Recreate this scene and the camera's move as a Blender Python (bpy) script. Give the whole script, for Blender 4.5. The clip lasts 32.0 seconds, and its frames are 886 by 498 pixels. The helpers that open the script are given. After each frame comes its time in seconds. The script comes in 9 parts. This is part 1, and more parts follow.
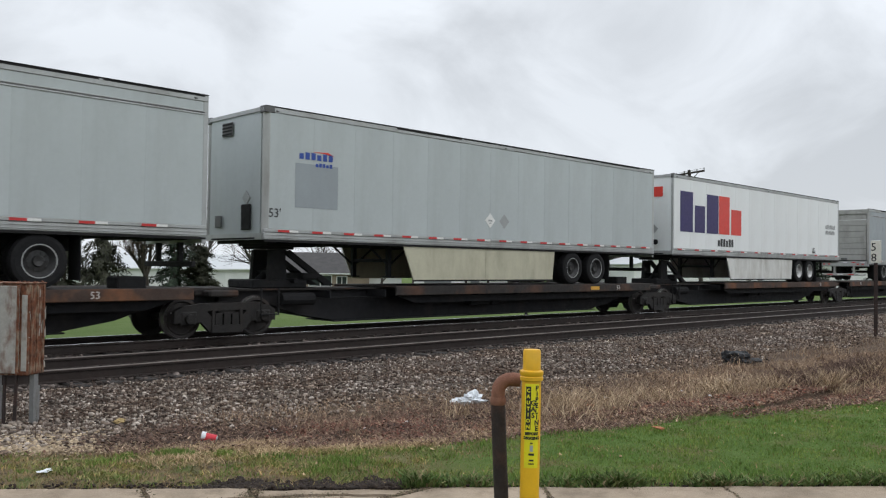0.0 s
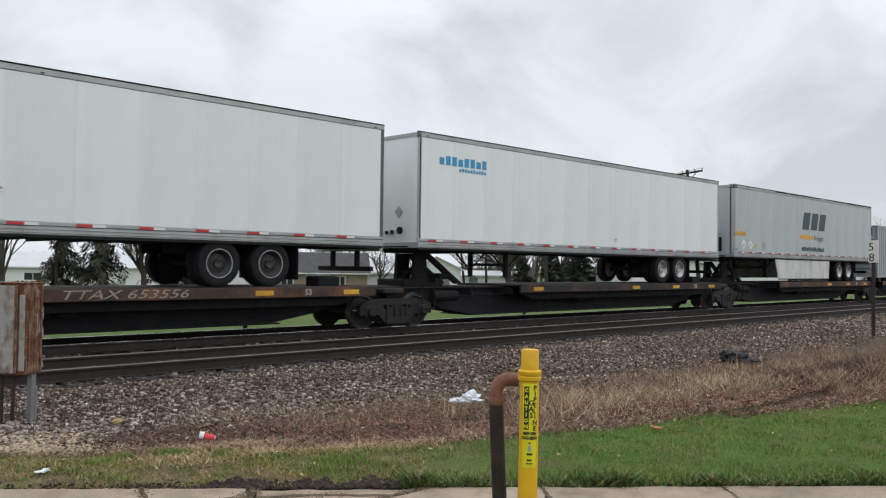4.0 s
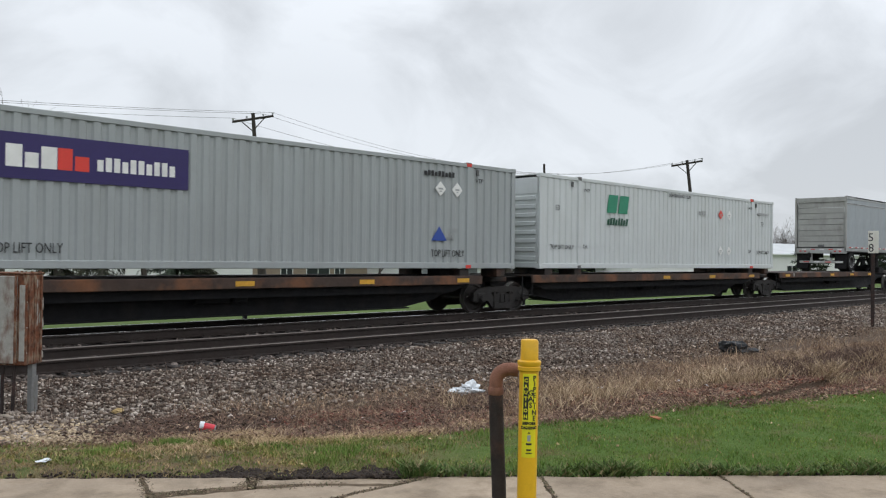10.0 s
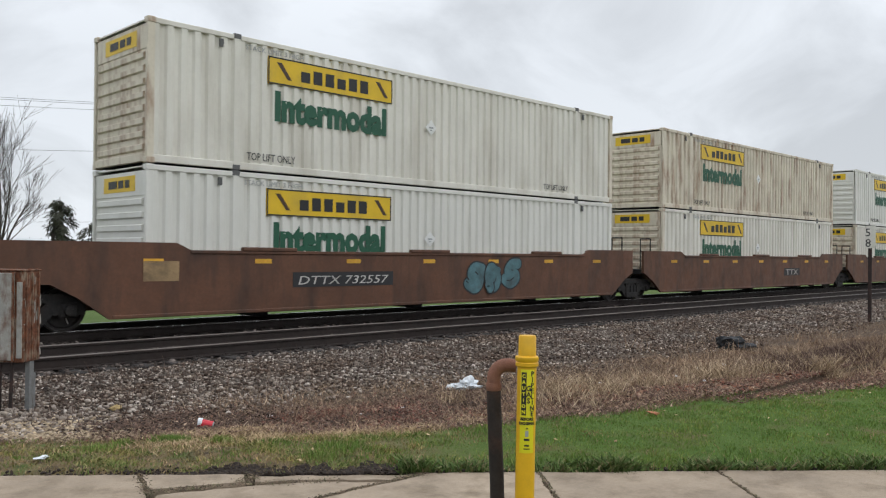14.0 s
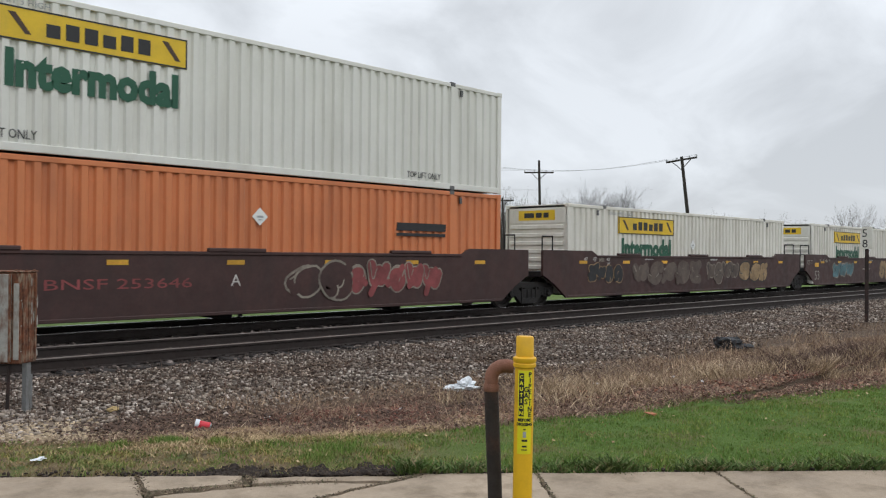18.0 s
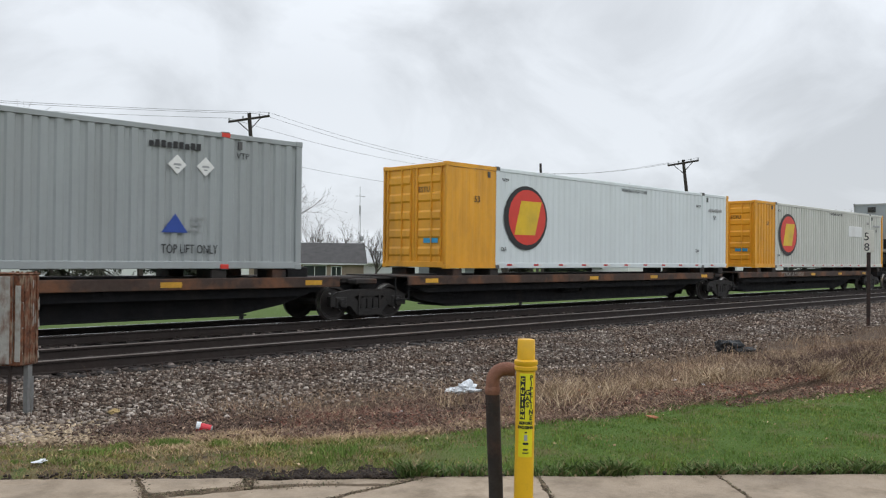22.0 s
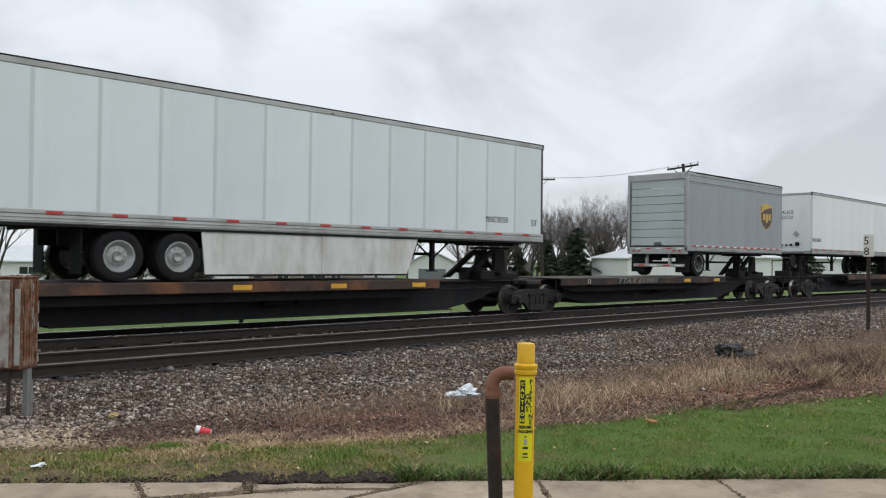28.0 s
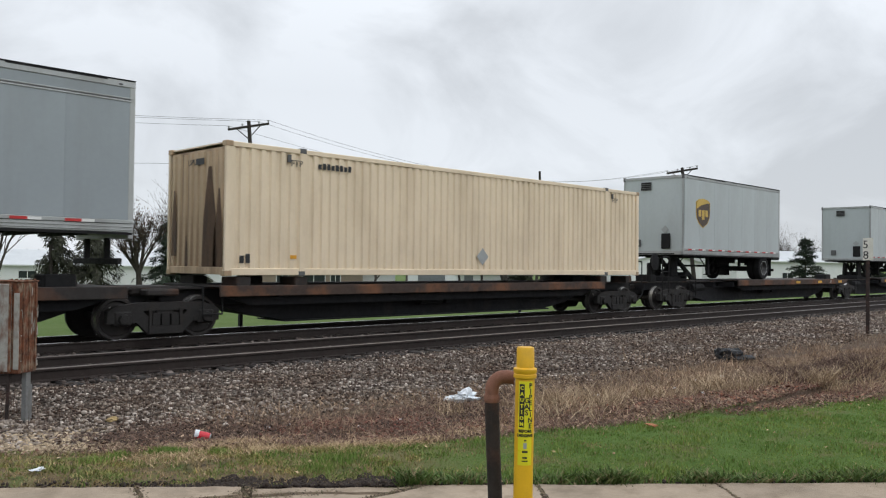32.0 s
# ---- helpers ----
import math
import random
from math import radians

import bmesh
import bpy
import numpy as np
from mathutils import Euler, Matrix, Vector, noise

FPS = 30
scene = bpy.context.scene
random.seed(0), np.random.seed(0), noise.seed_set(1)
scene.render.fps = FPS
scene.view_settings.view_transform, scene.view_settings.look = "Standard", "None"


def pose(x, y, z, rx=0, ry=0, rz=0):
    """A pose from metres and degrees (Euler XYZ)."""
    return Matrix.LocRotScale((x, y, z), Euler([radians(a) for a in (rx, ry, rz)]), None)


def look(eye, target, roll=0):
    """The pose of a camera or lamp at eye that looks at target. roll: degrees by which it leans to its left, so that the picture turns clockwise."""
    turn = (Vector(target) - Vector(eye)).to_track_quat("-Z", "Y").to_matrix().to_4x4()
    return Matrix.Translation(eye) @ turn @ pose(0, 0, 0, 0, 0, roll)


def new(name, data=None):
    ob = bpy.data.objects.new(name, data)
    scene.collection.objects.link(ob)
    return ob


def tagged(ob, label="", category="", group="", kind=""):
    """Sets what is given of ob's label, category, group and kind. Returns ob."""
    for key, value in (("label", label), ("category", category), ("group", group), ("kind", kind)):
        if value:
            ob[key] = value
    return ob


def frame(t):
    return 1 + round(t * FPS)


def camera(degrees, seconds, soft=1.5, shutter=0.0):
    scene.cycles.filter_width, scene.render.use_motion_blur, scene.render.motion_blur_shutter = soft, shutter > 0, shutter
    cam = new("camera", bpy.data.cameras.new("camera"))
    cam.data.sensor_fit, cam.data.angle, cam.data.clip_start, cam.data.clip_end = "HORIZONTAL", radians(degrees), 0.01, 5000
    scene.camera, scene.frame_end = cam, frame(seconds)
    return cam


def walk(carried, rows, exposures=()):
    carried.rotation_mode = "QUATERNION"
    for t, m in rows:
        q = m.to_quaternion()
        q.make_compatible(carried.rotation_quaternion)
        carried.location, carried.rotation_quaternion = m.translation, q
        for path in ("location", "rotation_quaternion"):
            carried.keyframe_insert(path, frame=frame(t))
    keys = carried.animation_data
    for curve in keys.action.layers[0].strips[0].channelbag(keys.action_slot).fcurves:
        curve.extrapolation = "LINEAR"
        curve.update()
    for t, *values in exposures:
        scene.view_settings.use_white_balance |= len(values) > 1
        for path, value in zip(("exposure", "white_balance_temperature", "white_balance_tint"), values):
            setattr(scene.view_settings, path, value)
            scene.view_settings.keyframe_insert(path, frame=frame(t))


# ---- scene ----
# ---- camera and its walk ----
EYE_Z = 1.57          # eye above the rail tops
cam = camera(56.1, 32.0, soft=1.18, shutter=0.045)
AIM = [(0.0, 44.445, 1.219, 0.71), (1.0, 44.49, 1.206, 0.715), (2.0, 44.512, 1.158, 0.70), (3.0, 44.575, 1.19, 0.70),
       (3.5, 44.572, 1.215, 0.712), (5.5, 44.58, 1.156, 0.715), (6.0, 44.627, 1.115, 0.70), (6.5, 44.668, 1.095, 0.71),
       (7.0, 44.665, 0.906, 0.735), (7.5, 44.633, 0.69, 0.745), (8.0, 44.61, 0.648, 0.72), (9.0, 44.59, 0.612, 0.72),
       (10.0, 44.6, 0.548, 0.725), (11.0, 44.608, 0.416, 0.72), (12.0, 44.663, 0.318, 0.71), (13.0, 44.708, 0.278, 0.665),
       (13.5, 44.74, 0.305, 0.63), (14.0, 44.765, 0.275, 0.60), (14.5, 44.825, 0.315, 0.54), (16.5, 44.976, 0.448, 0.527),
       (17.0, 44.985, 0.394, 0.53), (18.0, 44.936, 0.344, 0.555), (19.0, 44.9, 0.318, 0.58), (20.0, 44.838, 0.457, 0.64),
       (20.5, 44.842, 0.555, 0.635), (21.0, 44.839, 0.546, 0.625), (22.0, 44.836, 0.536, 0.64), (23.0, 44.82, 0.546, 0.64),
       (24.0, 44.852, 0.6, 0.63), (25.0, 44.838, 0.59, 0.655), (25.5, 44.846, 0.63, 0.67), (27.5, 44.846, 0.752, 0.68),
       (28.0, 44.846, 0.802, 0.69), (29.0, 44.834, 0.955, 0.715), (30.0, 44.84, 0.978, 0.71), (31.0, 44.84, 1.01, 0.72),
       (32.0, 44.885, 1.066, 0.67)]
walk(cam, [(t, pose(0, 0, EYE_Z, 90 + pitch, 0, -yaw) @ pose(0, 0, 0, 0, 0, roll)) for t, yaw, pitch, roll in AIM])

# how far the train has come by each second
RUN = [(0, 0.0), (1, 16.34), (2, 33.76), (3, 50.09), (6, 101.54), (7, 118.71), (8, 135.15), (9, 152.79), (10, 169.04),
       (11, 186.59), (12, 203.52), (13, 219.83), (14, 237.0), (17, 287.25), (18, 304.8), (19, 321.63), (20, 337.97),
       (21, 355.41), (22, 371.8), (23, 389.26), (24, 405.7), (25, 423.29), (28, 474.16), (29, 490.55), (30, 507.71),
       (31, 524.55), (32, 540.74)]
TRACK_Y = 17.02       # middle of the train's track
NEAR_Y = 13.34        # middle of the empty track

# ---- world and sun: an overcast spring day ----
SUN_ELEV, SUN_TURN = 48, 150
world = bpy.data.worlds.new("overcast_sky")
scene.world = world
world.use_nodes = True
wn, wl = world.node_tree.nodes, world.node_tree.links
wn.clear()


def wnode(kind, **values):
    n = wn.new(kind)
    for key, value in values.items():
        n.inputs[key].default_value = value
    return n


sky = wn.new("ShaderNodeTexSky")
sky.sky_type, sky.sun_disc = "NISHITA", False
sky.sun_elevation, sky.sun_rotation = radians(SUN_ELEV), radians(SUN_TURN)
coord = wn.new("ShaderNodeTexCoord")
sep = wn.new("ShaderNodeSeparateXYZ")
wl.new(coord.outputs["Generated"], sep.inputs[0])
# an overcast dome: three times as bright overhead as at the horizon
rise = wn.new("ShaderNodeMapRange")
rise.inputs["From Min"].default_value, rise.inputs["From Max"].default_value = 0.0, 1.0
rise.inputs["To Min"].default_value, rise.inputs["To Max"].default_value = 0.64, 1.68
wl.new(sep.outputs["Z"], rise.inputs["Value"])
# cloud banks, flattened towards the horizon
up = wn.new("ShaderNodeMath")
up.operation = "ADD"
up.inputs[1].default_value = 0.55
absz = wn.new("ShaderNodeMath")
absz.operation = "ABSOLUTE"
wl.new(sep.outputs["Z"], absz.inputs[0])
wl.new(absz.outputs[0], up.inputs[0])
flat = wn.new("ShaderNodeVectorMath")
flat.operation = "DIVIDE"
wl.new(coord.outputs["Generated"], flat.inputs[0])
comb = wn.new("ShaderNodeCombineXYZ")
for i in range(3):
    wl.new(up.outputs[0], comb.inputs[i])
wl.new(comb.outputs[0], flat.inputs[1])
bank = wn.new("ShaderNodeTexNoise")
bank.inputs["Scale"].default_value, bank.inputs["Detail"].default_value, bank.inputs["Roughness"].default_value = 3.1, 7.0, 0.54
bank.inputs["Distortion"].default_value = 0.5
wl.new(flat.outputs[0], bank.inputs["Vector"])
shade = wn.new("ShaderNodeMapRange")
shade.inputs["From Min"].default_value, shade.inputs["From Max"].default_value = 0.36, 0.60
shade.inputs["To Min"].default_value, shade.inputs["To Max"].default_value = 0.79, 1.06
wl.new(bank.outputs["Fac"], shade.inputs["Value"])
# hazy brightness low down
haze = wn.new("ShaderNodeMapRange")
haze.inputs["From Min"].default_value, haze.inputs["From Max"].default_value = 0.0, 0.2
haze.inputs["To Min"].default_value, haze.inputs["To Max"].default_value = 0.25, 0.0
wl.new(sep.outputs["Z"], haze.inputs["Value"])
dome = wn.new("ShaderNodeMath")
dome.operation = "ADD"
wl.new(rise.outputs[0], dome.inputs[0])
wl.new(haze.outputs[0], dome.inputs[1])
lum = wn.new("ShaderNodeMath")
lum.operation = "MULTIPLY"
wl.new(dome.outputs[0], lum.inputs[0])
wl.new(shade.outputs[0], lum.inputs[1])
tone = wn.new("ShaderNodeMixRGB")
tone.blend_type, tone.inputs[0].default_value = "MULTIPLY", 1.0
tone.inputs[1].default_value = (0.936, 0.985, 1.048, 1)
wl.new(lum.outputs[0], tone.inputs[2])
bg_cloud, bg_blue, both = wn.new("ShaderNodeBackground"), wn.new("ShaderNodeBackground"), wn.new("ShaderNodeAddShader")
wl.new(tone.outputs[0], bg_cloud.inputs["Color"])
bg_cloud.inputs["Strength"].default_value = 0.93
wl.new(sky.outputs[0], bg_blue.inputs["Color"])
bg_blue.inputs["Strength"].default_value = 0.006
wl.new(bg_cloud.outputs[0], both.inputs[0])
wl.new(bg_blue.outputs[0], both.inputs[1])
wl.new(both.outputs[0], wn.new("ShaderNodeOutputWorld").inputs["Surface"])

sun = new("sun", bpy.data.lights.new("sun", "SUN"))
sun.data.energy, sun.data.angle, sun.data.color = 0.45, radians(40), (1.0, 0.97, 0.93)
sun.matrix_basis = look((11.5, -20, 25), (0, 0, 0))
scene.view_settings.exposure = 0.0

# ---- materials ----
def mat(name, base, rough=0.6, metal=0.0, var=0.12, scale=2.0, bump=0.0, bump_scale=60.0, dirt=None, dirt_amt=0.5, streak=1.0,
        island=0.0, per_object=0.0, dirt_scale=1.3, spec=0.5):
    """A surface: its colour varied at two scales, stains or streaks of dirt, fine relief."""
    m = bpy.data.materials.new(name)
    m.use_nodes = True
    n, l = m.node_tree.nodes, m.node_tree.links
    b = n["Principled BSDF"]
    b.inputs["Roughness"].default_value, b.inputs["Metallic"].default_value = rough, metal
    b.inputs["Specular IOR Level"].default_value = spec
    tc = n.new("ShaderNodeTexCoord")

    def noise_node(s, detail=5.0, squash=1.0):
        mp = n.new("ShaderNodeMapping")
        mp.inputs["Scale"].default_value = (s, s, s * squash)
        l.new(tc.outputs["Object"], mp.inputs["Vector"])
        t = n.new("ShaderNodeTexNoise")
        t.inputs["Scale"].default_value, t.inputs["Detail"].default_value, t.inputs["Roughness"].default_value = 1.0, detail, 0.62
        l.new(mp.outputs[0], t.inputs["Vector"])
        return t.outputs["Fac"]

    def mix(kind, fac, a, c):
        x = n.new("ShaderNodeMixRGB")
        x.blend_type = kind
        for i, v in enumerate((fac, a, c)):
            if isinstance(v, (int, float)):
                x.inputs[i].default_value = v if i == 0 else (v, v, v, 1)
            elif isinstance(v, tuple):
                x.inputs[i].default_value = (*v[:3], 1)
            else:
                l.new(v, x.inputs[i])
        return x.outputs[0]

    def remap(v, a, c, lo, hi):
        r = n.new("ShaderNodeMapRange")
        for key, x in zip(("From Min", "From Max", "To Min", "To Max"), (a, c, lo, hi)):
            r.inputs[key].default_value = x
        l.new(v, r.inputs["Value"])
        return r.outputs[0]

    big = remap(noise_node(scale), 0.3, 0.7, 1 - var, 1 + var)
    fine = remap(noise_node(scale * 17), 0.3, 0.7, 1 - var * 0.45, 1 + var * 0.45)
    col = mix("MULTIPLY", 1.0, mix("MULTIPLY", 1.0, tuple(base), big), fine)
    if island:
        g = n.new("ShaderNodeNewGeometry")
        col = mix("MULTIPLY", 1.0, col, remap(g.outputs["Random Per Island"], 0, 1, 1 - island, 1 + island))
    if per_object:
        o = n.new("ShaderNodeObjectInfo")
        col = mix("MULTIPLY", 1.0, col, remap(o.outputs["Random"], 0, 1, 1 - per_object, 1 + per_object))
    if dirt:
        fac = remap(noise_node(dirt_scale, 7.0, 1 / streak), 0.48, 0.72, 0.0, dirt_amt)
        col = mix("MIX", fac, col, tuple(dirt))
    l.new(col, b.inputs["Base Color"])
    l.new(remap(noise_node(scale * 5), 0.3, 0.7, max(0.02, rough - 0.1), min(1, rough + 0.1)), b.inputs["Roughness"])
    if bump:
        bp = n.new("ShaderNodeBump")
        bp.inputs["Strength"].default_value, bp.inputs["Distance"].default_value = 1.0, bump
        l.new(noise_node(bump_scale), bp.inputs["Height"])
        l.new(bp.outputs[0], b.inputs["Normal"])
    return m


GRIME, RUST, SOOT = (0.10, 0.085, 0.065), (0.16, 0.06, 0.025), (0.03, 0.028, 0.026)
white_paint = mat("white_paint", (0.74, 0.75, 0.74), 0.42, var=0.05, scale=0.6, dirt=(0.42, 0.41, 0.37), dirt_amt=0.35, streak=5, per_object=0.035)
clean_white = mat("clean_white", (0.78, 0.80, 0.80), 0.38, var=0.03, scale=0.5, dirt=(0.5, 0.49, 0.45), dirt_amt=0.25, streak=6, per_object=0.035)
cool_white = mat("cool_white", (0.70, 0.755, 0.765), 0.4, var=0.03, scale=0.5, dirt=(0.45, 0.47, 0.46), dirt_amt=0.25, streak=6, per_object=0.035)
cream_paint = mat("cream_paint", (0.80, 0.66, 0.48), 0.5, var=0.05, scale=0.7, dirt=(0.45, 0.33, 0.2), dirt_amt=0.35, streak=4)
bone_paint = mat("bone_paint", (0.73, 0.705, 0.635), 0.5, var=0.06, scale=0.7, dirt=(0.38, 0.33, 0.25), dirt_amt=0.45, streak=5)
bone_rusty = mat("bone_rusty", (0.64, 0.58, 0.47), 0.6, var=0.10, scale=1.0, dirt=(0.24, 0.11, 0.05), dirt_amt=0.9, dirt_scale=3.0, streak=4)
pale_jb = mat("pale_white_paint", (0.72, 0.71, 0.66), 0.45, var=0.04, scale=0.7, dirt=(0.45, 0.43, 0.36), dirt_amt=0.3, streak=5)
grey_paint = mat("grey_paint", (0.292, 0.325, 0.346), 0.42, var=0.05, scale=0.5, dirt=(0.2, 0.2, 0.19), dirt_amt=0.3, streak=5, per_object=0.035)
pale_cool = mat("pale_cool_paint", (0.57, 0.60, 0.60), 0.45, var=0.04, scale=0.7, dirt=(0.40, 0.40, 0.37), dirt_amt=0.3, streak=5)
ink_faded = mat("faded_lettering", (0.30, 0.28, 0.25), 0.7, var=0.3, scale=5, dirt=GRIME, dirt_amt=0.8, dirt_scale=5)
light_grey = mat("light_grey_paint", (0.44, 0.48, 0.485), 0.42, var=0.05, scale=0.5, dirt=(0.26, 0.26, 0.25), dirt_amt=0.3, streak=5, per_object=0.035)
box_grey = mat("container_grey", (0.325, 0.35, 0.352), 0.45, var=0.05, scale=0.6, dirt=(0.22, 0.22, 0.21), dirt_amt=0.3, streak=5)
bare_alu = mat("bare_aluminium", (0.40, 0.41, 0.41), 0.45, 0.45, var=0.1, scale=1.5, dirt=(0.2, 0.19, 0.17), dirt_amt=0.5, streak=3)
steel_door = mat("steel_door", (0.34, 0.34, 0.33), 0.35, 0.7, var=0.18, scale=1.2, dirt=(0.06, 0.055, 0.05), dirt_amt=0.8, streak=2)
dark_door = mat("roll_door_grey", (0.34, 0.34, 0.325), 0.6, var=0.12, scale=1.4, dirt=(0.13, 0.12, 0.1), dirt_amt=0.6, streak=2)
dark_rail = mat("dark_trim", (0.10, 0.10, 0.10), 0.55, 0.2, var=0.2, scale=2.0)
under_black = mat("underframe_black", (0.011, 0.011, 0.012), 0.75, spec=0.25, var=0.3, scale=2.0, bump=0.004, dirt=(0.04, 0.035, 0.03), dirt_amt=0.35)
car_black = mat("car_black", (0.010, 0.010, 0.012), 0.7, spec=0.3, var=0.35, scale=1.2, bump=0.003, dirt=(0.03, 0.024, 0.02), dirt_amt=0.5, streak=2)
car_rust = mat("rusty_deck", (0.05, 0.03, 0.022), 0.8, var=0.3, scale=1.6, bump=0.004, dirt=(0.22, 0.085, 0.032), dirt_amt=0.85, streak=1)
dull_white = mat("dull_white_paint", (0.60, 0.605, 0.555), 0.5, var=0.05, scale=0.7, dirt=(0.36, 0.35, 0.30), dirt_amt=0.4, streak=5)
car_dark_deck = mat("dark_deck", (0.022, 0.018, 0.016), 0.8, var=0.3, scale=1.6, bump=0.004, dirt=RUST, dirt_amt=0.5)
well_brown = mat("well_brown", (0.112, 0.047, 0.024), 0.6, var=0.28, scale=0.8, dirt=(0.04, 0.021, 0.014), dirt_amt=0.9, dirt_scale=1.8, streak=4)
well_maroon = mat("well_maroon", (0.050, 0.0205, 0.0175), 0.6, var=0.3, scale=0.8, dirt=(0.028, 0.016, 0.014), dirt_amt=0.7, dirt_scale=1.6, streak=4)
bogie_metal = mat("bogie_iron", (0.018, 0.016, 0.015), 0.75, 0.2, var=0.3, scale=4, bump=0.005, dirt=(0.05, 0.036, 0.027), dirt_amt=0.5)
wheel_tread = mat("wheel_steel", (0.035, 0.03, 0.028), 0.55, 0.3, var=0.25, scale=5, dirt=(0.06, 0.035, 0.022), dirt_amt=0.5)
bright_rim = mat("worn_steel", (0.45, 0.44, 0.42), 0.35, 0.9, var=0.1, scale=6)
rubber = mat("tyre_rubber", (0.011, 0.011, 0.012), 0.85, var=0.2, scale=6, bump=0.004, dirt=(0.028, 0.026, 0.024), dirt_amt=0.4, spec=0.25)
dark_rim = mat("dirty_rim", (0.035, 0.035, 0.036), 0.5, 0.3, var=0.2, scale=9, dirt=(0.04, 0.035, 0.03), dirt_amt=0.6)
alu_rim = mat("aluminium_rim", (0.42, 0.42, 0.415), 0.35, 0.6, var=0.12, scale=9, dirt=(0.1, 0.09, 0.08), dirt_amt=0.5)
skirt_white = mat("skirt_white", (0.66, 0.66, 0.63), 0.55, var=0.07, scale=0.9, dirt=(0.2, 0.17, 0.12), dirt_amt=0.55, streak=3)
skirt_cream = mat("skirt_cream", (0.50, 0.48, 0.36), 0.55, var=0.07, scale=0.9, dirt=(0.2, 0.17, 0.12), dirt_amt=0.5, streak=3)
skirt_grey = mat("skirt_grey", (0.42, 0.43, 0.42), 0.55, var=0.07, scale=0.9, dirt=(0.16, 0.14, 0.11), dirt_amt=0.5, streak=3)
seam_grey = mat("seam_grey", (0.58, 0.62, 0.62), 0.5, var=0.05)
tape_red = mat("red_tape", (0.50, 0.03, 0.03), 0.4, var=0.15, scale=3)
tape_white = mat("white_tape", (0.74, 0.74, 0.72), 0.4, var=0.1, scale=3)
yellow_mark = mat("yellow_reflector", (0.62, 0.33, 0.03), 0.5, var=0.25, scale=3, dirt=GRIME, dirt_amt=0.5, per_object=0.2)
ink_black = mat("black_lettering", (0.015, 0.015, 0.017), 0.5, var=0.1)
ink_white = mat("white_lettering", (0.52, 0.50, 0.47), 0.6, var=0.2, scale=5, dirt=GRIME, dirt_amt=0.5)
ink_green = mat("green_lettering", (0.010, 0.085, 0.045), 0.5, var=0.1)
ink_teal = mat("teal_band", (0.010, 0.040, 0.042), 0.45, var=0.1)
ink_purple = mat("purple_print", (0.022, 0.012, 0.10), 0.45, var=0.08)
ink_red = mat("red_print", (0.66, 0.045, 0.03), 0.45, var=0.08)
ink_blue = mat("blue_print", (0.02, 0.06, 0.30), 0.45, var=0.08)
ink_sky = mat("light_blue_print", (0.03, 0.30, 0.55), 0.45, var=0.08)
ink_grey = mat("grey_print", (0.33, 0.34, 0.34), 0.5, var=0.08)
ink_leaf = mat("leaf_green_print", (0.015, 0.22, 0.12), 0.5, var=0.1)
sign_yellow = mat("sign_yellow", (0.72, 0.47, 0.015), 0.45, var=0.1, scale=2, dirt=(0.35, 0.25, 0.08), dirt_amt=0.4, streak=3)
amber = mat("amber_print", (0.70, 0.33, 0.02), 0.45, var=0.1)
gold = mat("gold_print", (0.55, 0.36, 0.06), 0.4, var=0.1)
shield_brown = mat("shield_brown", (0.055, 0.026, 0.012), 0.4, var=0.1)
orange_box = mat("orange_paint", (0.62, 0.20, 0.075), 0.5, var=0.07, scale=0.7, dirt=(0.25, 0.09, 0.05), dirt_amt=0.4, streak=4)
yellow_box = mat("yellow_orange_paint", (0.78, 0.36, 0.022), 0.45, var=0.06, scale=0.7, dirt=(0.25, 0.12, 0.03), dirt_amt=0.45, streak=4)
burn_stain = mat("burnt_rust", (0.11, 0.06, 0.032), 0.75, var=0.3, scale=3, dirt=(0.04, 0.025, 0.018), dirt_amt=0.9, dirt_scale=4, streak=6)
burnt_cream = mat("burnt_cream_paint", (0.52, 0.38, 0.24), 0.6, var=0.12, scale=1.5, dirt=(0.17, 0.095, 0.05), dirt_amt=0.95, dirt_scale=2.2, streak=14)
spray_teal = mat("teal_spray_paint", (0.075, 0.16, 0.18), 0.6, var=0.35, scale=2.5, dirt=(0.05, 0.03, 0.026), dirt_amt=0.6, dirt_scale=2.2)
spray_pale = mat("pale_spray_paint", (0.24, 0.21, 0.17), 0.6, var=0.35, scale=2.5, dirt=(0.06, 0.035, 0.028), dirt_amt=0.85, dirt_scale=2.0)
spray_sand = mat("sand_spray_paint", (0.30, 0.20, 0.10), 0.6, var=0.35, scale=2.5, dirt=(0.07, 0.04, 0.028), dirt_amt=0.7, dirt_scale=2.2)
spray_dust = mat("dusty_brown_spray_paint", (0.105, 0.078, 0.062), 0.6, var=0.3, scale=2.0, dirt=(0.045, 0.024, 0.02), dirt_amt=0.8, dirt_scale=1.6)
spray_pink = mat("dull_red_spray_paint", (0.22, 0.05, 0.05), 0.6, var=0.35, scale=2.5)
spray_dark = mat("black_spray_paint", (0.02, 0.02, 0.022), 0.6, var=0.2)


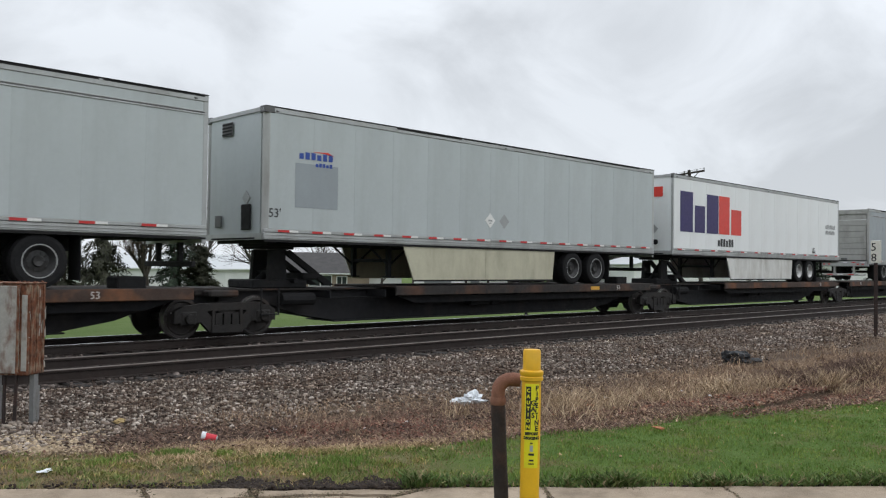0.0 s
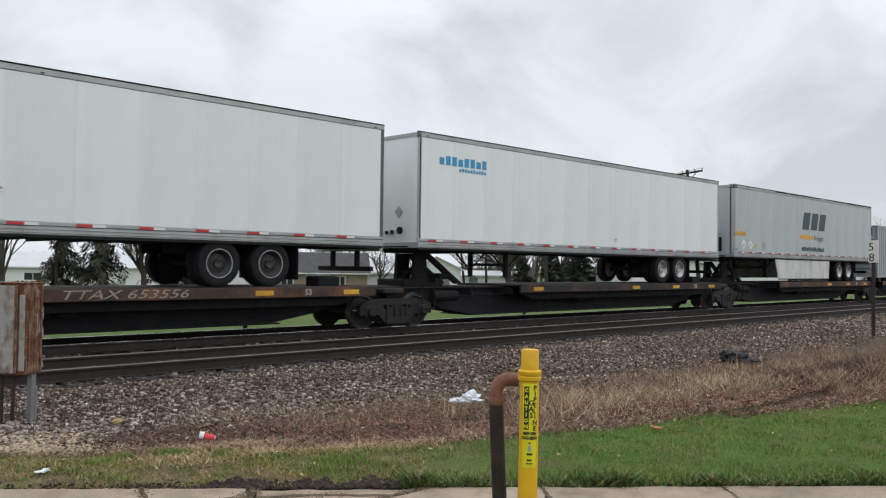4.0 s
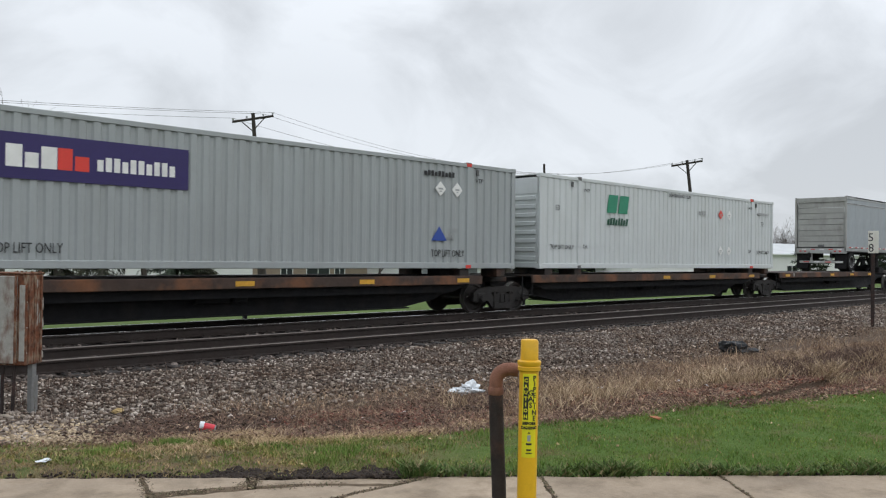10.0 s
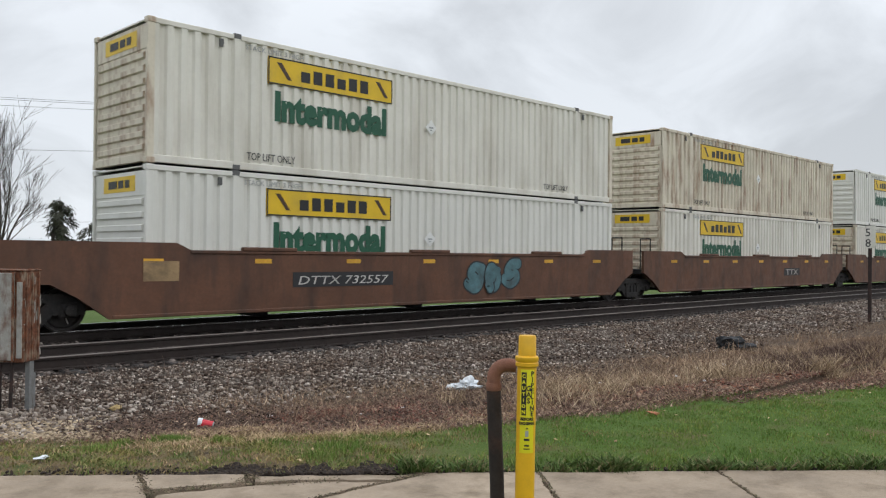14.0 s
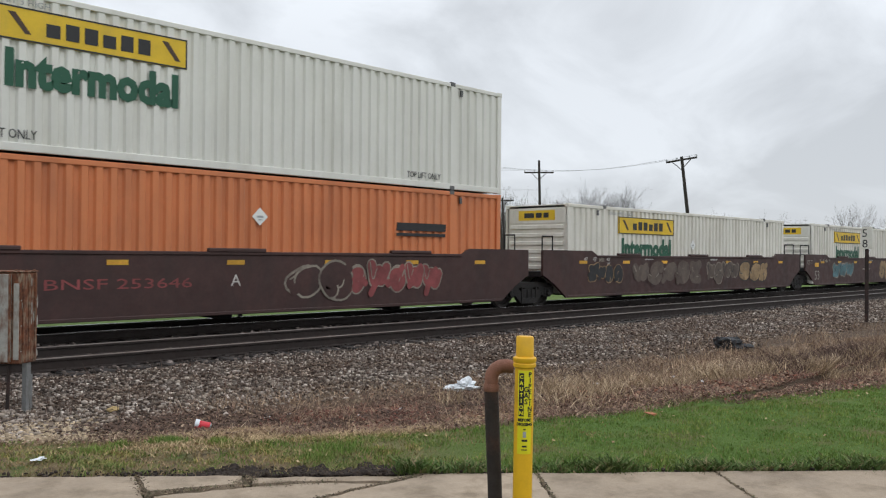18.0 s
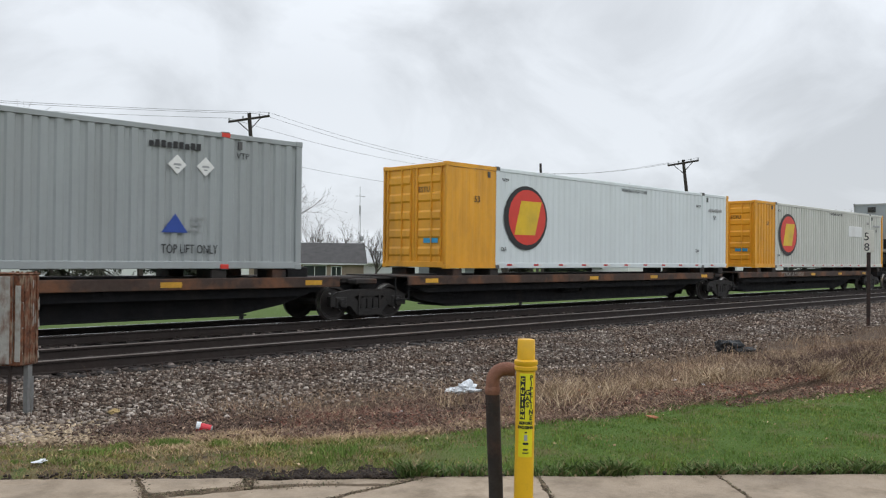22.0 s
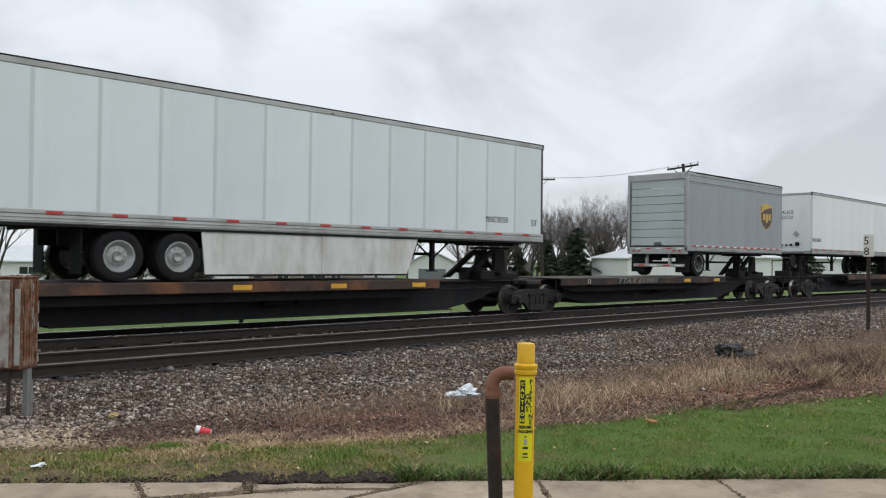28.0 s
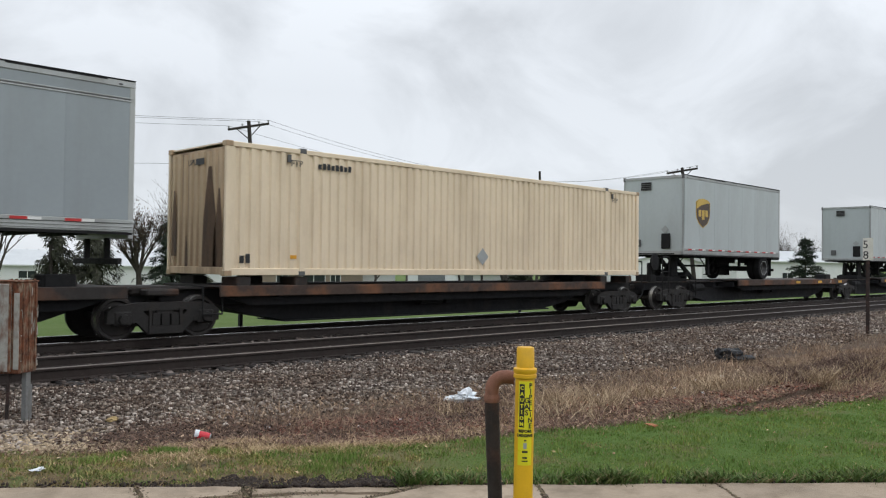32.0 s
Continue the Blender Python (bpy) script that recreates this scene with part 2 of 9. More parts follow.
# ---- building kit ----
class Geo:
    """Collects the corners and faces of one mesh."""

    def __init__(self):
        self.v, self.f = [], []

    def add(self, verts, faces):
        n = len(self.v)
        self.v.extend(verts)
        self.f.extend(tuple(i + n for i in face) for face in faces)
        return self

    def box(self, x0, x1, y0, y1, z0, z1, c=0.0):
        """A block; c rounds its edges off with a chamfer."""
        if c <= 0:
            v = [(x, y, z) for x in (x0, x1) for y in (y0, y1) for z in (z0, z1)]
            return self.add(v, [(0, 1, 3, 2), (4, 6, 7, 5), (0, 4, 5, 1), (2, 3, 7, 6), (0, 2, 6, 4), (1, 5, 7, 3)])
        c = min(c, (x1 - x0) * 0.45, (y1 - y0) * 0.45, (z1 - z0) * 0.45)
        v, idx = [], {}
        for sx in (0, 1):
            for sy in (0, 1):
                for sz in (0, 1):
                    p = ((x0, x1)[sx], (y0, y1)[sy], (z0, z1)[sz])
                    q = (p[0] + (c, -c)[sx], p[1] + (c, -c)[sy], p[2] + (c, -c)[sz])
                    for a in range(3):
                        w = list(q)
                        w[a] = p[a]
                        idx[sx, sy, sz, a] = len(v)
                        v.append(tuple(w))
        f = []
        for a in range(3):
            b, d = (a + 1) % 3, (a + 2) % 3
            for s in (0, 1):
                def k(sb, sd, ax):
                    t = [0, 0, 0]
                    t[a], t[b], t[d] = s, sb, sd
                    return idx[(*t, ax)]
                f.append((k(0, 0, a), k(1, 0, a), k(1, 1, a), k(0, 1, a)))
            for sb in (0, 1):
                for sd in (0, 1):
                    def e(sa, ax):
                        t = [0, 0, 0]
                        t[a], t[b], t[d] = sa, sb, sd
                        return idx[(*t, ax)]
                    f.append((e(0, b), e(1, b), e(1, d), e(0, d)))
        for sx in (0, 1):
            for sy in (0, 1):
                for sz in (0, 1):
                    f.append(tuple(idx[sx, sy, sz, a] for a in range(3)))
        return self.add(v, f)

    def prism(self, poly, y0, y1):
        """A polygon in x and z, pulled from y0 to y1."""
        n = len(poly)
        v = [(x, y0, z) for x, z in poly] + [(x, y1, z) for x, z in poly]
        return self.add(v, [tuple(range(n)), tuple(range(2 * n - 1, n - 1, -1))]
                        + [(i, (i + 1) % n, n + (i + 1) % n, n + i) for i in range(n)])

    def bar(self, a, b, r, n=6, r2=None):
        """A round bar from a to b."""
        a, b = Vector(a), Vector(b)
        w = (b - a).normalized()
        u = w.orthogonal().normalized()
        s = w.cross(u)
        r2 = r if r2 is None else r2
        v = [tuple(p + (u * math.cos(t) + s * math.sin(t)) * q) for p, q in ((a, r), (b, r2)) for t in [2 * math.pi * i / n for i in range(n)]]
        return self.add(v, [(i, (i + 1) % n, n + (i + 1) % n, n + i) for i in range(n)] + [tuple(range(n - 1, -1, -1)), tuple(range(n, 2 * n))])

    def lathe(self, profile, cx, cz, n=24, caps=True):
        """A profile of (radius, y) turned about an axle along y; caps close its two ends."""
        m = len(profile)
        v = [(cx + r * math.cos(2 * math.pi * i / n), y, cz + r * math.sin(2 * math.pi * i / n)) for i in range(n) for r, y in profile]
        f = [(i * m + j, i * m + j + 1, ((i + 1) % n) * m + j + 1, ((i + 1) % n) * m + j) for i in range(n) for j in range(m - 1)]
        if caps:
            f += [tuple(i * m for i in range(n)), tuple(i * m + m - 1 for i in range(n - 1, -1, -1))]
        return self.add(v, f)

    def mesh(self, name, smooth=False):
        me = bpy.data.meshes.new(name)
        me.from_pydata(self.v, [], self.f)
        bm = bmesh.new()
        bm.from_mesh(me)
        bmesh.ops.recalc_face_normals(bm, faces=bm.faces)
        bm.to_mesh(me)
        bm.free()
        if smooth:
            me.shade_smooth()
            me.set_sharp_from_angle(angle=radians(40))
        return me


def part(name, shape, material, parent, label="", at=None):
    """One mesh object under a thing or a part. shape: a Geo, or a mesh that is shared."""
    me = shape.mesh(name, False) if isinstance(shape, Geo) else shape
    if not me.materials:
        me.materials.append(material)
    ob = new(name, me)
    ob.parent = parent
    if at is not None:
        ob.matrix_basis = at
    if label:
        ob["label"] = label
    return ob


def thing(name, label, category, group="", at=None):
    ob = tagged(new(name), label, category, group)
    if at is not None:
        ob.matrix_basis = at
    return ob


def solo(name, shape, material, label, category, group="", kind="", at=None):
    """A thing of one mesh."""
    me = shape.mesh(name) if isinstance(shape, Geo) else shape
    if not me.materials:
        me.materials.append(material)
    ob = tagged(new(name, me), label, category, group, kind)
    if at is not None:
        ob.matrix_basis = at
    return ob


CACHE = {}


def shared(key, make, material):
    """The mesh kept under key with that material, made once."""
    k = (key, material.name)
    if k not in CACHE:
        CACHE[k] = make().mesh(key if isinstance(key, str) else str(key[0]))
        CACHE[k].materials.append(material)
    return CACHE[k]


def letters(text, height, material, bold=0.0, squeeze=1.0, slant=0.0):
    """Lettering as a thin mesh that stands in the x-z plane and faces -y; its lower left corner is the origin."""
    k = ("text", text, round(height, 3), material.name, bold, squeeze, slant)
    if k not in CACHE:
        cu = bpy.data.curves.new("lettering", "FONT")
        cu.body, cu.size, cu.extrude, cu.offset, cu.shear = text, height * 1.4, 0.002, bold, slant
        cu.resolution_u = 2
        tmp = bpy.data.objects.new("lettering", cu)
        scene.collection.objects.link(tmp)
        bpy.context.view_layer.update()
        me = bpy.data.meshes.new_from_object(tmp.evaluated_get(bpy.context.evaluated_depsgraph_get()))
        bpy.data.objects.remove(tmp)
        xs = [v.co.x for v in me.vertices] or [0]
        x0 = min(xs)
        for v in me.vertices:
            v.co = ((v.co.x - x0) * squeeze, -v.co.z, v.co.y)
        me.materials.clear()
        me.materials.append(material)
        CACHE[k] = me
    return CACHE[k]


def width_of(me):
    return max(v.co.x for v in me.vertices)


def write(text, x, z, height, material, parent, y, bold=0.0, fit=None, name="lettering", slant=0.0):
    """Words on a side that faces -y, as one mesh; fit: their width."""
    me = letters(text, height, material, bold, 1.0, slant)
    if fit:
        me = letters(text, height, material, bold, round(fit / width_of(me), 3), slant)
    return part(name, me, material, parent, at=pose(x, y, z))


def write_end(text, y, z, height, material, parent, x, fit=None, name="lettering"):
    """Words on an end wall that faces -x, reading from far to near; y is their far end."""
    me = letters(text, height, material)
    if fit:
        me = letters(text, height, material, 0.0, round(fit / width_of(me), 3))
    return part(name, me, material, parent, at=pose(x, y, z, 0, 0, -90))


def flat_shape(polys, y, thick=0.004):
    """Flat figures in x and z on a side that faces -y."""
    g = Geo()
    for poly in polys:
        g.prism(poly, y - thick, y)
    return g


def rect(x0, x1, z0, z1, slant=0.0):
    return [(x0, z0), (x1, z0), (x1 + slant * (z1 - z0), z1), (x0 + slant * (z1 - z0), z1)]


def oval(cx, cz, rx, rz, n=24, p=1.0):
    return [(cx + rx * math.cos(2 * math.pi * i / n), cz + rz * math.sin(2 * math.pi * i / n)) for i in range(n)]

# ---- the ground, the pavement and the tracks ----
U, W = Vector((0.755, -0.656)), Vector((0.656, 0.755))   # along and across the pavement
WALK_EDGE = 6.13                                          # its far edge, across


def smooth(a, b, x):
    t = min(1.0, max(0.0, (x - a) / (b - a)))
    return t * t * (3 - 2 * t)


def ground_z(x, y):
    """Height of the ground: verge, trackside, ballast bed, and a field that falls away behind the tracks."""
    w = x * W.x + y * W.y
    z = -0.06 - 0.20 * smooth(6.3, 9.0, w) * smooth(4.0, 8.0, y)
    if y < 4.5:
        z = -0.06 - 0.12 * smooth(7.0, 12.0, w)
    z += 0.05 * smooth(9.6, 11.4, y)
    z -= 0.22 * smooth(19.2, 21.5, y) + 1.25 * smooth(22, 80, y)
    near = 1.0 if -8 < x < 60 and -3 < y < 24 else 0.0
    if near and w > WALK_EDGE + 0.02:
        z += 0.035 * noise.noise(Vector((x * 0.9, y * 0.9, 0))) + 0.015 * noise.noise(Vector((x * 3.1, y * 3.1, 4)))
    if w < WALK_EDGE:
        z = -0.13 - 0.02 * smooth(4.7, 3.5, w)
    return z


def axis_steps(lo, hi, fine, far):
    out, x, s = [], lo, fine
    while x < hi:
        out.append(x)
        x += fine
    out.append(hi)
    s, x = fine, hi
    while x < far:
        s *= 1.35
        x += s
        out.append(x)
    s, x = fine, lo
    while x > -far:
        s *= 1.35
        x -= s
        out.insert(0, x)
    return out


gx, gy = axis_steps(-2.0, 32.0, 0.16, 3000), axis_steps(1.0, 12.6, 0.12, 3000)
gv = [(x, y, ground_z(x, y)) for y in gy for x in gx]
nx = len(gx)
gf = [(j * nx + i, j * nx + i + 1, (j + 1) * nx + i + 1, (j + 1) * nx + i) for j in range(len(gy) - 1) for i in range(nx - 1)]


def ground_material():
    m = bpy.data.materials.new("trackside_ground")
    m.use_nodes = True
    n, l = m.node_tree.nodes, m.node_tree.links
    b = n["Principled BSDF"]
    b.inputs["Roughness"].default_value = 0.95
    b.inputs["Specular IOR Level"].default_value = 0.2
    tc = n.new("ShaderNodeTexCoord")
    sp = n.new("ShaderNodeSeparateXYZ")
    l.new(tc.outputs["Object"], sp.inputs[0])

    def nz(s, detail=6.0, rough=0.65):
        t = n.new("ShaderNodeTexNoise")
        t.inputs["Scale"].default_value, t.inputs["Detail"].default_value, t.inputs["Roughness"].default_value = s, detail, rough
        l.new(tc.outputs["Object"], t.inputs["Vector"])
        return t.outputs["Fac"]

    def op(kind, a, c):
        x = n.new("ShaderNodeMath")
        x.operation = kind
        for i, v in enumerate((a, c)):
            if isinstance(v, (int, float)):
                x.inputs[i].default_value = v
            else:
                l.new(v, x.inputs[i])
        return x.outputs[0]

    def span(v, a, c, lo=0.0, hi=1.0):
        r = n.new("ShaderNodeMapRange")
        for key, x in zip(("From Min", "From Max", "To Min", "To Max"), (a, c, lo, hi)):
            r.inputs[key].default_value = x
        l.new(v, r.inputs["Value"])
        return r.outputs[0]

    def mixc(fac, a, c):
        x = n.new("ShaderNodeMixRGB")
        for i, v in enumerate((fac, a, c)):
            if isinstance(v, tuple):
                x.inputs[i].default_value = (*v, 1)
            else:
                l.new(v, x.inputs[i])
        return x.outputs[0]

    fine, mid = nz(38, 8, 0.75), nz(1.7)
    grass = mixc(span(nz(9), 0.35, 0.65), (0.08, 0.14, 0.028), (0.11, 0.175, 0.04))
    grass = mixc(span(mid, 0.5, 0.72), grass, (0.16, 0.13, 0.06))
    litter = mixc(span(fine, 0.35, 0.65), (0.042, 0.028, 0.021), (0.16, 0.108, 0.075))
    litter = mixc(span(nz(4.5), 0.52, 0.7), litter, (0.20, 0.155, 0.10))
    stones = mixc(span(fine, 0.35, 0.68), (0.045, 0.034, 0.028), (0.18, 0.145, 0.12))
    stones = mixc(span(nz(0.8), 0.45, 0.65), stones, (0.07, 0.055, 0.045))
    # green verge up to a ragged line, dead weeds, then ballast, then the green field
    edge = op("ADD", sp.outputs["Y"], op("MULTIPLY", mid, 1.5))
    edge = op("ADD", edge, op("MULTIPLY", nz(6.0), 0.5))
    for a, c, fall in ((2.4, 4.4, 1.2), (4.4, 5.0, 0.95), (5.0, 7.1, 0.75), (7.1, 40.0, 7.6)):
        edge = op("ADD", edge, span(sp.outputs["X"], a, c, 0.0, fall))
    along = op("SUBTRACT", op("MULTIPLY", sp.outputs["X"], 0.755), op("MULTIPLY", sp.outputs["Y"], 0.656))
    beyond = span(sp.outputs["Y"], 3.8, 4.6)
    grass = mixc(op("MULTIPLY", beyond, op("MULTIPLY", span(along, -0.4, 1.0, 1.0, 0.0), span(nz(3.0), 0.3, 0.5))), grass, (0.21, 0.155, 0.09))
    grass = mixc(op("MULTIPLY", beyond, op("MULTIPLY", span(along, -0.8, 0.6, 0.8, 0.0), span(nz(5.0), 0.5, 0.62))), grass, (0.055, 0.04, 0.03))
    col = mixc(span(edge, 8.75, 9.15), grass, litter)
    bed = op("ADD", sp.outputs["Y"], op("MULTIPLY", mid, 1.6))
    col = mixc(span(bed, 9.0, 9.9), col, stones)
    # the ground is mixed darker across both tracks
    track_dark = op("MULTIPLY", span(sp.outputs["Y"], 11.8, 12.3), span(sp.outputs["Y"], 18.6, 19.4, 1.0, 0.0))
    col = mixc(op("MULTIPLY", track_dark, 0.75), col, (0.022, 0.018, 0.016))
    field = op("ADD", sp.outputs["Y"], op("MULTIPLY", mid, 0.6))
    col = mixc(span(field, 20.0, 20.8), col, mixc(span(nz(0.35), 0.4, 0.65), (0.085, 0.135, 0.032), (0.11, 0.155, 0.045)))
    l.new(col, b.inputs["Base Color"])
    bp = n.new("ShaderNodeBump")
    bp.inputs["Distance"].default_value = 0.03
    l.new(fine, bp.inputs["Height"])
    l.new(bp.outputs[0], b.inputs["Normal"])
    return m


def raw_mesh(name, verts, faces, material):
    me = bpy.data.meshes.new(name)
    me.from_pydata(verts, [], faces)
    me.materials.append(material)
    return me


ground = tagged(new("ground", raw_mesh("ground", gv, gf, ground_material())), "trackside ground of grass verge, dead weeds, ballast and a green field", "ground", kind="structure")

# concrete pavement, cracked into slabs
concrete = mat("old_concrete", (0.335, 0.263, 0.192), 0.9, var=0.2, scale=1.7, bump=0.006, bump_scale=110, dirt=(0.17, 0.128, 0.084), dirt_amt=0.75, dirt_scale=4.5, per_object=0.05)
pavement = tagged(new("pavement"), "cracked concrete pavement with weeds in its joints", "pavement", kind="structure")
random.seed(5)


def slab(u0, u1, w0, w1, bend0=0.0, bend1=0.0, tilt=0.0):
    """One slab with a rough edge; the ends may run skew."""
    top, bot = [], []
    n = 7
    edge = []
    for i in range(n + 1):
        edge.append((u0 + bend0 * i / n + random.uniform(-0.015, 0.015), w0 + (w1 - w0) * i / n))
    for i in range(1, n + 1):
        edge.append((u0 + bend0 + (u1 + bend1 - u0 - bend0) * i / n, w1 + random.uniform(-0.03, 0.02)))
    for i in range(1, n + 1):
        edge.append((u1 + bend1 * (1 - i / n) + random.uniform(-0.015, 0.015), w1 + (w0 - w1) * i / n))
    for u, w in edge:
        p = U * u + W * w
        z = -0.05 + tilt * (w - w0) + random.uniform(-0.003, 0.003)
        top.append((p.x, p.y, z))
        bot.append((p.x, p.y, z - 0.09))
    m = len(top)
    return Geo().add(top + bot, [tuple(range(m)), tuple(range(2 * m - 1, m - 1, -1))] + [(i, (i + 1) % m, m + (i + 1) % m, m + i) for i in range(m)])


def broken_slab(outline, z=-0.05):
    """A slab of any outline, its edges broken up."""
    edge = []
    for (a, b), (c, d) in zip(outline, outline[1:] + outline[:1]):
        k = max(1, int(math.hypot(c - a, d - b) / 0.09))
        for i in range(k):
            q = 0.0 if i == 0 else 0.014
            edge.append((a + (c - a) * i / k + random.uniform(-q, q), b + (d - b) * i / k + random.uniform(-q, q)))
    pts = [U * u + W * w for u, w in edge]
    top = [(p.x, p.y, z + random.uniform(-0.002, 0.002)) for p in pts]
    m = len(top)
    return Geo().add(top + [(x, y, q - 0.09) for x, y, q in top], [tuple(range(m)), tuple(range(2 * m - 1, m - 1, -1))] + [(i, (i + 1) % m, m + (i + 1) % m, m + i) for i in range(m)])


joints = [-9.0, -7.5, -6.0, -4.6, -3.2]
for a, c in zip(joints, joints[1:]):
    part("slab", slab(a + 0.012, c - 0.012, 4.65, WALK_EDGE), concrete, pavement)
part("slab", broken_slab([(-3.19, 4.65), (-1.46, 4.65), (-1.57, 5.59), (-1.79, 6.12), (-3.19, 6.13)]), concrete, pavement)
part("slab", broken_slab([(-1.42, 4.65), (-0.62, 4.65), (-0.52, 5.50), (-0.21, 5.78), (-0.02, 5.90), (-0.30, 5.93), (-0.56, 5.92), (-0.90, 5.84), (-1.16, 5.77), (-1.51, 5.64)], -0.056), concrete, pavement)
part("slab", broken_slab([(-1.58, 5.74), (-1.18, 5.86), (-0.98, 5.92), (-1.02, 6.10), (-1.74, 6.11)], -0.047), concrete, pavement)
part("slab", broken_slab([(-0.92, 5.95), (-0.56, 6.00), (-0.30, 6.00), (0.05, 5.97), (0.26, 6.11), (-0.94, 6.10)], -0.06), concrete, pavement)
part("slab", broken_slab([(-0.58, 4.65), (1.12, 4.65), (1.12, 6.12), (0.33, 6.13), (0.12, 5.93), (-0.12, 5.76), (-0.45, 5.48)]), concrete, pavement)
joints = [1.135, 2.49, 4.3, 6.1, 7.9, 9.7, 11.5]
for a, c in zip(joints, joints[1:]):
    part("slab", slab(a + 0.012, c - 0.012, 4.65, WALK_EDGE), concrete, pavement)

# rails and ties
rail_side = mat("rail_rust", (0.026, 0.0175, 0.0145), 0.75, 0.2, var=0.25, scale=2, bump=0.002, dirt=(0.024, 0.02, 0.018), dirt_amt=0.6)
rail_top = mat("rail_head", (0.22, 0.19, 0.175), 0.45, 0.5, var=0.15, scale=3, dirt=(0.12, 0.08, 0.06), dirt_amt=0.45)
rail_bright = mat("polished_rail_head", (0.62, 0.61, 0.60), 0.22, 0.95, var=0.1, scale=3)
tie_wood = mat("tie_wood", (0.021, 0.017, 0.015), 0.9, var=0.3, scale=3, bump=0.01, bump_scale=25, dirt=(0.042, 0.035, 0.03), dirt_amt=0.5, per_object=0.3)
RAIL = [(-0.07, -0.185), (0.07, -0.185), (0.07, -0.172), (0.012, -0.155), (0.010, -0.045), (0.036, -0.036), (0.037, -0.008), (0.030, 0.0),
        (-0.030, 0.0), (-0.037, -0.008), (-0.036, -0.036), (-0.010, -0.045), (-0.012, -0.155), (-0.07, -0.172)]
for name, yc, near in (("track_near", NEAR_Y, True), ("track_far", TRACK_Y, False)):
    track = tagged(new(name), "railway track with rusty rails on dark wooden ties", "track", kind="structure")
    for side in (-1, 1):
        y = yc + side * 0.7525
        k = len(RAIL)
        v = [(x, y + a, z) for x in (-60, 400) for a, z in RAIL]
        part("rail", Geo().add(v, [(i, (i + 1) % k, k + (i + 1) % k, k + i) for i in range(k) if i != 7] + [tuple(range(k)), tuple(range(2 * k - 1, k - 1, -1))]), rail_side, track)
        part("rail_head", Geo().box(-60, 400, y - 0.0375, y + 0.0375, -0.012, 0.003, 0.003), rail_top if near else rail_bright, track, "worn bright running surface")
    tie = Geo().box(-0.115, 0.115, -1.30, 1.30, -0.185, 0.0, 0.015).mesh("tie")
    tie.materials.append(tie_wood)
    random.seed(11)
    rest = Geo()
    for i in range(-18, 560):
        x = i * 0.52
        if near and -3 < x < 62:
            part("tie", tie, tie_wood, track, at=pose(x + random.uniform(-0.03, 0.03), yc + random.uniform(-0.08, 0.06), -0.187, 0, 0, random.uniform(-1.5, 1.5)))
        elif -10 < x < 260:
            rest.box(x - 0.115, x + 0.115, yc - 1.3, yc + 1.3, -0.37, -0.187)
    tagged(part("ties", rest, tie_wood, track), kind="stuff")
    plates = Geo()
    for i in range(-6, 120):
        for side in (-1, 1):
            y = yc + side * 0.7525
            plates.box(i * 0.52 - 0.09, i * 0.52 + 0.09, y - 0.17, y + 0.17, -0.188, -0.176)
            for sp in (-0.095, 0.095):
                plates.box(i * 0.52 - 0.02, i * 0.52 + 0.02, y + sp - 0.012, y + sp + 0.012, -0.178, -0.150)
    tagged(part("tie_plates", plates, rail_side, track, "rusty tie plates with spikes"), kind="stuff")

# ---- the train: kinds of things; x runs along the train, z from the rail tops, the side that faces the pavement is y = -1.3 ----
HALF = 1.3
MOVERS = []      # (thing, place along the train at the start)
SPINNERS = []    # (wheelset, pose of its axle on its bogie, place along the train)


def reflectors(parent, L, z, y, step, first=0.35, dash=0.30, x0=0.0, x1=None, double=True):
    """Red and white tape along the lower rail, each dash a part."""
    def dash_mesh(w):
        return lambda: Geo().box(0, w, -0.004, 0.0, 0, 0.052)
    x = x0 + first
    x1 = L if x1 is None else x1
    while x + dash < x1 - 0.1:
        part("red_reflector", shared(("red_reflector", dash), dash_mesh(dash), tape_red), tape_red, parent, at=pose(x, y, z))
        if double:
            part("white_reflector", shared(("white_reflector", dash), dash_mesh(dash * 0.8), tape_white), tape_white, parent, at=pose(x + dash, y, z))
        x += step


def tyre_mesh():
    return Geo().lathe([(0.30, -0.13), (0.42, -0.14), (0.485, -0.12), (0.50, -0.08), (0.50, 0.08), (0.485, 0.12), (0.42, 0.14), (0.30, 0.13), (0.30, -0.13)], 0, 0, 28, False)


def rim_mesh():
    g = Geo().lathe([(0.0, -0.06), (0.09, -0.08), (0.11, -0.03), (0.20, -0.02), (0.235, -0.06), (0.285, -0.125), (0.305, -0.125), (0.306, -0.10), (0.306, 0.1)], 0, 0, 28, False)
    for i in range(10):
        a = 2 * math.pi * i / 10
        g.box(0.165 * math.cos(a) - 0.014, 0.165 * math.cos(a) + 0.014, -0.055, -0.02, 0.165 * math.sin(a) - 0.014, 0.165 * math.sin(a) + 0.014)
    return g


def road_wheel(x, z, y, parent, rim_mat):
    t = part("tyre", shared("tyre", tyre_mesh, rubber), rubber, parent, at=pose(x, y, z))
    part("rim", shared("rim", rim_mesh, rim_mat), rim_mat, t)
    if y < -1.0:
        part("rim_lip", shared("rim_lip", lambda: Geo().lathe([(0.292, -0.118), (0.296, -0.132), (0.312, -0.132), (0.316, -0.118)], 0, 0, 28, False), bare_alu), bare_alu, t, "bright rim lip")


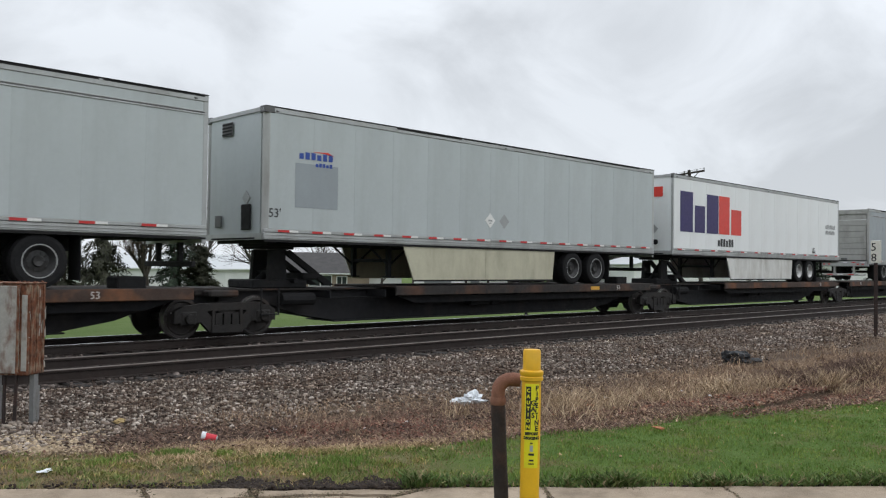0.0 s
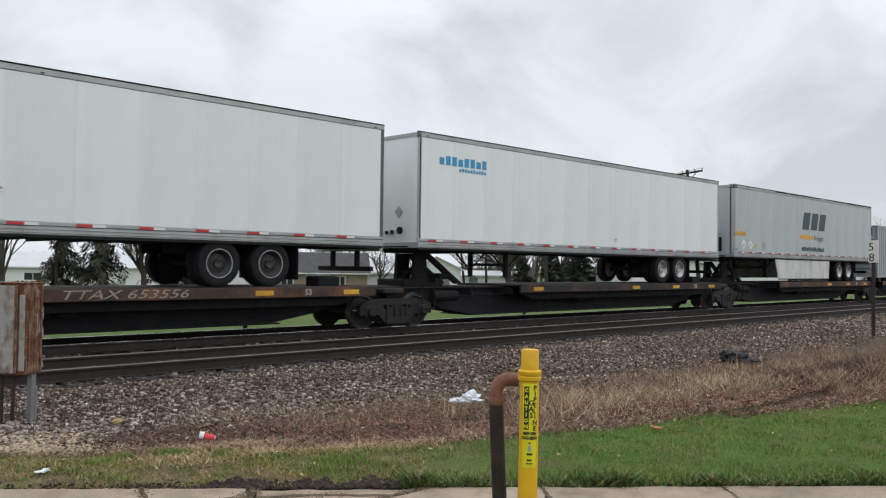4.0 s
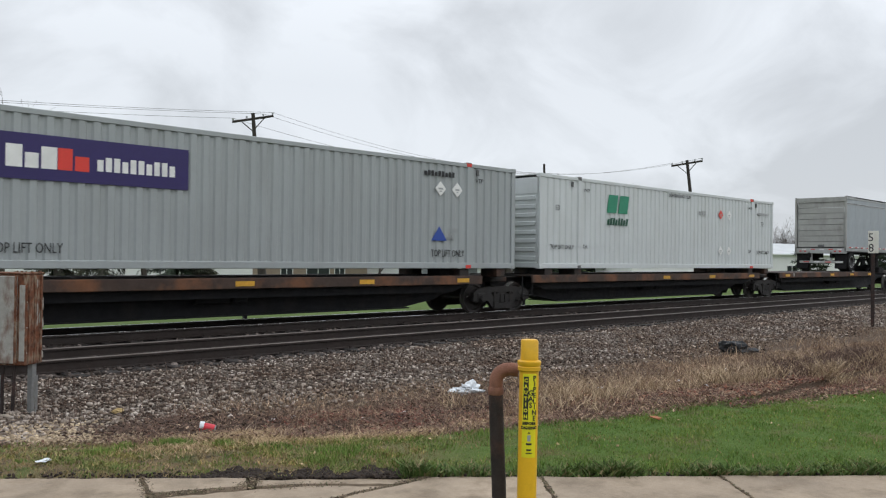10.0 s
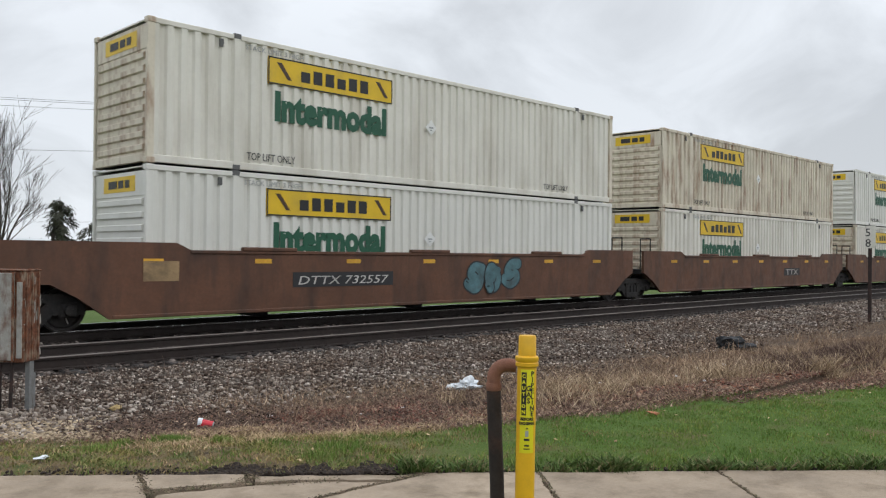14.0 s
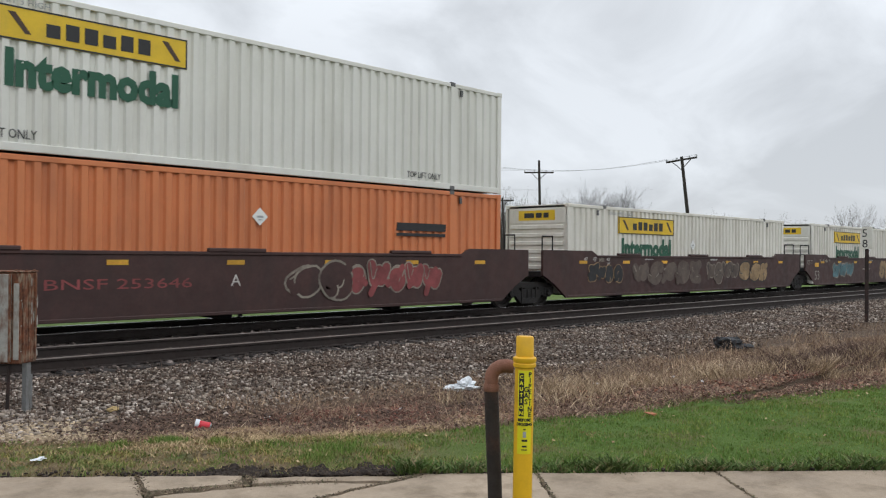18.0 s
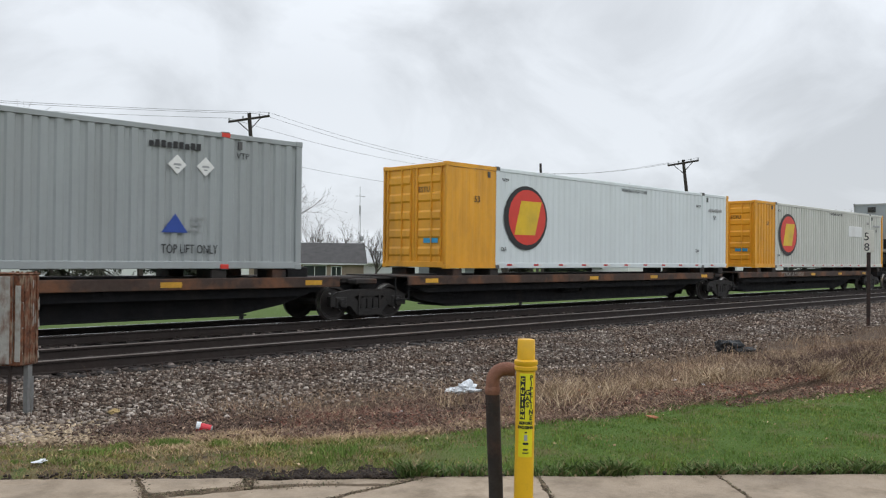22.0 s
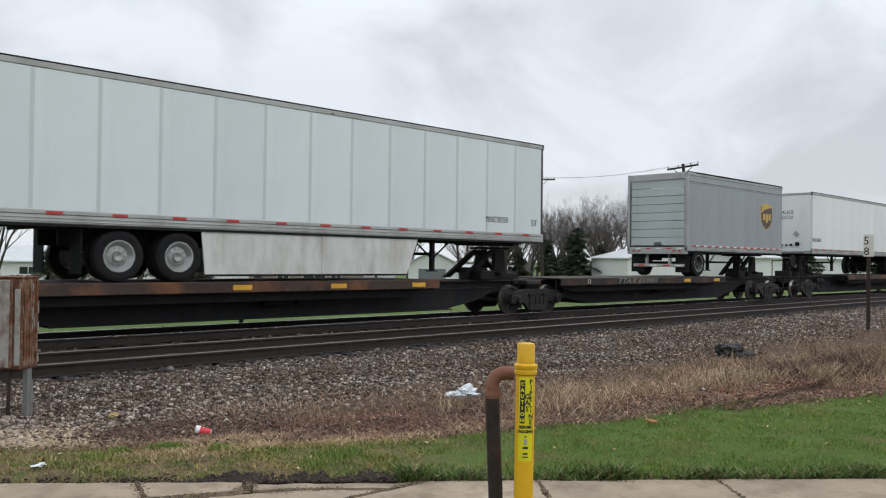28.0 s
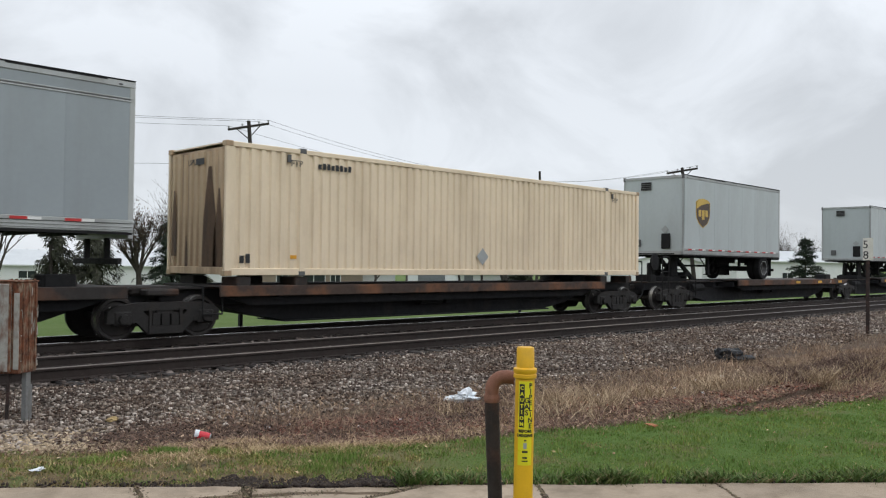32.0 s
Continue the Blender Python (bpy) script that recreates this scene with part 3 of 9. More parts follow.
def axle_group(parent, xs, rim_mat, deck=1.08):
    """The axles of a trailer, with their springs and tyres."""
    z = deck + 0.50
    for x in xs:
        part("axle", Geo().bar((x, -0.95, z), (x, 0.95, z), 0.07, 8), under_black, parent)
        road_wheel(x, z, -HALF + 0.17, parent, rim_mat)
        road_wheel(x, z, -HALF + 0.47, parent, rim_mat)
        road_wheel(x, z, HALF - 0.17, parent, rim_mat)
        for s in (-1, 1):
            part("spring", Geo().box(x - 0.45, x + 0.45, s * 0.62 - 0.05, s * 0.62 + 0.05, z + 0.1, z + 0.2, 0.02), under_black, parent)
    for y in (-0.6, 0.5):
        part("slider_rail", Geo().box(min(xs) - 0.9, max(xs) + 0.9, y, y + 0.1, z + 0.2, z + 0.52), under_black, parent)


def trailer(s, L, front, wall, label, zb=2.12, zt=5.05, panels=13, skirt=None, skirt_mat=None, rim=None, axles=None, deck=1.08,
            upper_band=False, doors="swing", door_mat=None, tape=1.25, double=True, rail_mat=None, post_mat=None, nose_mat=None, round_nose=False,
            rivets=False, vents=False, base_rail=True):
    """A road trailer that stands on a rail car. front: 'left' or 'right' is its nose."""
    t = thing("semi_trailer", label, "trailer", "trailers on the train")
    MOVERS.append((t, s))
    rail_mat, post_mat, rim, nose_mat = rail_mat or bare_alu, post_mat or bare_alu, rim or alu_rim, nose_mat or wall
    n = panels
    fx = (lambda q: q) if front == "left" else (lambda q: L - q)       # distance from the nose to x
    z0, z1 = zb + 0.24, zt - (0.40 if upper_band else 0.12)
    p0, p1 = 0.10, L - 0.10
    pw = (p1 - p0) / n
    pm = shared(("side_panel", round(pw, 3), round(z0, 2), round(z1, 2)), lambda: Geo().box(0.006, pw - 0.006, 0, 0.03, z0, z1, 0.006), wall)
    for i in range(n):
        part("side_panel", pm, wall, t, at=pose(p0 + i * pw, -HALF, 0))
    def seam_mesh():
        g = Geo()
        if not rivets:
            return g.box(-0.014, 0.014, -0.003, 0.01, z0 + 0.02, z1 - 0.02)
        g.box(-0.035, 0.035, -0.004, 0.01, z0 + 0.02, z1 - 0.02)
        for k in range(26):
            z = z0 + 0.08 + k * (z1 - z0 - 0.16) / 25
            for dx in (-0.022, 0.022):
                g.box(dx - 0.007, dx + 0.007, -0.009, -0.003, z - 0.007, z + 0.007)
        return g
    seam_mat = seam_grey if rivets else wall
    sm_mesh = shared(("seam", rivets, round(z0, 2), round(z1, 2)), seam_mesh, seam_mat)
    for i in range(1, n):
        part("seam", sm_mesh, seam_mat, t, at=pose(p0 + i * pw, -HALF, 0))
    part("far_side", Geo().box(p0, p1, HALF - 0.03, HALF, z0, z1), wall, t)
    part("roof", Geo().box(0.02, L - 0.02, -HALF + 0.02, HALF - 0.02, zt - 0.035, zt - 0.005, 0.01), bare_alu, t)
    part("floor", Geo().box(0.05, L - 0.05, -HALF + 0.03, HALF - 0.03, zb + 0.02, zb + 0.14), under_black, t)
    cross = shared(("cross_member", round(zb, 2)), lambda: Geo().box(0, 0.06, -HALF + 0.06, HALF - 0.06, zb - 0.07, zb + 0.02), under_black)
    for i in range(int(L / 0.7)):
        part("cross_member", cross, under_black, t, at=pose(0.3 + i * 0.7, 0, 0))
    for y, nm in ((-HALF, "near"), (HALF - 0.05, "far")):
        part("bottom_rail", Geo().box(0.0, L, y - (0.012 if nm == "near" else 0), y + 0.05, zb, zb + 0.16, 0.012), rail_mat, t)
        if base_rail:
            part("rub_rail", Geo().box(0.0, L, y - (0.02 if nm == "near" else 0), y + 0.05, zb + 0.165, z0, 0.01), wall if nm == "far" else rail_mat, t)
        part("top_rail", Geo().box(0.0, L, y - (0.012 if nm == "near" else 0), y + 0.05, z1 if not upper_band else zt - 0.13, zt, 0.014), rail_mat, t)
    if upper_band:
        part("upper_panel", Geo().box(0.1, L - 0.1, -HALF + 0.004, -HALF + 0.04, z1, zt - 0.13), wall, t)
        part("band_groove", Geo().box(0.08, L - 0.08, -HALF - 0.006, -HALF + 0.02, z1 + 0.029, z1 + 0.056), dark_rail, t)
        part("band_moulding", Geo().box(0.08, L - 0.08, -HALF - 0.014, -HALF + 0.02, z1 - 0.005, z1 + 0.03, 0.008).box(0.08, L - 0.08, -HALF - 0.010, -HALF + 0.02, z1 + 0.055, z1 + 0.08, 0.006), bare_alu, t)
    part("roof_edge", Geo().box(0.0, L, -HALF - 0.014, -HALF + 0.04, zt + 0.001, zt + 0.026, 0.006), under_black, t, "dark sealed roof edge")
    for q in (0.045, 0.105):
        part("rail_bead", Geo().box(0.01, L - 0.01, -HALF - 0.024, -HALF, zb + q - 0.009, zb + q + 0.009, 0.004), rail_mat, t)
    # added black strip: the shade below the bottom rail, built as a shape
    part("lower_flange", Geo().box(0.02, L - 0.02, -HALF - 0.004, -HALF + 0.03, zb - 0.05, zb - 0.002), under_black, t, "dark strip standing in for shade under the lower rail")
    # black sealant and scuffs along the roof edge, clearance lamps
    rnd = random.Random(int(s * 10) + 5)
    if wall is not clean_white and wall is not cool_white:
        x = rnd.uniform(0.2, 0.25 * L)
        while x < L - 0.6:
            q = min(rnd.uniform(0.5, 2.6), L - 0.1 - x)
            part("roof_scuff", Geo().box(x, x + q, -HALF - 0.017, -HALF + 0.03, zt - rnd.uniform(0.02, 0.05), zt - 0.002), under_black, t)
            x += q + rnd.choice((0.05, 0.08, 0.15, 0.5))
    for q in (0.3, L / 2, L - 0.3):
        part("marker_lamp", Geo().box(q - 0.04, q + 0.04, -HALF - 0.022, -HALF, zt - 0.095, zt - 0.06, 0.008), dark_rail, t)
    # nose and tail
    xn, xt = fx(0.0), fx(L)
    d = 1 if front == "left" else -1
    r = 0.22 if round_nose else 0.07
    for y in (-1, 1):
        part("corner_post", Geo().box(min(xn - d * 0.0, xn + d * r), max(xn, xn + d * r), min(y * HALF, y * (HALF - r)) - (0.008 if y < 0 else -0.008), max(y * HALF, y * (HALF - r)) + (0.008 if y > 0 else -0.008), zb, zt - 0.02, min(0.1, r * 0.45)), post_mat, t)
        part("rear_post", Geo().box(min(xt, xt - d * 0.12), max(xt, xt - d * 0.12), min(y * (HALF + 0.006), y * (HALF - 0.10)), max(y * (HALF + 0.006), y * (HALF - 0.10)), zb - 0.02, zt + 0.01, 0.015), post_mat, t)
        part("corner_cap", Geo().box(min(xn - d * 0.012, xn + d * (r + 0.02)), max(xn - d * 0.012, xn + d * (r + 0.02)), min(y * (HALF + 0.014), y * (HALF - r)), max(y * (HALF + 0.014), y * (HALF - r)), zt - 0.13, zt + 0.028, 0.012), dark_rail, t, "dark corner casting")
    part("front_wall", Geo().box(min(xn + d * 0.02, xn + d * 0.06), max(xn + d * 0.02, xn + d * 0.06), -HALF + r * 0.9, HALF - r * 0.9, zb + 0.05, zt - 0.03), nose_mat, t)
    if front == "left":
        part("nose_rail", Geo().box(-0.012, 0.04, -HALF + 0.05, HALF - 0.05, zt - 0.09, zt), rail_mat, t)
        part("nose_sill", Geo().box(-0.014, 0.04, -HALF + 0.05, HALF - 0.05, zb, zb + 0.14), rail_mat, t)
        if wall in (grey_paint, light_grey):
            part("glad_hand_box", Geo().box(-0.045, 0.0, -0.78, -0.40, zb + 0.22, zb + 0.80, 0.015), under_black, t, "dark connector box on the nose")
            vent = part("nose_vent", Geo().box(-0.03, 0.0, 0.05, 0.5, zt - 0.52, zt - 0.2, 0.01), dark_rail, t)
            for k in range(4):
                part("vent_slat", Geo().box(-0.045, -0.03, 0.07, 0.48, zt - 0.49 + k * 0.075, zt - 0.455 + k * 0.075), under_black, vent)
        else:
            for y, q in ((0.12, 0.05), (-0.1, 0.05), (-0.32, 0.06), (-0.62, 0.10)):
                part("air_fitting", Geo().bar((-0.05, y, zb + 0.36 + q), (0.0, y, zb + 0.36 + q), q, 10), under_black, t, "dark round air and power fitting")
        # thin black strip across the foot of the nose
        part("nose_stain", Geo().box(-0.0165, -0.014, -0.95, 0.95, zb + 0.01, zb + 0.05), under_black, t)
        part("document_box", Geo().box(-0.03, 0.0, 0.5, 0.78, zb + 0.3, zb + 0.58, 0.01), dark_rail, t)
        part("placard_frame", Geo().add([(-0.006, -0.55 + a, zb + 0.95 + c) for a, c in ((0, -0.16), (0.16, 0), (0, 0.16), (-0.16, 0))] + [(0.02, -0.55 + a, zb + 0.95 + c) for a, c in ((0, -0.16), (0.16, 0), (0, 0.16), (-0.16, 0))], [(0, 1, 2, 3), (4, 7, 6, 5), (0, 4, 5, 1), (1, 5, 6, 2), (2, 6, 7, 3), (3, 7, 4, 0)]), ink_grey, t)
    # doors
    dm = door_mat or wall
    xd = xt - d * 0.05
    if doors == "swing":
        for y0, y1 in ((-HALF + 0.11, -0.01), (0.01, HALF - 0.11)):
            door = part("door", Geo().box(min(xd, xd - d * 0.045), max(xd, xd - d * 0.045), y0, y1, zb + 0.16, zt - 0.14, 0.01), dm, t)
            for k in (0.28, 0.72):
                y = y0 + (y1 - y0) * k
                part("lock_rod", Geo().bar((xd + d * 0.025, y, zb + 0.1), (xd + d * 0.025, y, zt - 0.1), 0.018, 6).box(min(xd, xd + d * 0.03), max(xd, xd + d * 0.03), y - 0.05, y + 0.05, zb + 0.5, zb + 0.56).box(min(xd, xd + d * 0.03), max(xd, xd + d * 0.03), y - 0.04, y + 0.04, zt - 0.4, zt - 0.34), bare_alu, door)
            for k in range(4):
                z = zb + 0.4 + k * (zt - zb - 0.8) / 3
                yh = -HALF + 0.11 if y0 < -0.5 else HALF - 0.11
                part("hinge", Geo().box(min(xd, xd + d * 0.05), max(xd, xd + d * 0.05), yh - 0.08, yh + 0.08, z - 0.03, z + 0.03, 0.01), bare_alu, door)
    else:
        for k in range(8):
            h = (zt - zb - 0.45) / 8
            part("door_slat", Geo().box(min(xd, xd - d * 0.04), max(xd, xd - d * 0.04), -HALF + 0.13, HALF - 0.13, zb + 0.2 + k * h + 0.008, zb + 0.2 + (k + 1) * h - 0.004, 0.012), dm, t)
        part("door_frame", Geo().box(min(xt, xt - d * 0.07), max(xt, xt - d * 0.07), -HALF + 0.1, HALF - 0.1, zt - 0.25, zt - 0.02), post_mat, t)
        part("door_latch", Geo().box(min(xd, xd + d * 0.03), max(xd, xd + d * 0.03), -0.2, 0.12, zb + 0.22, zb + 0.34, 0.02), dark_rail, t)
    part("rear_sill", Geo().box(min(xt, xt - d * 0.1), max(xt, xt - d * 0.1), -HALF, HALF, zb - 0.12, zb + 0.15, 0.012), rail_mat, t)
    tl = shared(("tail_lamp",), lambda: Geo().box(-0.012, 0.012, -0.06, 0.06, -0.03, 0.03, 0.01), tape_red)
    for y in (-1.0, -0.75, 0.75, 1.0):
        part("tail_lamp", tl, tape_red, t, at=pose(xt + d * 0.008, y, zb))
    for k in range(5):
        part("rear_reflector", shared(("rear_reflector", k % 2), lambda: Geo().box(-0.004, 0.004, 0, 0.22, 0, 0.05), tape_red if k % 2 else tape_white), tape_red if k % 2 else tape_white, t, at=pose(xt + d * 0.006, -HALF + 0.2 + k * 0.45, zb + 0.07))
    guard = part("rear_guard", Geo().box(min(xt - d * 0.12, xt - d * 0.22), max(xt - d * 0.12, xt - d * 0.22), -1.1, 1.1, zb - 0.62, zb - 0.50, 0.015).box(min(xt - d * 0.12, xt - d * 0.22), max(xt - d * 0.12, xt - d * 0.22), -0.55, -0.45, zb - 0.5, zb - 0.1).box(min(xt - d * 0.12, xt - d * 0.22), max(xt - d * 0.12, xt - d * 0.22), 0.45, 0.55, zb - 0.5, zb - 0.1), skirt_grey if doors == "roll" else under_black, t)
    for k in range(4):
        part("guard_tape", Geo().box(min(xt - d * 0.115, xt - d * 0.12), max(xt - d * 0.115, xt - d * 0.12), -1.05 + k * 0.55, -0.75 + k * 0.55, zb - 0.585, zb - 0.535), tape_red if k % 2 else tape_white, guard)
    # running gear
    axles = axles or ([1.0] if L < 10 else [3.25, 4.5])
    axle_group(t, [fx(L - a) for a in axles], rim, deck)
    xf = fx(L - max(axles) - 0.95)
    part("mud_flap", Geo().box(fx(L - min(axles) + 0.72) - 0.01, fx(L - min(axles) + 0.72) + 0.01, -HALF + 0.04, -HALF + 0.62, deck + 0.15, zb, 0.004), rubber, t)
    part("mud_flap", Geo().box(fx(L - min(axles) + 0.72) - 0.01, fx(L - min(axles) + 0.72) + 0.01, HALF - 0.62, HALF - 0.04, deck + 0.15, zb, 0.004), rubber, t)
    # landing gear
    xg = fx(3.0 if L < 10 else 4.1)
    gear = part("landing_gear", Geo().box(xg - 0.05, xg + 0.05, -0.75, 0.75, zb - 0.45, zb - 0.37), under_black, t)
    for y in (-0.72, 0.72):
        part("gear_leg", Geo().box(xg - 0.06, xg + 0.06, y - 0.06, y + 0.06, deck + 0.22, zb + 0.02, 0.01).box(xg - 0.12, xg + 0.12, y - 0.11, y + 0.11, deck + 0.19, deck + 0.22), under_black, gear)
        part("gear_brace", Geo().bar((xg, y, zb - 0.55), (xg - d * 0.75, y, zb), 0.025).bar((xg, y, zb - 0.55), (xg + d * 0.75, y, zb), 0.025), under_black, gear)
    part("kingpin_plate", Geo().box(min(fx(0.5), fx(1.9)), max(fx(0.5), fx(1.9)), -0.6, 0.6, zb - 0.12, zb - 0.06), under_black, t)
    if skirt:
        sm = skirt_mat or skirt_white
        a, c = sorted((fx(skirt[0]), fx(skirt[1])))
        slope_a = 0.38 if front == "left" else 0.1
        slope_c = 0.1 if front == "left" else 0.38
        mid = (a + c) / 2
        for q0, q1, sa, sc in ((a, mid - 0.004, slope_a, 0), (mid + 0.004, c, 0, slope_c)):
            part("side_skirt", Geo().prism([(q0, zb - 0.01), (q0 + sa, deck + 0.14), (q1 - sc, deck + 0.14), (q1, zb - 0.01)], -HALF + 0.02, -HALF + 0.045), sm, t)
            part("side_skirt", Geo().prism([(q0, zb - 0.01), (q0 + sa, deck + 0.14), (q1 - sc, deck + 0.14), (q1, zb - 0.01)], HALF - 0.045, HALF - 0.02), sm, t)
        part("skirt_trim", Geo().box(a + slope_a, c - slope_c, -HALF + 0.012, -HALF + 0.05, deck + 0.10, deck + 0.145), rubber, t)
    if tape:
        reflectors(t, L, zb + 0.17, -HALF - 0.022, tape, double=double)
    return t


def corrugated(x0, x1, y, z0, z1, pitch=0.28, depth=0.032, along="x", inward=1):
    """A corrugated sheet on a side; the waves run upright."""
    g = Geo()
    pts, x = [], x0
    n = max(1, round((x1 - x0) / pitch))
    w = (x1 - x0) / n
    for i in range(n):
        a = x0 + i * w
        pts += [(a, 0), (a + w * 0.42, 0), (a + w * 0.56, depth), (a + w * 0.86, depth)]
    pts.append((x1, 0))
    v = []
    for a, b in pts:
        for z in (z0, z1):
            v.append((a, y + inward * b, z))
    m = len(v)
    for a, b in pts:
        for z in (z0, z1):
            v.append((a, y + inward * (depth + 0.02), z))
    f = []
    for i in range(len(pts) - 1):
        f.append((2 * i, 2 * i + 2, 2 * i + 3, 2 * i + 1))
        f.append((m + 2 * i, m + 2 * i + 1, m + 2 * i + 3, m + 2 * i + 2))
        f.append((2 * i, m + 2 * i, m + 2 * i + 2, 2 * i + 2))
        f.append((2 * i + 1, 2 * i + 3, m + 2 * i + 3, m + 2 * i + 1))
    return g.add(v, f)


def end_louvres(x, z0, z1, rows, inset=0.05):
    """An end wall stiffened by level ribs."""
    g = Geo().box(x + inset, x + inset + 0.04, -HALF + 0.12, HALF - 0.12, z0, z1)
    h = (z1 - z0) / rows
    for i in range(rows):
        a = z0 + i * h
        g.prism([(x + inset + 0.002, a + 0.06), (x + 0.008, a + h * 0.5 - 0.04), (x + 0.008, a + h * 0.5 + 0.06), (x + inset + 0.002, a + h - 0.05)], -HALF + 0.2, HALF - 0.2)
    return g


def container(s, wall, label, z0=1.25, H=2.896, L=16.154, end_mat=None, end_section=0.0, section_mat=None, post=2.0, rows=8, doors=False, pitch=0.28, cap=None, mid_mat=None, rail_mat=None, depth=0.055):
    """A 53-foot shipping container with corrugated sides; x = 0 is the end that faces the camera's side of the line."""
    t = thing("shipping_container", label, "container", "containers on the train")
    MOVERS.append((t, s))
    end_mat, mid_mat, rail_mat = end_mat or wall, mid_mat or wall, rail_mat or wall
    a, b = z0 + 0.17, z0 + H - 0.12
    cuts = [(0.12, post - 0.07, section_mat or wall), (post + 0.07, L - post - 0.07, wall), (L - post + 0.07, L - 0.12, wall)]
    for x0, x1, m in cuts:
        part("side_wall", corrugated(x0, x1, -HALF + 0.012, a, b, pitch, depth), m, t)
    part("far_wall", Geo().box(0.1, L - 0.1, HALF - 0.05, HALF - 0.01, a, b), wall, t)
    roof = Geo().box(0.05, L - 0.05, -HALF + 0.05, HALF - 0.05, z0 + H - 0.05, z0 + H - 0.02)
    part("roof", roof, wall, t)
    part("floor", Geo().box(0.05, L - 0.05, -HALF + 0.05, HALF - 0.05, z0 + 0.04, z0 + 0.16), under_black, t)
    for y0, y1 in ((-HALF, -HALF + 0.08), (HALF - 0.08, HALF)):
        part("bottom_rail", Geo().box(0.1, L - 0.1, y0, y1, z0 + 0.015, z0 + 0.17, 0.012), rail_mat, t)
        part("top_rail", Geo().box(0.1, L - 0.1, y0, y1, z0 + H - 0.12, z0 + H - 0.01, 0.012), rail_mat, t)
        for x in (0.0, L - 0.16):
            part("corner_post", Geo().box(x, x + 0.16, y0, y1 + 0.0, z0 + 0.1, z0 + H - 0.1, 0.015), (section_mat or end_mat) if x == 0 else (cap or end_mat), t)
        for x in (post, L - post):
            part("lifting_post", Geo().box(x - 0.075, x + 0.075, y0 - (0.006 if y0 < 0 else 0), y1, z0 + 0.02, z0 + H - 0.02, 0.01), mid_mat, t)
    cast = shared("corner_casting", lambda: Geo().box(-0.09, 0.09, -0.085, 0.085, -0.06, 0.06, 0.012), end_mat)
    lift = shared("lifting_casting", lambda: Geo().box(-0.09, 0.09, -0.085, 0.085, -0.06, 0.06, 0.012), dark_rail if cap is None else dark_rail)
    for y in (-HALF + 0.075, HALF - 0.075):
        for x in (0.085, L - 0.085):
            for z in (z0 + 0.06, z0 + H - 0.06):
                part("corner_casting", cast, end_mat, t, at=pose(x, y, z))
        for x in (post, L - post):
            for z in (z0 + 0.055, z0 + H - 0.045):
                part("lifting_casting", lift, dark_rail, t, at=pose(x, y, z))
    if doors:
        for y0, y1 in ((-HALF + 0.1, -0.01), (0.01, HALF - 0.1)):
            door = part("door", end_louvres(0.0, z0 + 0.2, z0 + H - 0.14, 5, 0.04) if False else Geo().box(0.04, 0.09, y0, y1, z0 + 0.18, z0 + H - 0.12, 0.01), end_mat, t)
            for k in range(5):
                z = z0 + 0.32 + k * 0.5
                part("door_rib", Geo().prism([(0.041, z), (0.012, z + 0.06), (0.012, z + 0.22), (0.041, z + 0.28)], y0 + 0.16, y1 - 0.16), end_mat, door)
            for k in (0.1, 0.42, 0.9):
                y = y0 + (y1 - y0) * k
                part("lock_rod", Geo().bar((0.012, y, z0 + 0.1), (0.012, y, z0 + H - 0.1), 0.02, 6), end_mat, door)
        part("door_header", Geo().box(0.0, 0.1, -HALF + 0.1, HALF - 0.1, z0 + H - 0.13, z0 + H - 0.02, 0.01), end_mat, t)
    else:
        e1 = z0 + H - (0.62 if rows else 0.12)
        wall_end = part("end_wall", Geo().box(0.05, 0.09, -HALF + 0.12, HALF - 0.12, z0 + 0.18, e1), end_mat, t)
        if rows:
            hh = (e1 - z0 - 0.18) / rows
            rib = shared(("end_rib", rows), lambda: Geo().prism([(0.052, 0.06), (0.008, hh * 0.5 - 0.04), (0.008, hh * 0.5 + 0.06), (0.052, hh - 0.05)], -HALF + 0.2, HALF - 0.2), end_mat)
            for i in range(rows):
                part("end_rib", rib, end_mat, wall_end, at=pose(0, 0, z0 + 0.18 + i * hh))
        else:
            rib = shared(("upright_rib",), lambda: Geo().add([(0.052, -0.09, 0), (0.012, -0.05, 0), (0.012, 0.05, 0), (0.052, 0.09, 0), (0.052, -0.09, 2.52), (0.012, -0.05, 2.52), (0.012, 0.05, 2.52), (0.052, 0.09, 2.52)], [(0, 1, 5, 4), (1, 2, 6, 5), (2, 3, 7, 6), (0, 3, 2, 1), (4, 5, 6, 7), (0, 4, 7, 3)]), end_mat)
            for i in range(9):
                part("end_rib", rib, end_mat, wall_end, at=pose(0, -1.04 + i * 0.26, z0 + 0.2))
        if rows:
            part("end_panel", Geo().box(0.03, 0.07, -HALF + 0.12, HALF - 0.12, z0 + H - 0.62, z0 + H - 0.12, 0.01), end_mat, t)
    part("end_sill", Geo().box(0.0, 0.1, -HALF + 0.1, HALF - 0.1, z0 + 0.03, z0 + 0.19, 0.01), end_mat, t)
    part("far_end", Geo().box(L - 0.08, L - 0.03, -HALF + 0.1, HALF - 0.1, z0 + 0.1, z0 + H - 0.05), cap or end_mat, t)
    for x in (post - 0.42, L - post + 0.3):
        part("pocket", Geo().box(x, x + 0.09, -HALF - 0.002, -HALF + 0.03, z0 + H - 0.33, z0 + H - 0.16), dark_rail, t)
    return t


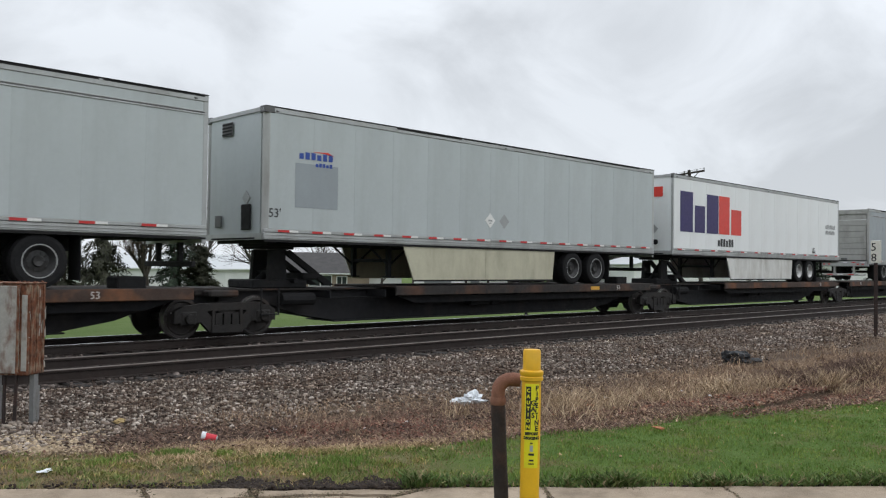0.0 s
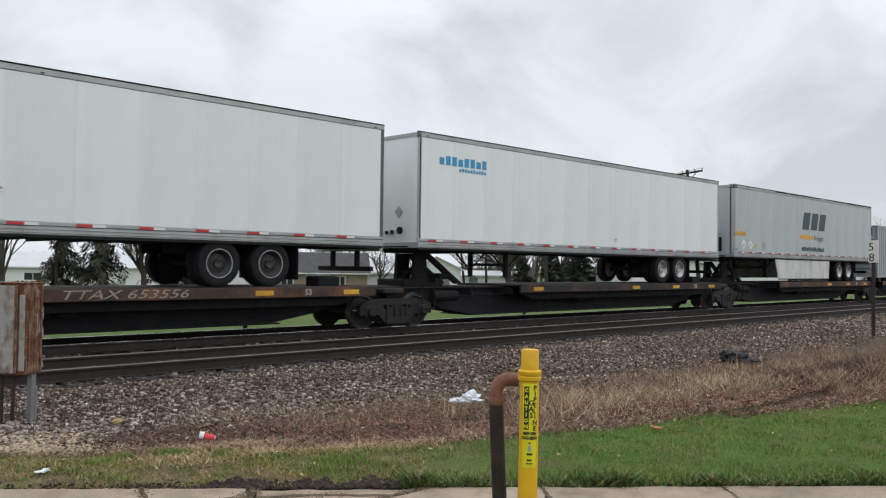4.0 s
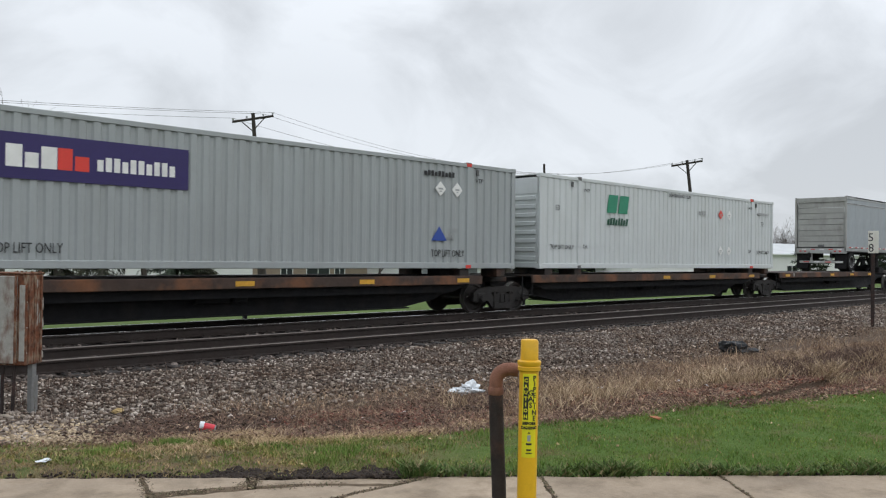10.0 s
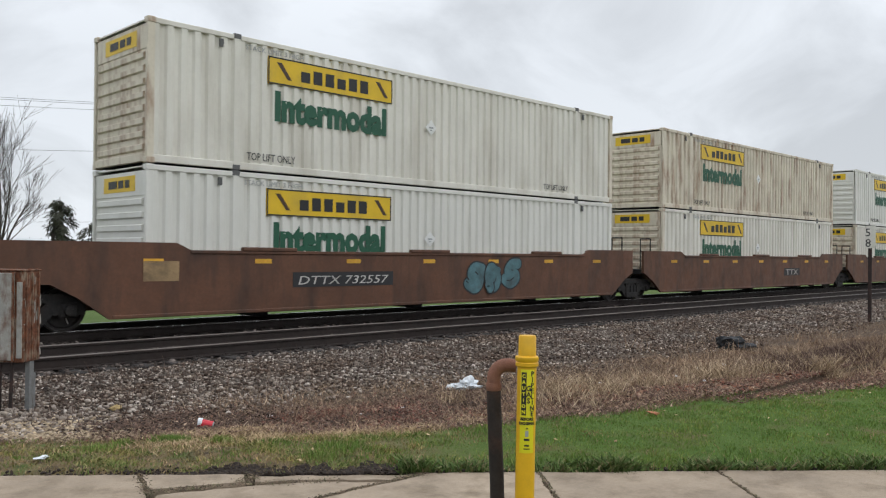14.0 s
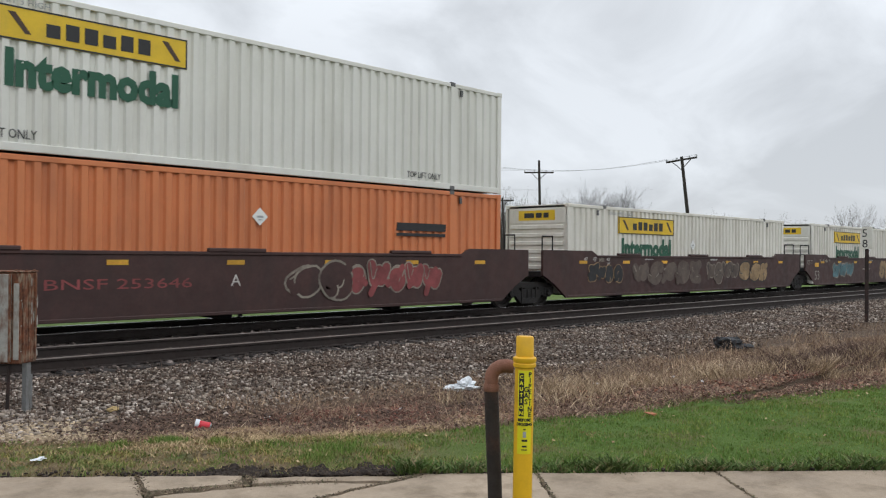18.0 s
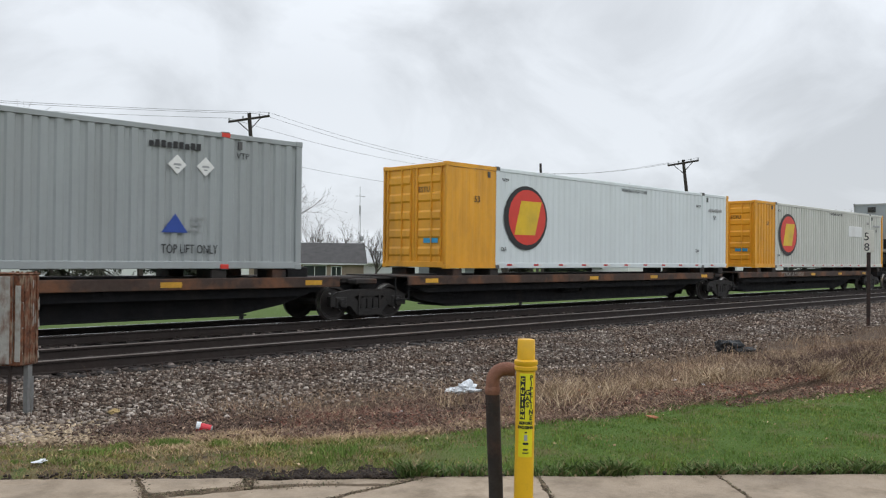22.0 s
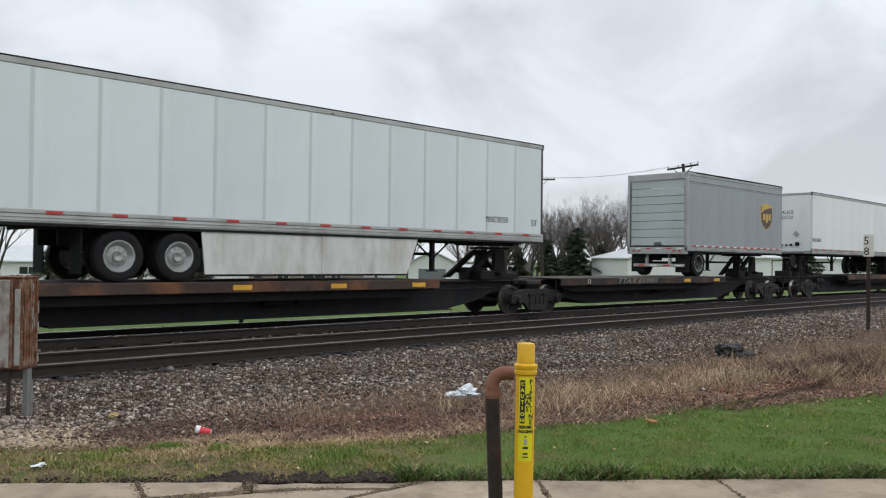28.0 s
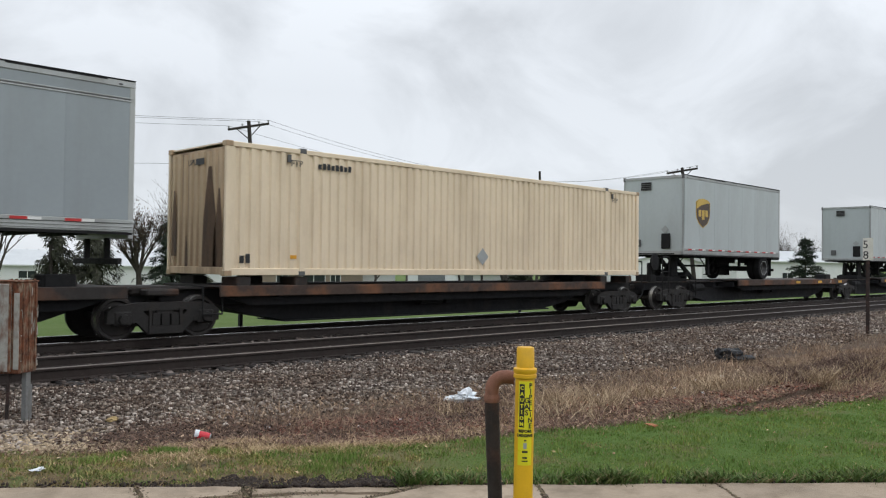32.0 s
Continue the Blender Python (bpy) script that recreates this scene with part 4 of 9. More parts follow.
# ---- rail cars ----
def wheelset_mesh():
    g = Geo()
    for s in (-1, 1):
        y = s * 0.715
        g.lathe([(0.0, y - 0.09), (0.10, y - 0.09), (0.11, y - 0.03), (0.33, y - 0.02), (0.36, y - 0.075), (0.42, y - 0.075), (0.43, y + 0.03), (0.455, y + 0.05), (0.45, y + 0.07), (0.36, y + 0.07), (0.33, y + 0.02), (0.11, y + 0.03), (0.10, y + 0.09), (0.0, y + 0.09)] if s < 0 else
                [(0.0, y - 0.09), (0.10, y - 0.09), (0.33, y - 0.02), (0.45, y - 0.07), (0.455, y - 0.05), (0.43, y - 0.03), (0.42, y + 0.075), (0.36, y + 0.075), (0.33, y + 0.02), (0.11, y + 0.03), (0.10, y + 0.09), (0.0, y + 0.09)], 0, 0, 28)
    g.lathe([(0.08, -1.0), (0.08, 1.0)], 0, 0, 10)
    return g


def chalk_mesh():
    """A chalk dash and worn spots on the wheel plate."""
    g = Geo()
    g.prism(rect(0.14, 0.30, -0.012, 0.012), -0.752, -0.744)
    g.prism(rect(-0.24, -0.17, 0.10, 0.13), -0.752, -0.744)
    return g


def side_frame_mesh():
    g = Geo()
    top = [(-1.20, 0.34), (-1.20, 0.58), (-1.02, 0.68), (-0.55, 0.74), (0.55, 0.74), (1.02, 0.68), (1.20, 0.58), (1.20, 0.34), (0.62, 0.34), (0.60, 0.46), (0.44, 0.58), (-0.44, 0.58), (-0.60, 0.46), (-0.62, 0.34)]
    g.prism(top, -0.07, 0.07)
    g.prism([(-0.66, 0.40), (-0.50, 0.58), (-0.30, 0.40), (-0.30, 0.12), (-0.38, 0.12)], -0.065, 0.065)
    g.prism([(0.66, 0.40), (0.38, 0.12), (0.30, 0.12), (0.30, 0.40), (0.50, 0.58)], -0.065, 0.065)
    g.prism([(-0.36, 0.11), (0.36, 0.11), (0.36, 0.27), (-0.36, 0.27)], -0.10, 0.09)
    g.box(-0.34, 0.34, 0.0, 0.05, 0.25, 0.60)
    for x in (-0.89, 0.89):
        g.box(x - 0.18, x + 0.18, -0.10, 0.08, 0.28, 0.58, 0.035)
        g.lathe([(0.0, -0.17), (0.095, -0.17), (0.115, -0.09), (0.115, 0.0)], x, 0.42, 14)
        for k in range(3):
            a = 2.1 * k + 0.5
            g.box(x + 0.06 * math.cos(a) - 0.015, x + 0.06 * math.cos(a) + 0.015, -0.185, -0.165, 0.42 + 0.06 * math.sin(a) - 0.015, 0.42 + 0.06 * math.sin(a) + 0.015)
    for x in (-0.36, 0.30):
        g.box(x, x + 0.06, -0.09, 0.05, 0.25, 0.62)
    return g


def bogie(parent, x, s, spin=True):
    """A two-axle bogie as a part of a car; x in the car's space."""
    b = part("bogie", shared("bolster", lambda: Geo().box(-0.2, 0.2, -1.05, 1.05, 0.48, 0.74, 0.03).box(-0.28, 0.28, -0.3, 0.3, 0.74, 0.86, 0.02), bogie_metal), bogie_metal, parent, "two-axle cast iron bogie", at=pose(x, 0, 0))
    coil = [(-0.07, 0.275)] + [(-0.07 - (0.016 if k % 2 else 0), 0.275 + k * 0.025) for k in range(1, 11)]
    coil = coil + [(-x, z) for x, z in reversed(coil)]
    for y in (-1, 1):
        part("side_frame", shared("side_frame", side_frame_mesh, bogie_metal), bogie_metal, b, at=pose(0, y * 1.0, 0, 0, 0, 0 if y < 0 else 180))
        for q in (-0.2, 0.0, 0.2):
            part("coil_spring", shared("coil_spring", lambda: Geo().prism(coil, -0.08, 0.08), bogie_metal), bogie_metal, b, at=pose(q, y * 1.0, 0))
    for dx in (-0.89, 0.89):
        w = part("wheelset", shared("wheelset", wheelset_mesh, wheel_tread), wheel_tread, b, at=pose(dx, 0, 0.42))
        if not CACHE.get("wheel_marks"):
            CACHE["wheel_marks"] = True
            marks = chalk_mesh().mesh("marks")
            bm = bmesh.new()
            bm.from_mesh(w.data)
            k = len(bm.faces)
            bm.from_mesh(marks)
            bm.faces.ensure_lookup_table()
            w.data.materials.append(ink_white)
            w.data.materials.append(bright_rim)
            for f in list(bm.faces)[:k]:
                rr = [math.hypot(v.co.x, v.co.z) for v in f.verts]
                if min(rr) > 0.40 and max(rr) < 0.44 and sum(v.co.y for v in f.verts) < 0:
                    f.material_index = 2
            for f in bm.faces[k:]:
                f.material_index = 1
            bm.to_mesh(w.data)
            bm.free()
        SPINNERS.append((w, dx, s + x + dx))
    return b


def yellow_tabs(parent, xs, z, y, w=0.5, h=0.12):
    me = shared(("yellow_tab", w), lambda: Geo().box(0, w, -0.006, 0, 0, h), yellow_mark)
    for x in xs:
        part("yellow_reflector", me, yellow_mark, parent, at=pose(x, y, z))


def coupler(parent, x, d):
    """Coupler head and air hose at a car end; d: the way it points."""
    part("coupler", Geo().box(min(x, x + d * 0.75), max(x, x + d * 0.75), -0.09, 0.09, 0.74, 0.92, 0.02).box(min(x + d * 0.6, x + d * 1.0), max(x + d * 0.6, x + d * 1.0), -0.17, 0.17, 0.70, 0.98, 0.05), bogie_metal, parent)
    g = Geo()
    pts = [(x + d * 0.2, -0.5, 0.78), (x + d * 0.35, -0.52, 0.55), (x + d * 0.6, -0.5, 0.36), (x + d * 0.9, -0.46, 0.30)]
    for a, c in zip(pts, pts[1:]):
        g.bar(a, c, 0.025, 6)
    part("air_hose", g, rubber, parent)


def sorted_outline(points):
    """The corners of a convex outline in turning order."""
    cx, cz = sum(p[0] for p in points) / len(points), sum(p[1] for p in points) / len(points)
    return sorted(points, key=lambda p: math.atan2(p[1] - cz, p[0] - cx))


def hitch(parent, x, d, zb):
    """A trailer hitch: a plate on slanting legs; d: the way the trailer lies from it."""
    h = part("trailer_hitch", Geo().box(x - 0.45, x + 0.45, -0.42, 0.42, zb - 0.19, zb - 0.125, 0.02), under_black, parent, "folding trailer hitch stand")
    for y in (-0.36, 0.36):
        y0, y1 = y - 0.06, y + 0.06
        part("hitch_leg", Geo().prism(sorted_outline([(x - 0.20, zb - 0.2), (x + 0.20, zb - 0.2), (x + 0.26, 1.06), (x - 0.26, 1.06)]), y0, y1), under_black, h)
        part("hitch_strut", Geo().prism(sorted_outline([(x + d * 0.10, zb - 0.2), (x + d * 0.34, zb - 0.2), (x + d * 1.65, 1.08), (x + d * 1.38, 1.08)]), y0, y1), under_black, h)
    part("hitch_base", Geo().box(x - 0.75, x + 0.75, -0.55, 0.55, 1.02, 1.22, 0.03).box(x + d * 0.9 - 0.25, x + d * 0.9 + 0.25, -0.5, 0.5, 1.22, 1.38, 0.03), under_black, h)
    part("hitch_screw", Geo().bar((x + d * 0.3, -0.75, 1.2), (x + d * 0.3, 0.75, 1.2), 0.06, 8).bar((x - d * 0.4, 0.0, 1.1), (x + d * 0.5, 0.0, zb - 0.25), 0.07, 8), under_black, h)
    part("hitch_brace", Geo().bar((x - d * 0.1, -0.36, 1.4), (x - d * 0.1, 0.36, 1.4), 0.04), under_black, h)


def spine_car(b0, b1, deck_from, deck_to, number="", number_x=0.0, first=False, last=False, hitch_at=None, hitch_d=1, zb=2.12, deck_mat=None, size_text=True, pedestals=(), tabs=(0, 2, 3, 4)):
    """One platform of a spine car between the bogies at b0 and b1; a bogie is carried at b0, and at b1 too on the last."""
    L = b1 - b0
    t = thing("spine_car", "black and rusty spine flat car platform on cast bogies", "rail car", "cars of the train")
    MOVERS.append((t, b0))
    deck_mat = deck_mat or car_rust
    e0, e1 = (-1.35 if first else 0.12), (L + 1.35 if last else L - 0.12)
    # fish-bellied middle beam
    part("center_beam", Geo().prism([(e0, 0.98), (e0, 0.72), (1.35, 0.68), (2.2, 0.40), (3.3, 0.22), (L - 3.3, 0.22), (L - 2.2, 0.40), (L - 1.35, 0.68), (e1, 0.72), (e1, 0.98)], -0.48, 0.48), car_black, t)
    part("beam_flange", Geo().box(3.2, L - 3.2, -0.60, 0.60, 0.19, 0.22), car_black, t)
    part("top_plate", Geo().box(e0, e1, -0.62, 0.62, 0.98, 1.02), car_dark_deck, t)
    rib = shared("cross_bearer", lambda: Geo().prism([(0, 0.80), (0.03, 0.80), (0.03, 0.98), (0, 0.98)], -1.22, 1.22), car_black)
    for i in range(int((L - 5) / 1.7)):
        part("cross_bearer", rib, car_black, t, at=pose(2.6 + i * 1.7, 0, 0))
    for y in (-1, 1):
        part("side_sill", Geo().box(deck_from, deck_to, min(y * HALF, y * (HALF - 0.06)), max(y * HALF, y * (HALF - 0.06)), 0.83, 1.065, 0.012), deck_mat, t, "rust-streaked side sill")
    part("deck_plate", Geo().box(deck_from, deck_to, -HALF + 0.06, HALF - 0.06, 1.03, 1.065), car_dark_deck, t)
    # lower flank plate on the side, dark
    part("flank_plate", Geo().prism([(deck_from + 0.2, 0.84), (deck_from + 0.9, 0.62), (deck_to - 0.9, 0.62), (deck_to - 0.2, 0.84)], -1.02, -0.98), car_black, t)
    yellow_tabs(t, [deck_from + 0.6 + i * (deck_to - deck_from - 1.6) / 4 for i in tabs if not number or not number_x - 0.5 < deck_from + 0.6 + i * (deck_to - deck_from - 1.6) / 4 < number_x + 2.6], 0.885, -HALF - 0.001, 0.46, 0.11)
    if not first:
        part("end_casting", Geo().box(-0.55, 0.55, -0.6, 0.6, 0.86, 1.05, 0.05).box(-0.35, 0.35, -0.95, -0.6, 0.86, 1.0, 0.03), car_dark_deck, t, "articulated joint casting")
    if hitch_at is not None:
        hitch(t, hitch_at, hitch_d, zb)
    for x in pedestals:
        for y in (-1, 1):
            part("container_pedestal", Geo().box(x - 0.18, x + 0.18, min(y * 1.26, y * 0.62), max(y * 1.26, y * 0.62), 1.02, 1.25, 0.02), car_dark_deck, t)
    # brake rigging and small gear hung on the beam
    part("brake_cylinder", Geo().bar((L * 0.45, -0.72, 0.62), (L * 0.45 + 0.8, -0.72, 0.62), 0.14, 10).box(L * 0.45 + 0.9, L * 0.45 + 1.25, -0.85, -0.6, 0.5, 0.75, 0.03), under_black, t)
    part("brake_pipe", Geo().bar((1.6, -0.66, 0.78), (L - 1.6, -0.66, 0.78), 0.025, 6), under_black, t)
    # gear at the joints: air tanks, valves and a crossing step
    part("air_tank", Geo().bar((1.5, -0.80, 0.78), (2.4, -0.80, 0.78), 0.15, 10), under_black, t)
    part("valve_box", Geo().box(L - 2.3, L - 1.7, -0.85, -0.3, 1.02, 1.30, 0.03), under_black, t)
    part("step_iron", Geo().bar((0.75, -1.2, 0.45), (0.75, -1.2, 1.05), 0.02).bar((1.2, -1.2, 0.45), (1.2, -1.2, 1.05), 0.02).bar((0.75, -1.2, 0.47), (1.2, -1.2, 0.47), 0.02), under_black, t)
    bogie(t, 0.0, b0)
    if last:
        bogie(t, L, b0)
        coupler(t, L + 1.2, 1)
        part("hand_rail", Geo().bar((L + 1.3, -1.2, 0.6), (L + 1.3, -1.2, 1.75), 0.02).bar((L + 1.3, -0.7, 0.6), (L + 1.3, -0.7, 1.75), 0.02).bar((L + 1.3, -1.2, 1.75), (L + 1.3, -0.7, 1.75), 0.02), under_black, t)
    if first:
        coupler(t, -1.2, -1)
        part("brake_wheel", Geo().lathe([(0.25, -0.02), (0.30, -0.02), (0.30, 0.02), (0.25, 0.02)], -1.05, 1.75, 18).box(-1.07, -1.03, -0.02, 0.02, 1.47, 2.03).box(-1.33, -0.77, -0.02, 0.02, 1.73, 1.77), under_black, t, at=pose(0, -0.75, 0))
        part("brake_stand", Geo().box(-1.13, -0.97, -0.62, -0.45, 1.0, 1.72, 0.03).box(-0.85, -0.5, -0.5, 0.2, 1.0, 1.28, 0.03), under_black, t)
        part("end_rail", Geo().bar((-1.3, -1.22, 0.55), (-1.3, -1.22, 1.95), 0.022).bar((-0.85, -1.22, 0.55), (-0.85, -1.22, 1.95), 0.022).bar((-1.3, -1.22, 1.95), (-0.85, -1.22, 1.95), 0.022).bar((-1.3, -1.22, 1.4), (-0.85, -1.22, 1.4), 0.02).bar((-1.3, -1.22, 0.6), (-0.85, -1.22, 0.6), 0.02), under_black, t)
    if number:
        write(number, number_x, 0.875, 0.175, ink_faded, t, -HALF - 0.002, fit=2.5, name="car_number", slant=0.3)
    if size_text:
        write("53", deck_to - 2.1 if hitch_d > 0 else deck_from + 1.4, 0.885, 0.14, ink_white, t, -HALF - 0.002, name="length_mark")
    return t


SWIRLS = [
    [(0.1, 0.5), (0.5, 1.0), (0.9, 0.55), (0.45, 0.2), (0.2, 0.75), (0.7, 0.85)],
    [(0.0, 0.9), (0.35, 0.3), (0.55, 0.95), (0.75, 0.25), (1.05, 0.8)],
    [(0.9, 0.1), (0.1, 0.05), (0.5, 0.5), (0.0, 0.95), (0.6, 0.75), (1.1, 1.0)],
    [(0.5, 0.5), (0.2, 0.2), (0.8, 0.0), (1.0, 0.6), (0.4, 1.0), (0.0, 0.6), (0.3, 0.1)],
    [(0.0, 0.35), (0.5, 0.05), (1.0, 0.4), (0.5, 0.7), (0.05, 0.6), (0.4, 1.0), (0.9, 0.9)],
]


def ribbon(path, width, y):
    """A sprayed stroke: a flat band with round joints, each piece a hair proud of the last."""
    g = Geo()
    k = 0
    for i, (x, z) in enumerate(path):
        yy = y - 0.0002 * k
        k += 1
        n = 10
        g.add([(x + width / 2 * math.cos(2 * math.pi * q / n), yy, z + width / 2 * math.sin(2 * math.pi * q / n)) for q in range(n)], [tuple(range(n))])
        if i + 1 < len(path):
            x2, z2 = path[i + 1]
            d = math.hypot(x2 - x, z2 - z) or 1.0
            nx, nz = -(z2 - z) / d * width / 2, (x2 - x) / d * width / 2
            yy = y - 0.0002 * k
            k += 1
            g.add([(x + nx, yy, z + nz), (x - nx, yy, z - nz), (x2 - nx, yy, z2 - nz), (x2 + nx, yy, z2 + nz)], [(0, 1, 2, 3)])
    return g


def bend(path, n=3):
    """The path with its corners cut twice."""
    for _ in range(2):
        q = [path[0]]
        for (a, b), (c, d) in zip(path, path[1:]):
            q += [(a * 0.75 + c * 0.25, b * 0.75 + d * 0.25), (a * 0.25 + c * 0.75, b * 0.25 + d * 0.75)]
        path = q + [path[-1]]
    return path


def graffiti(parent, x, z, w, h, fills, seed, y=-HALF - 0.004, n=4):
    """Sprayed swirling bubbles side by side: an outline, a fill and a thin stroke."""
    rnd = random.Random(seed)
    cell = w / n
    fat = min(cell * 0.44, h * 0.36)
    for i in range(n):
        x0, z0 = x + cell * i + fat * 0.45, z + fat * 0.55 + rnd.uniform(0, 0.08) * h
        sx, sz = cell * rnd.uniform(0.92, 1.12) - fat * 0.7, (h - fat * 1.2) * rnd.uniform(0.85, 1.0)
        lean = rnd.uniform(-0.15, 0.25)
        path = bend([(x0 + (a + rnd.uniform(-0.08, 0.08)) * sx + lean * b * sx, z0 + (b + rnd.uniform(-0.06, 0.06)) * sz) for a, b in rnd.choice(SWIRLS)])
        yy = y - 0.012 * (i % 2)
        cross = bend([(x0 + a * sx + lean * b * sx, z0 + b * sz) for a, b in ((rnd.uniform(-0.1, 0.2), rnd.uniform(0, 0.5)), (0.5, rnd.uniform(0.3, 0.8)), (rnd.uniform(0.8, 1.15), rnd.uniform(0.4, 1.05)))])
        o = part("graffiti_outline", ribbon(path, fat * 1.2, yy), fills[0], parent)
        part("graffiti_cross", ribbon(cross, fat * 0.62, yy - 0.0155), fills[1], o)
        part("graffiti_fill", ribbon(path, fat * 0.92, yy - 0.0055), fills[1], o, "sprayed graffiti")
        if len(fills) > 2:
            part("graffiti_stroke", ribbon([(a - fat * 0.2, b + fat * 0.22) for a, b in path[: len(path) // 2]], fat * 0.10, yy - 0.0105), fills[2], o)


def well_car(b0, b1, paint, label, first=False, last=False):
    """One well of a stack car between the bogies at b0 and b1."""
    L = b1 - b0
    t = thing("well_car", label, "rail car", "cars of the train")
    MOVERS.append((t, b0))
    y0, y1 = -HALF - 0.03, -HALF + 0.06
    a0, a1 = (-1.6 if first else 0.35), (L + 1.6 if last else L - 0.35)
    side = [(a0, 0.95), (0.45, 0.92), (0.95, 0.66), (1.55, 0.235), (L - 1.55, 0.235), (L - 0.95, 0.66), (L - 0.45, 0.92), (a1, 0.95), (a1, 1.72), (L - 2.9, 1.72), (L - 3.25, 1.56), (3.25, 1.56), (2.9, 1.72), (a0, 1.72)]
    for s in (1, -1):
        part("well_side", Geo().prism(side, min(s * y0, s * y1), max(s * y0, s * y1)), paint, t)
    part("top_chord", Geo().box(3.2, L - 3.2, y0 - 0.03, y1 + 0.02, 1.50, 1.575, 0.012), paint, t)
    part("bottom_chord", Geo().box(1.6, L - 1.6, y0 - 0.02, y1 + 0.02, 0.235, 0.31, 0.012), paint, t)
    part("well_floor", Geo().box(2.4, L - 2.4, -HALF + 0.08, HALF - 0.08, 0.26, 0.36), under_black, t)
    for k in range(3):
        part("floor_bearer", Geo().box(5.0 + k * (L - 10.4) / 2, 5.35 + k * (L - 10.4) / 2, -0.9, 0.9, 0.12, 0.27, 0.02), under_black, t)
    for x0, x1 in ((a0, 2.3), (L - 2.3, a1)):
        part("end_platform", Geo().box(x0, x1, -HALF + 0.06, HALF - 0.06, 0.9, 1.06, 0.01), under_black, t)
        part("end_bulkhead", Geo().box((2.25 if x0 < 1 else L - 2.35), (2.35 if x0 < 1 else L - 2.25), -HALF + 0.06, HALF - 0.06, 0.4, 1.5), under_black, t)
    caps = shared("top_guide", lambda: Geo().box(0, 1.4, -0.05, 0.08, 0, 0.09, 0.02), paint)
    for k in range(3):
        part("top_guide", caps, paint, t, at=pose(4.4 + k * (L - 10.2) / 2, y0, 1.56))
    for x, d in ((0.9 if not first else -1.2, 1), (L - 0.9 if not last else L + 1.2, -1)):
        g = Geo()
        for dy in (-1.25, -0.85):
            g.bar((x, dy, 0.9), (x, dy, 2.15), 0.022)
        g.bar((x, -1.25, 2.15), (x, -0.85, 2.15), 0.022).bar((x, -1.25, 1.7), (x, -0.85, 1.7), 0.02)
        part("hand_rail", g, under_black, t)
    yellow_tabs(t, [2.2 + i * (L - 4.9) / 6 for i in range(7)], 1.30, y0 - 0.002, 0.42, 0.10)
    bogie(t, 0.0, b0)
    if last:
        bogie(t, L, b0)
        coupler(t, L + 1.5, 1)
        g = Geo().bar((L + 0.2, -0.9, 1.85), (L + 1.1, -0.9, 1.85), 0.16, 10)
        part("air_reservoir", g, under_black, t)
        part("brake_wheel", Geo().lathe([(0.22, -0.015), (0.27, -0.015), (0.27, 0.015), (0.22, 0.015)], 0, 0, 16).box(-0.02, 0.02, -0.01, 0.01, -0.25, 0.25).box(-0.25, 0.25, -0.01, 0.01, -0.02, 0.02), under_black, t, at=pose(L + 1.2, -1.0, 2.05))
        part("brake_stand", Geo().box(L + 1.15, L + 1.3, -0.98, -0.8, 1.0, 2.2, 0.02), under_black, t)
    if first:
        coupler(t, -1.5, -1)
        part("crossover_step", Geo().box(-1.6, -0.9, -1.3, -0.9, 0.45, 0.5).bar((-1.55, -1.25, 0.5), (-1.55, -1.25, 1.1), 0.02).bar((-0.95, -1.25, 0.5), (-0.95, -1.25, 1.1), 0.02), under_black, t)
    return t

# ---- marks on the loads: brand marks are plain shapes in their colours ----
FACE = -HALF - 0.006


def block_mark(t, x, z, w, h, y=FACE, m1=None, m2=None):
    """Plain blocks: three of one colour and two of another, of uneven height."""
    m1, m2 = m1 or ink_purple, m2 or ink_red
    cells = ((0.0, 0.19, 1.0), (0.22, 0.38, 0.68), (0.41, 0.60, 1.0), (0.61, 0.79, 1.0), (0.82, 1.0, 0.68))
    for k, (a, b, q) in enumerate(cells):
        part("brand_block", flat_shape([rect(x + w * a, x + w * b, z, z + h * q)], y), m1 if k < 3 else m2, t)


def bars(t, x, z, w, h, m, n=6, y=FACE, name="lettering", slant=0.0):
    """Writing that cannot be kept, as plain bars of its size."""
    cell = w / n
    part(name, flat_shape([rect(x + i * cell, x + i * cell + cell * 0.72, z, z + h * (1.0 if i % 3 else 0.8), slant) for i in range(n)], y), m, t)


def shield(t, x, z, w, h):
    """A brown shield with a golden upper field."""
    def outline(k):
        pts = [(-0.5, 0.36), (-0.5, 0.0), (-0.46, -0.18), (-0.30, -0.36), (0.0, -0.5), (0.30, -0.36), (0.46, -0.18), (0.5, 0.0), (0.5, 0.36), (0.30, 0.45), (0.0, 0.48), (-0.30, 0.45)]
        return [(x + w / 2 + a * w * k, z + h / 2 + b * h * k) for a, b in pts]
    sh = part("shield_rim", flat_shape([outline(1.0)], FACE + 0.002), gold, t, "gold-rimmed brown shield mark")
    part("shield_field", flat_shape([outline(0.93)], FACE - 0.003), shield_brown, sh)
    c = x + w / 2
    part("shield_crest", flat_shape([[(c - w * 0.46, z + h * 0.82), (c - w * 0.46, z + h * 0.62), (c - w * 0.2, z + h * 0.74), (c + w * 0.2, z + h * 0.82), (c + w * 0.46, z + h * 0.84), (c + w * 0.28, z + h * 0.925), (c, z + h * 0.945), (c - w * 0.28, z + h * 0.925)]], FACE - 0.008), gold, sh)
    for k in range(3):
        part("shield_bar", flat_shape([rect(c - w * 0.33 + k * w * 0.24, c - w * 0.15 + k * w * 0.24, z + h * (0.38 if k != 1 else 0.28), z + h * 0.60)], FACE - 0.008), gold, sh)


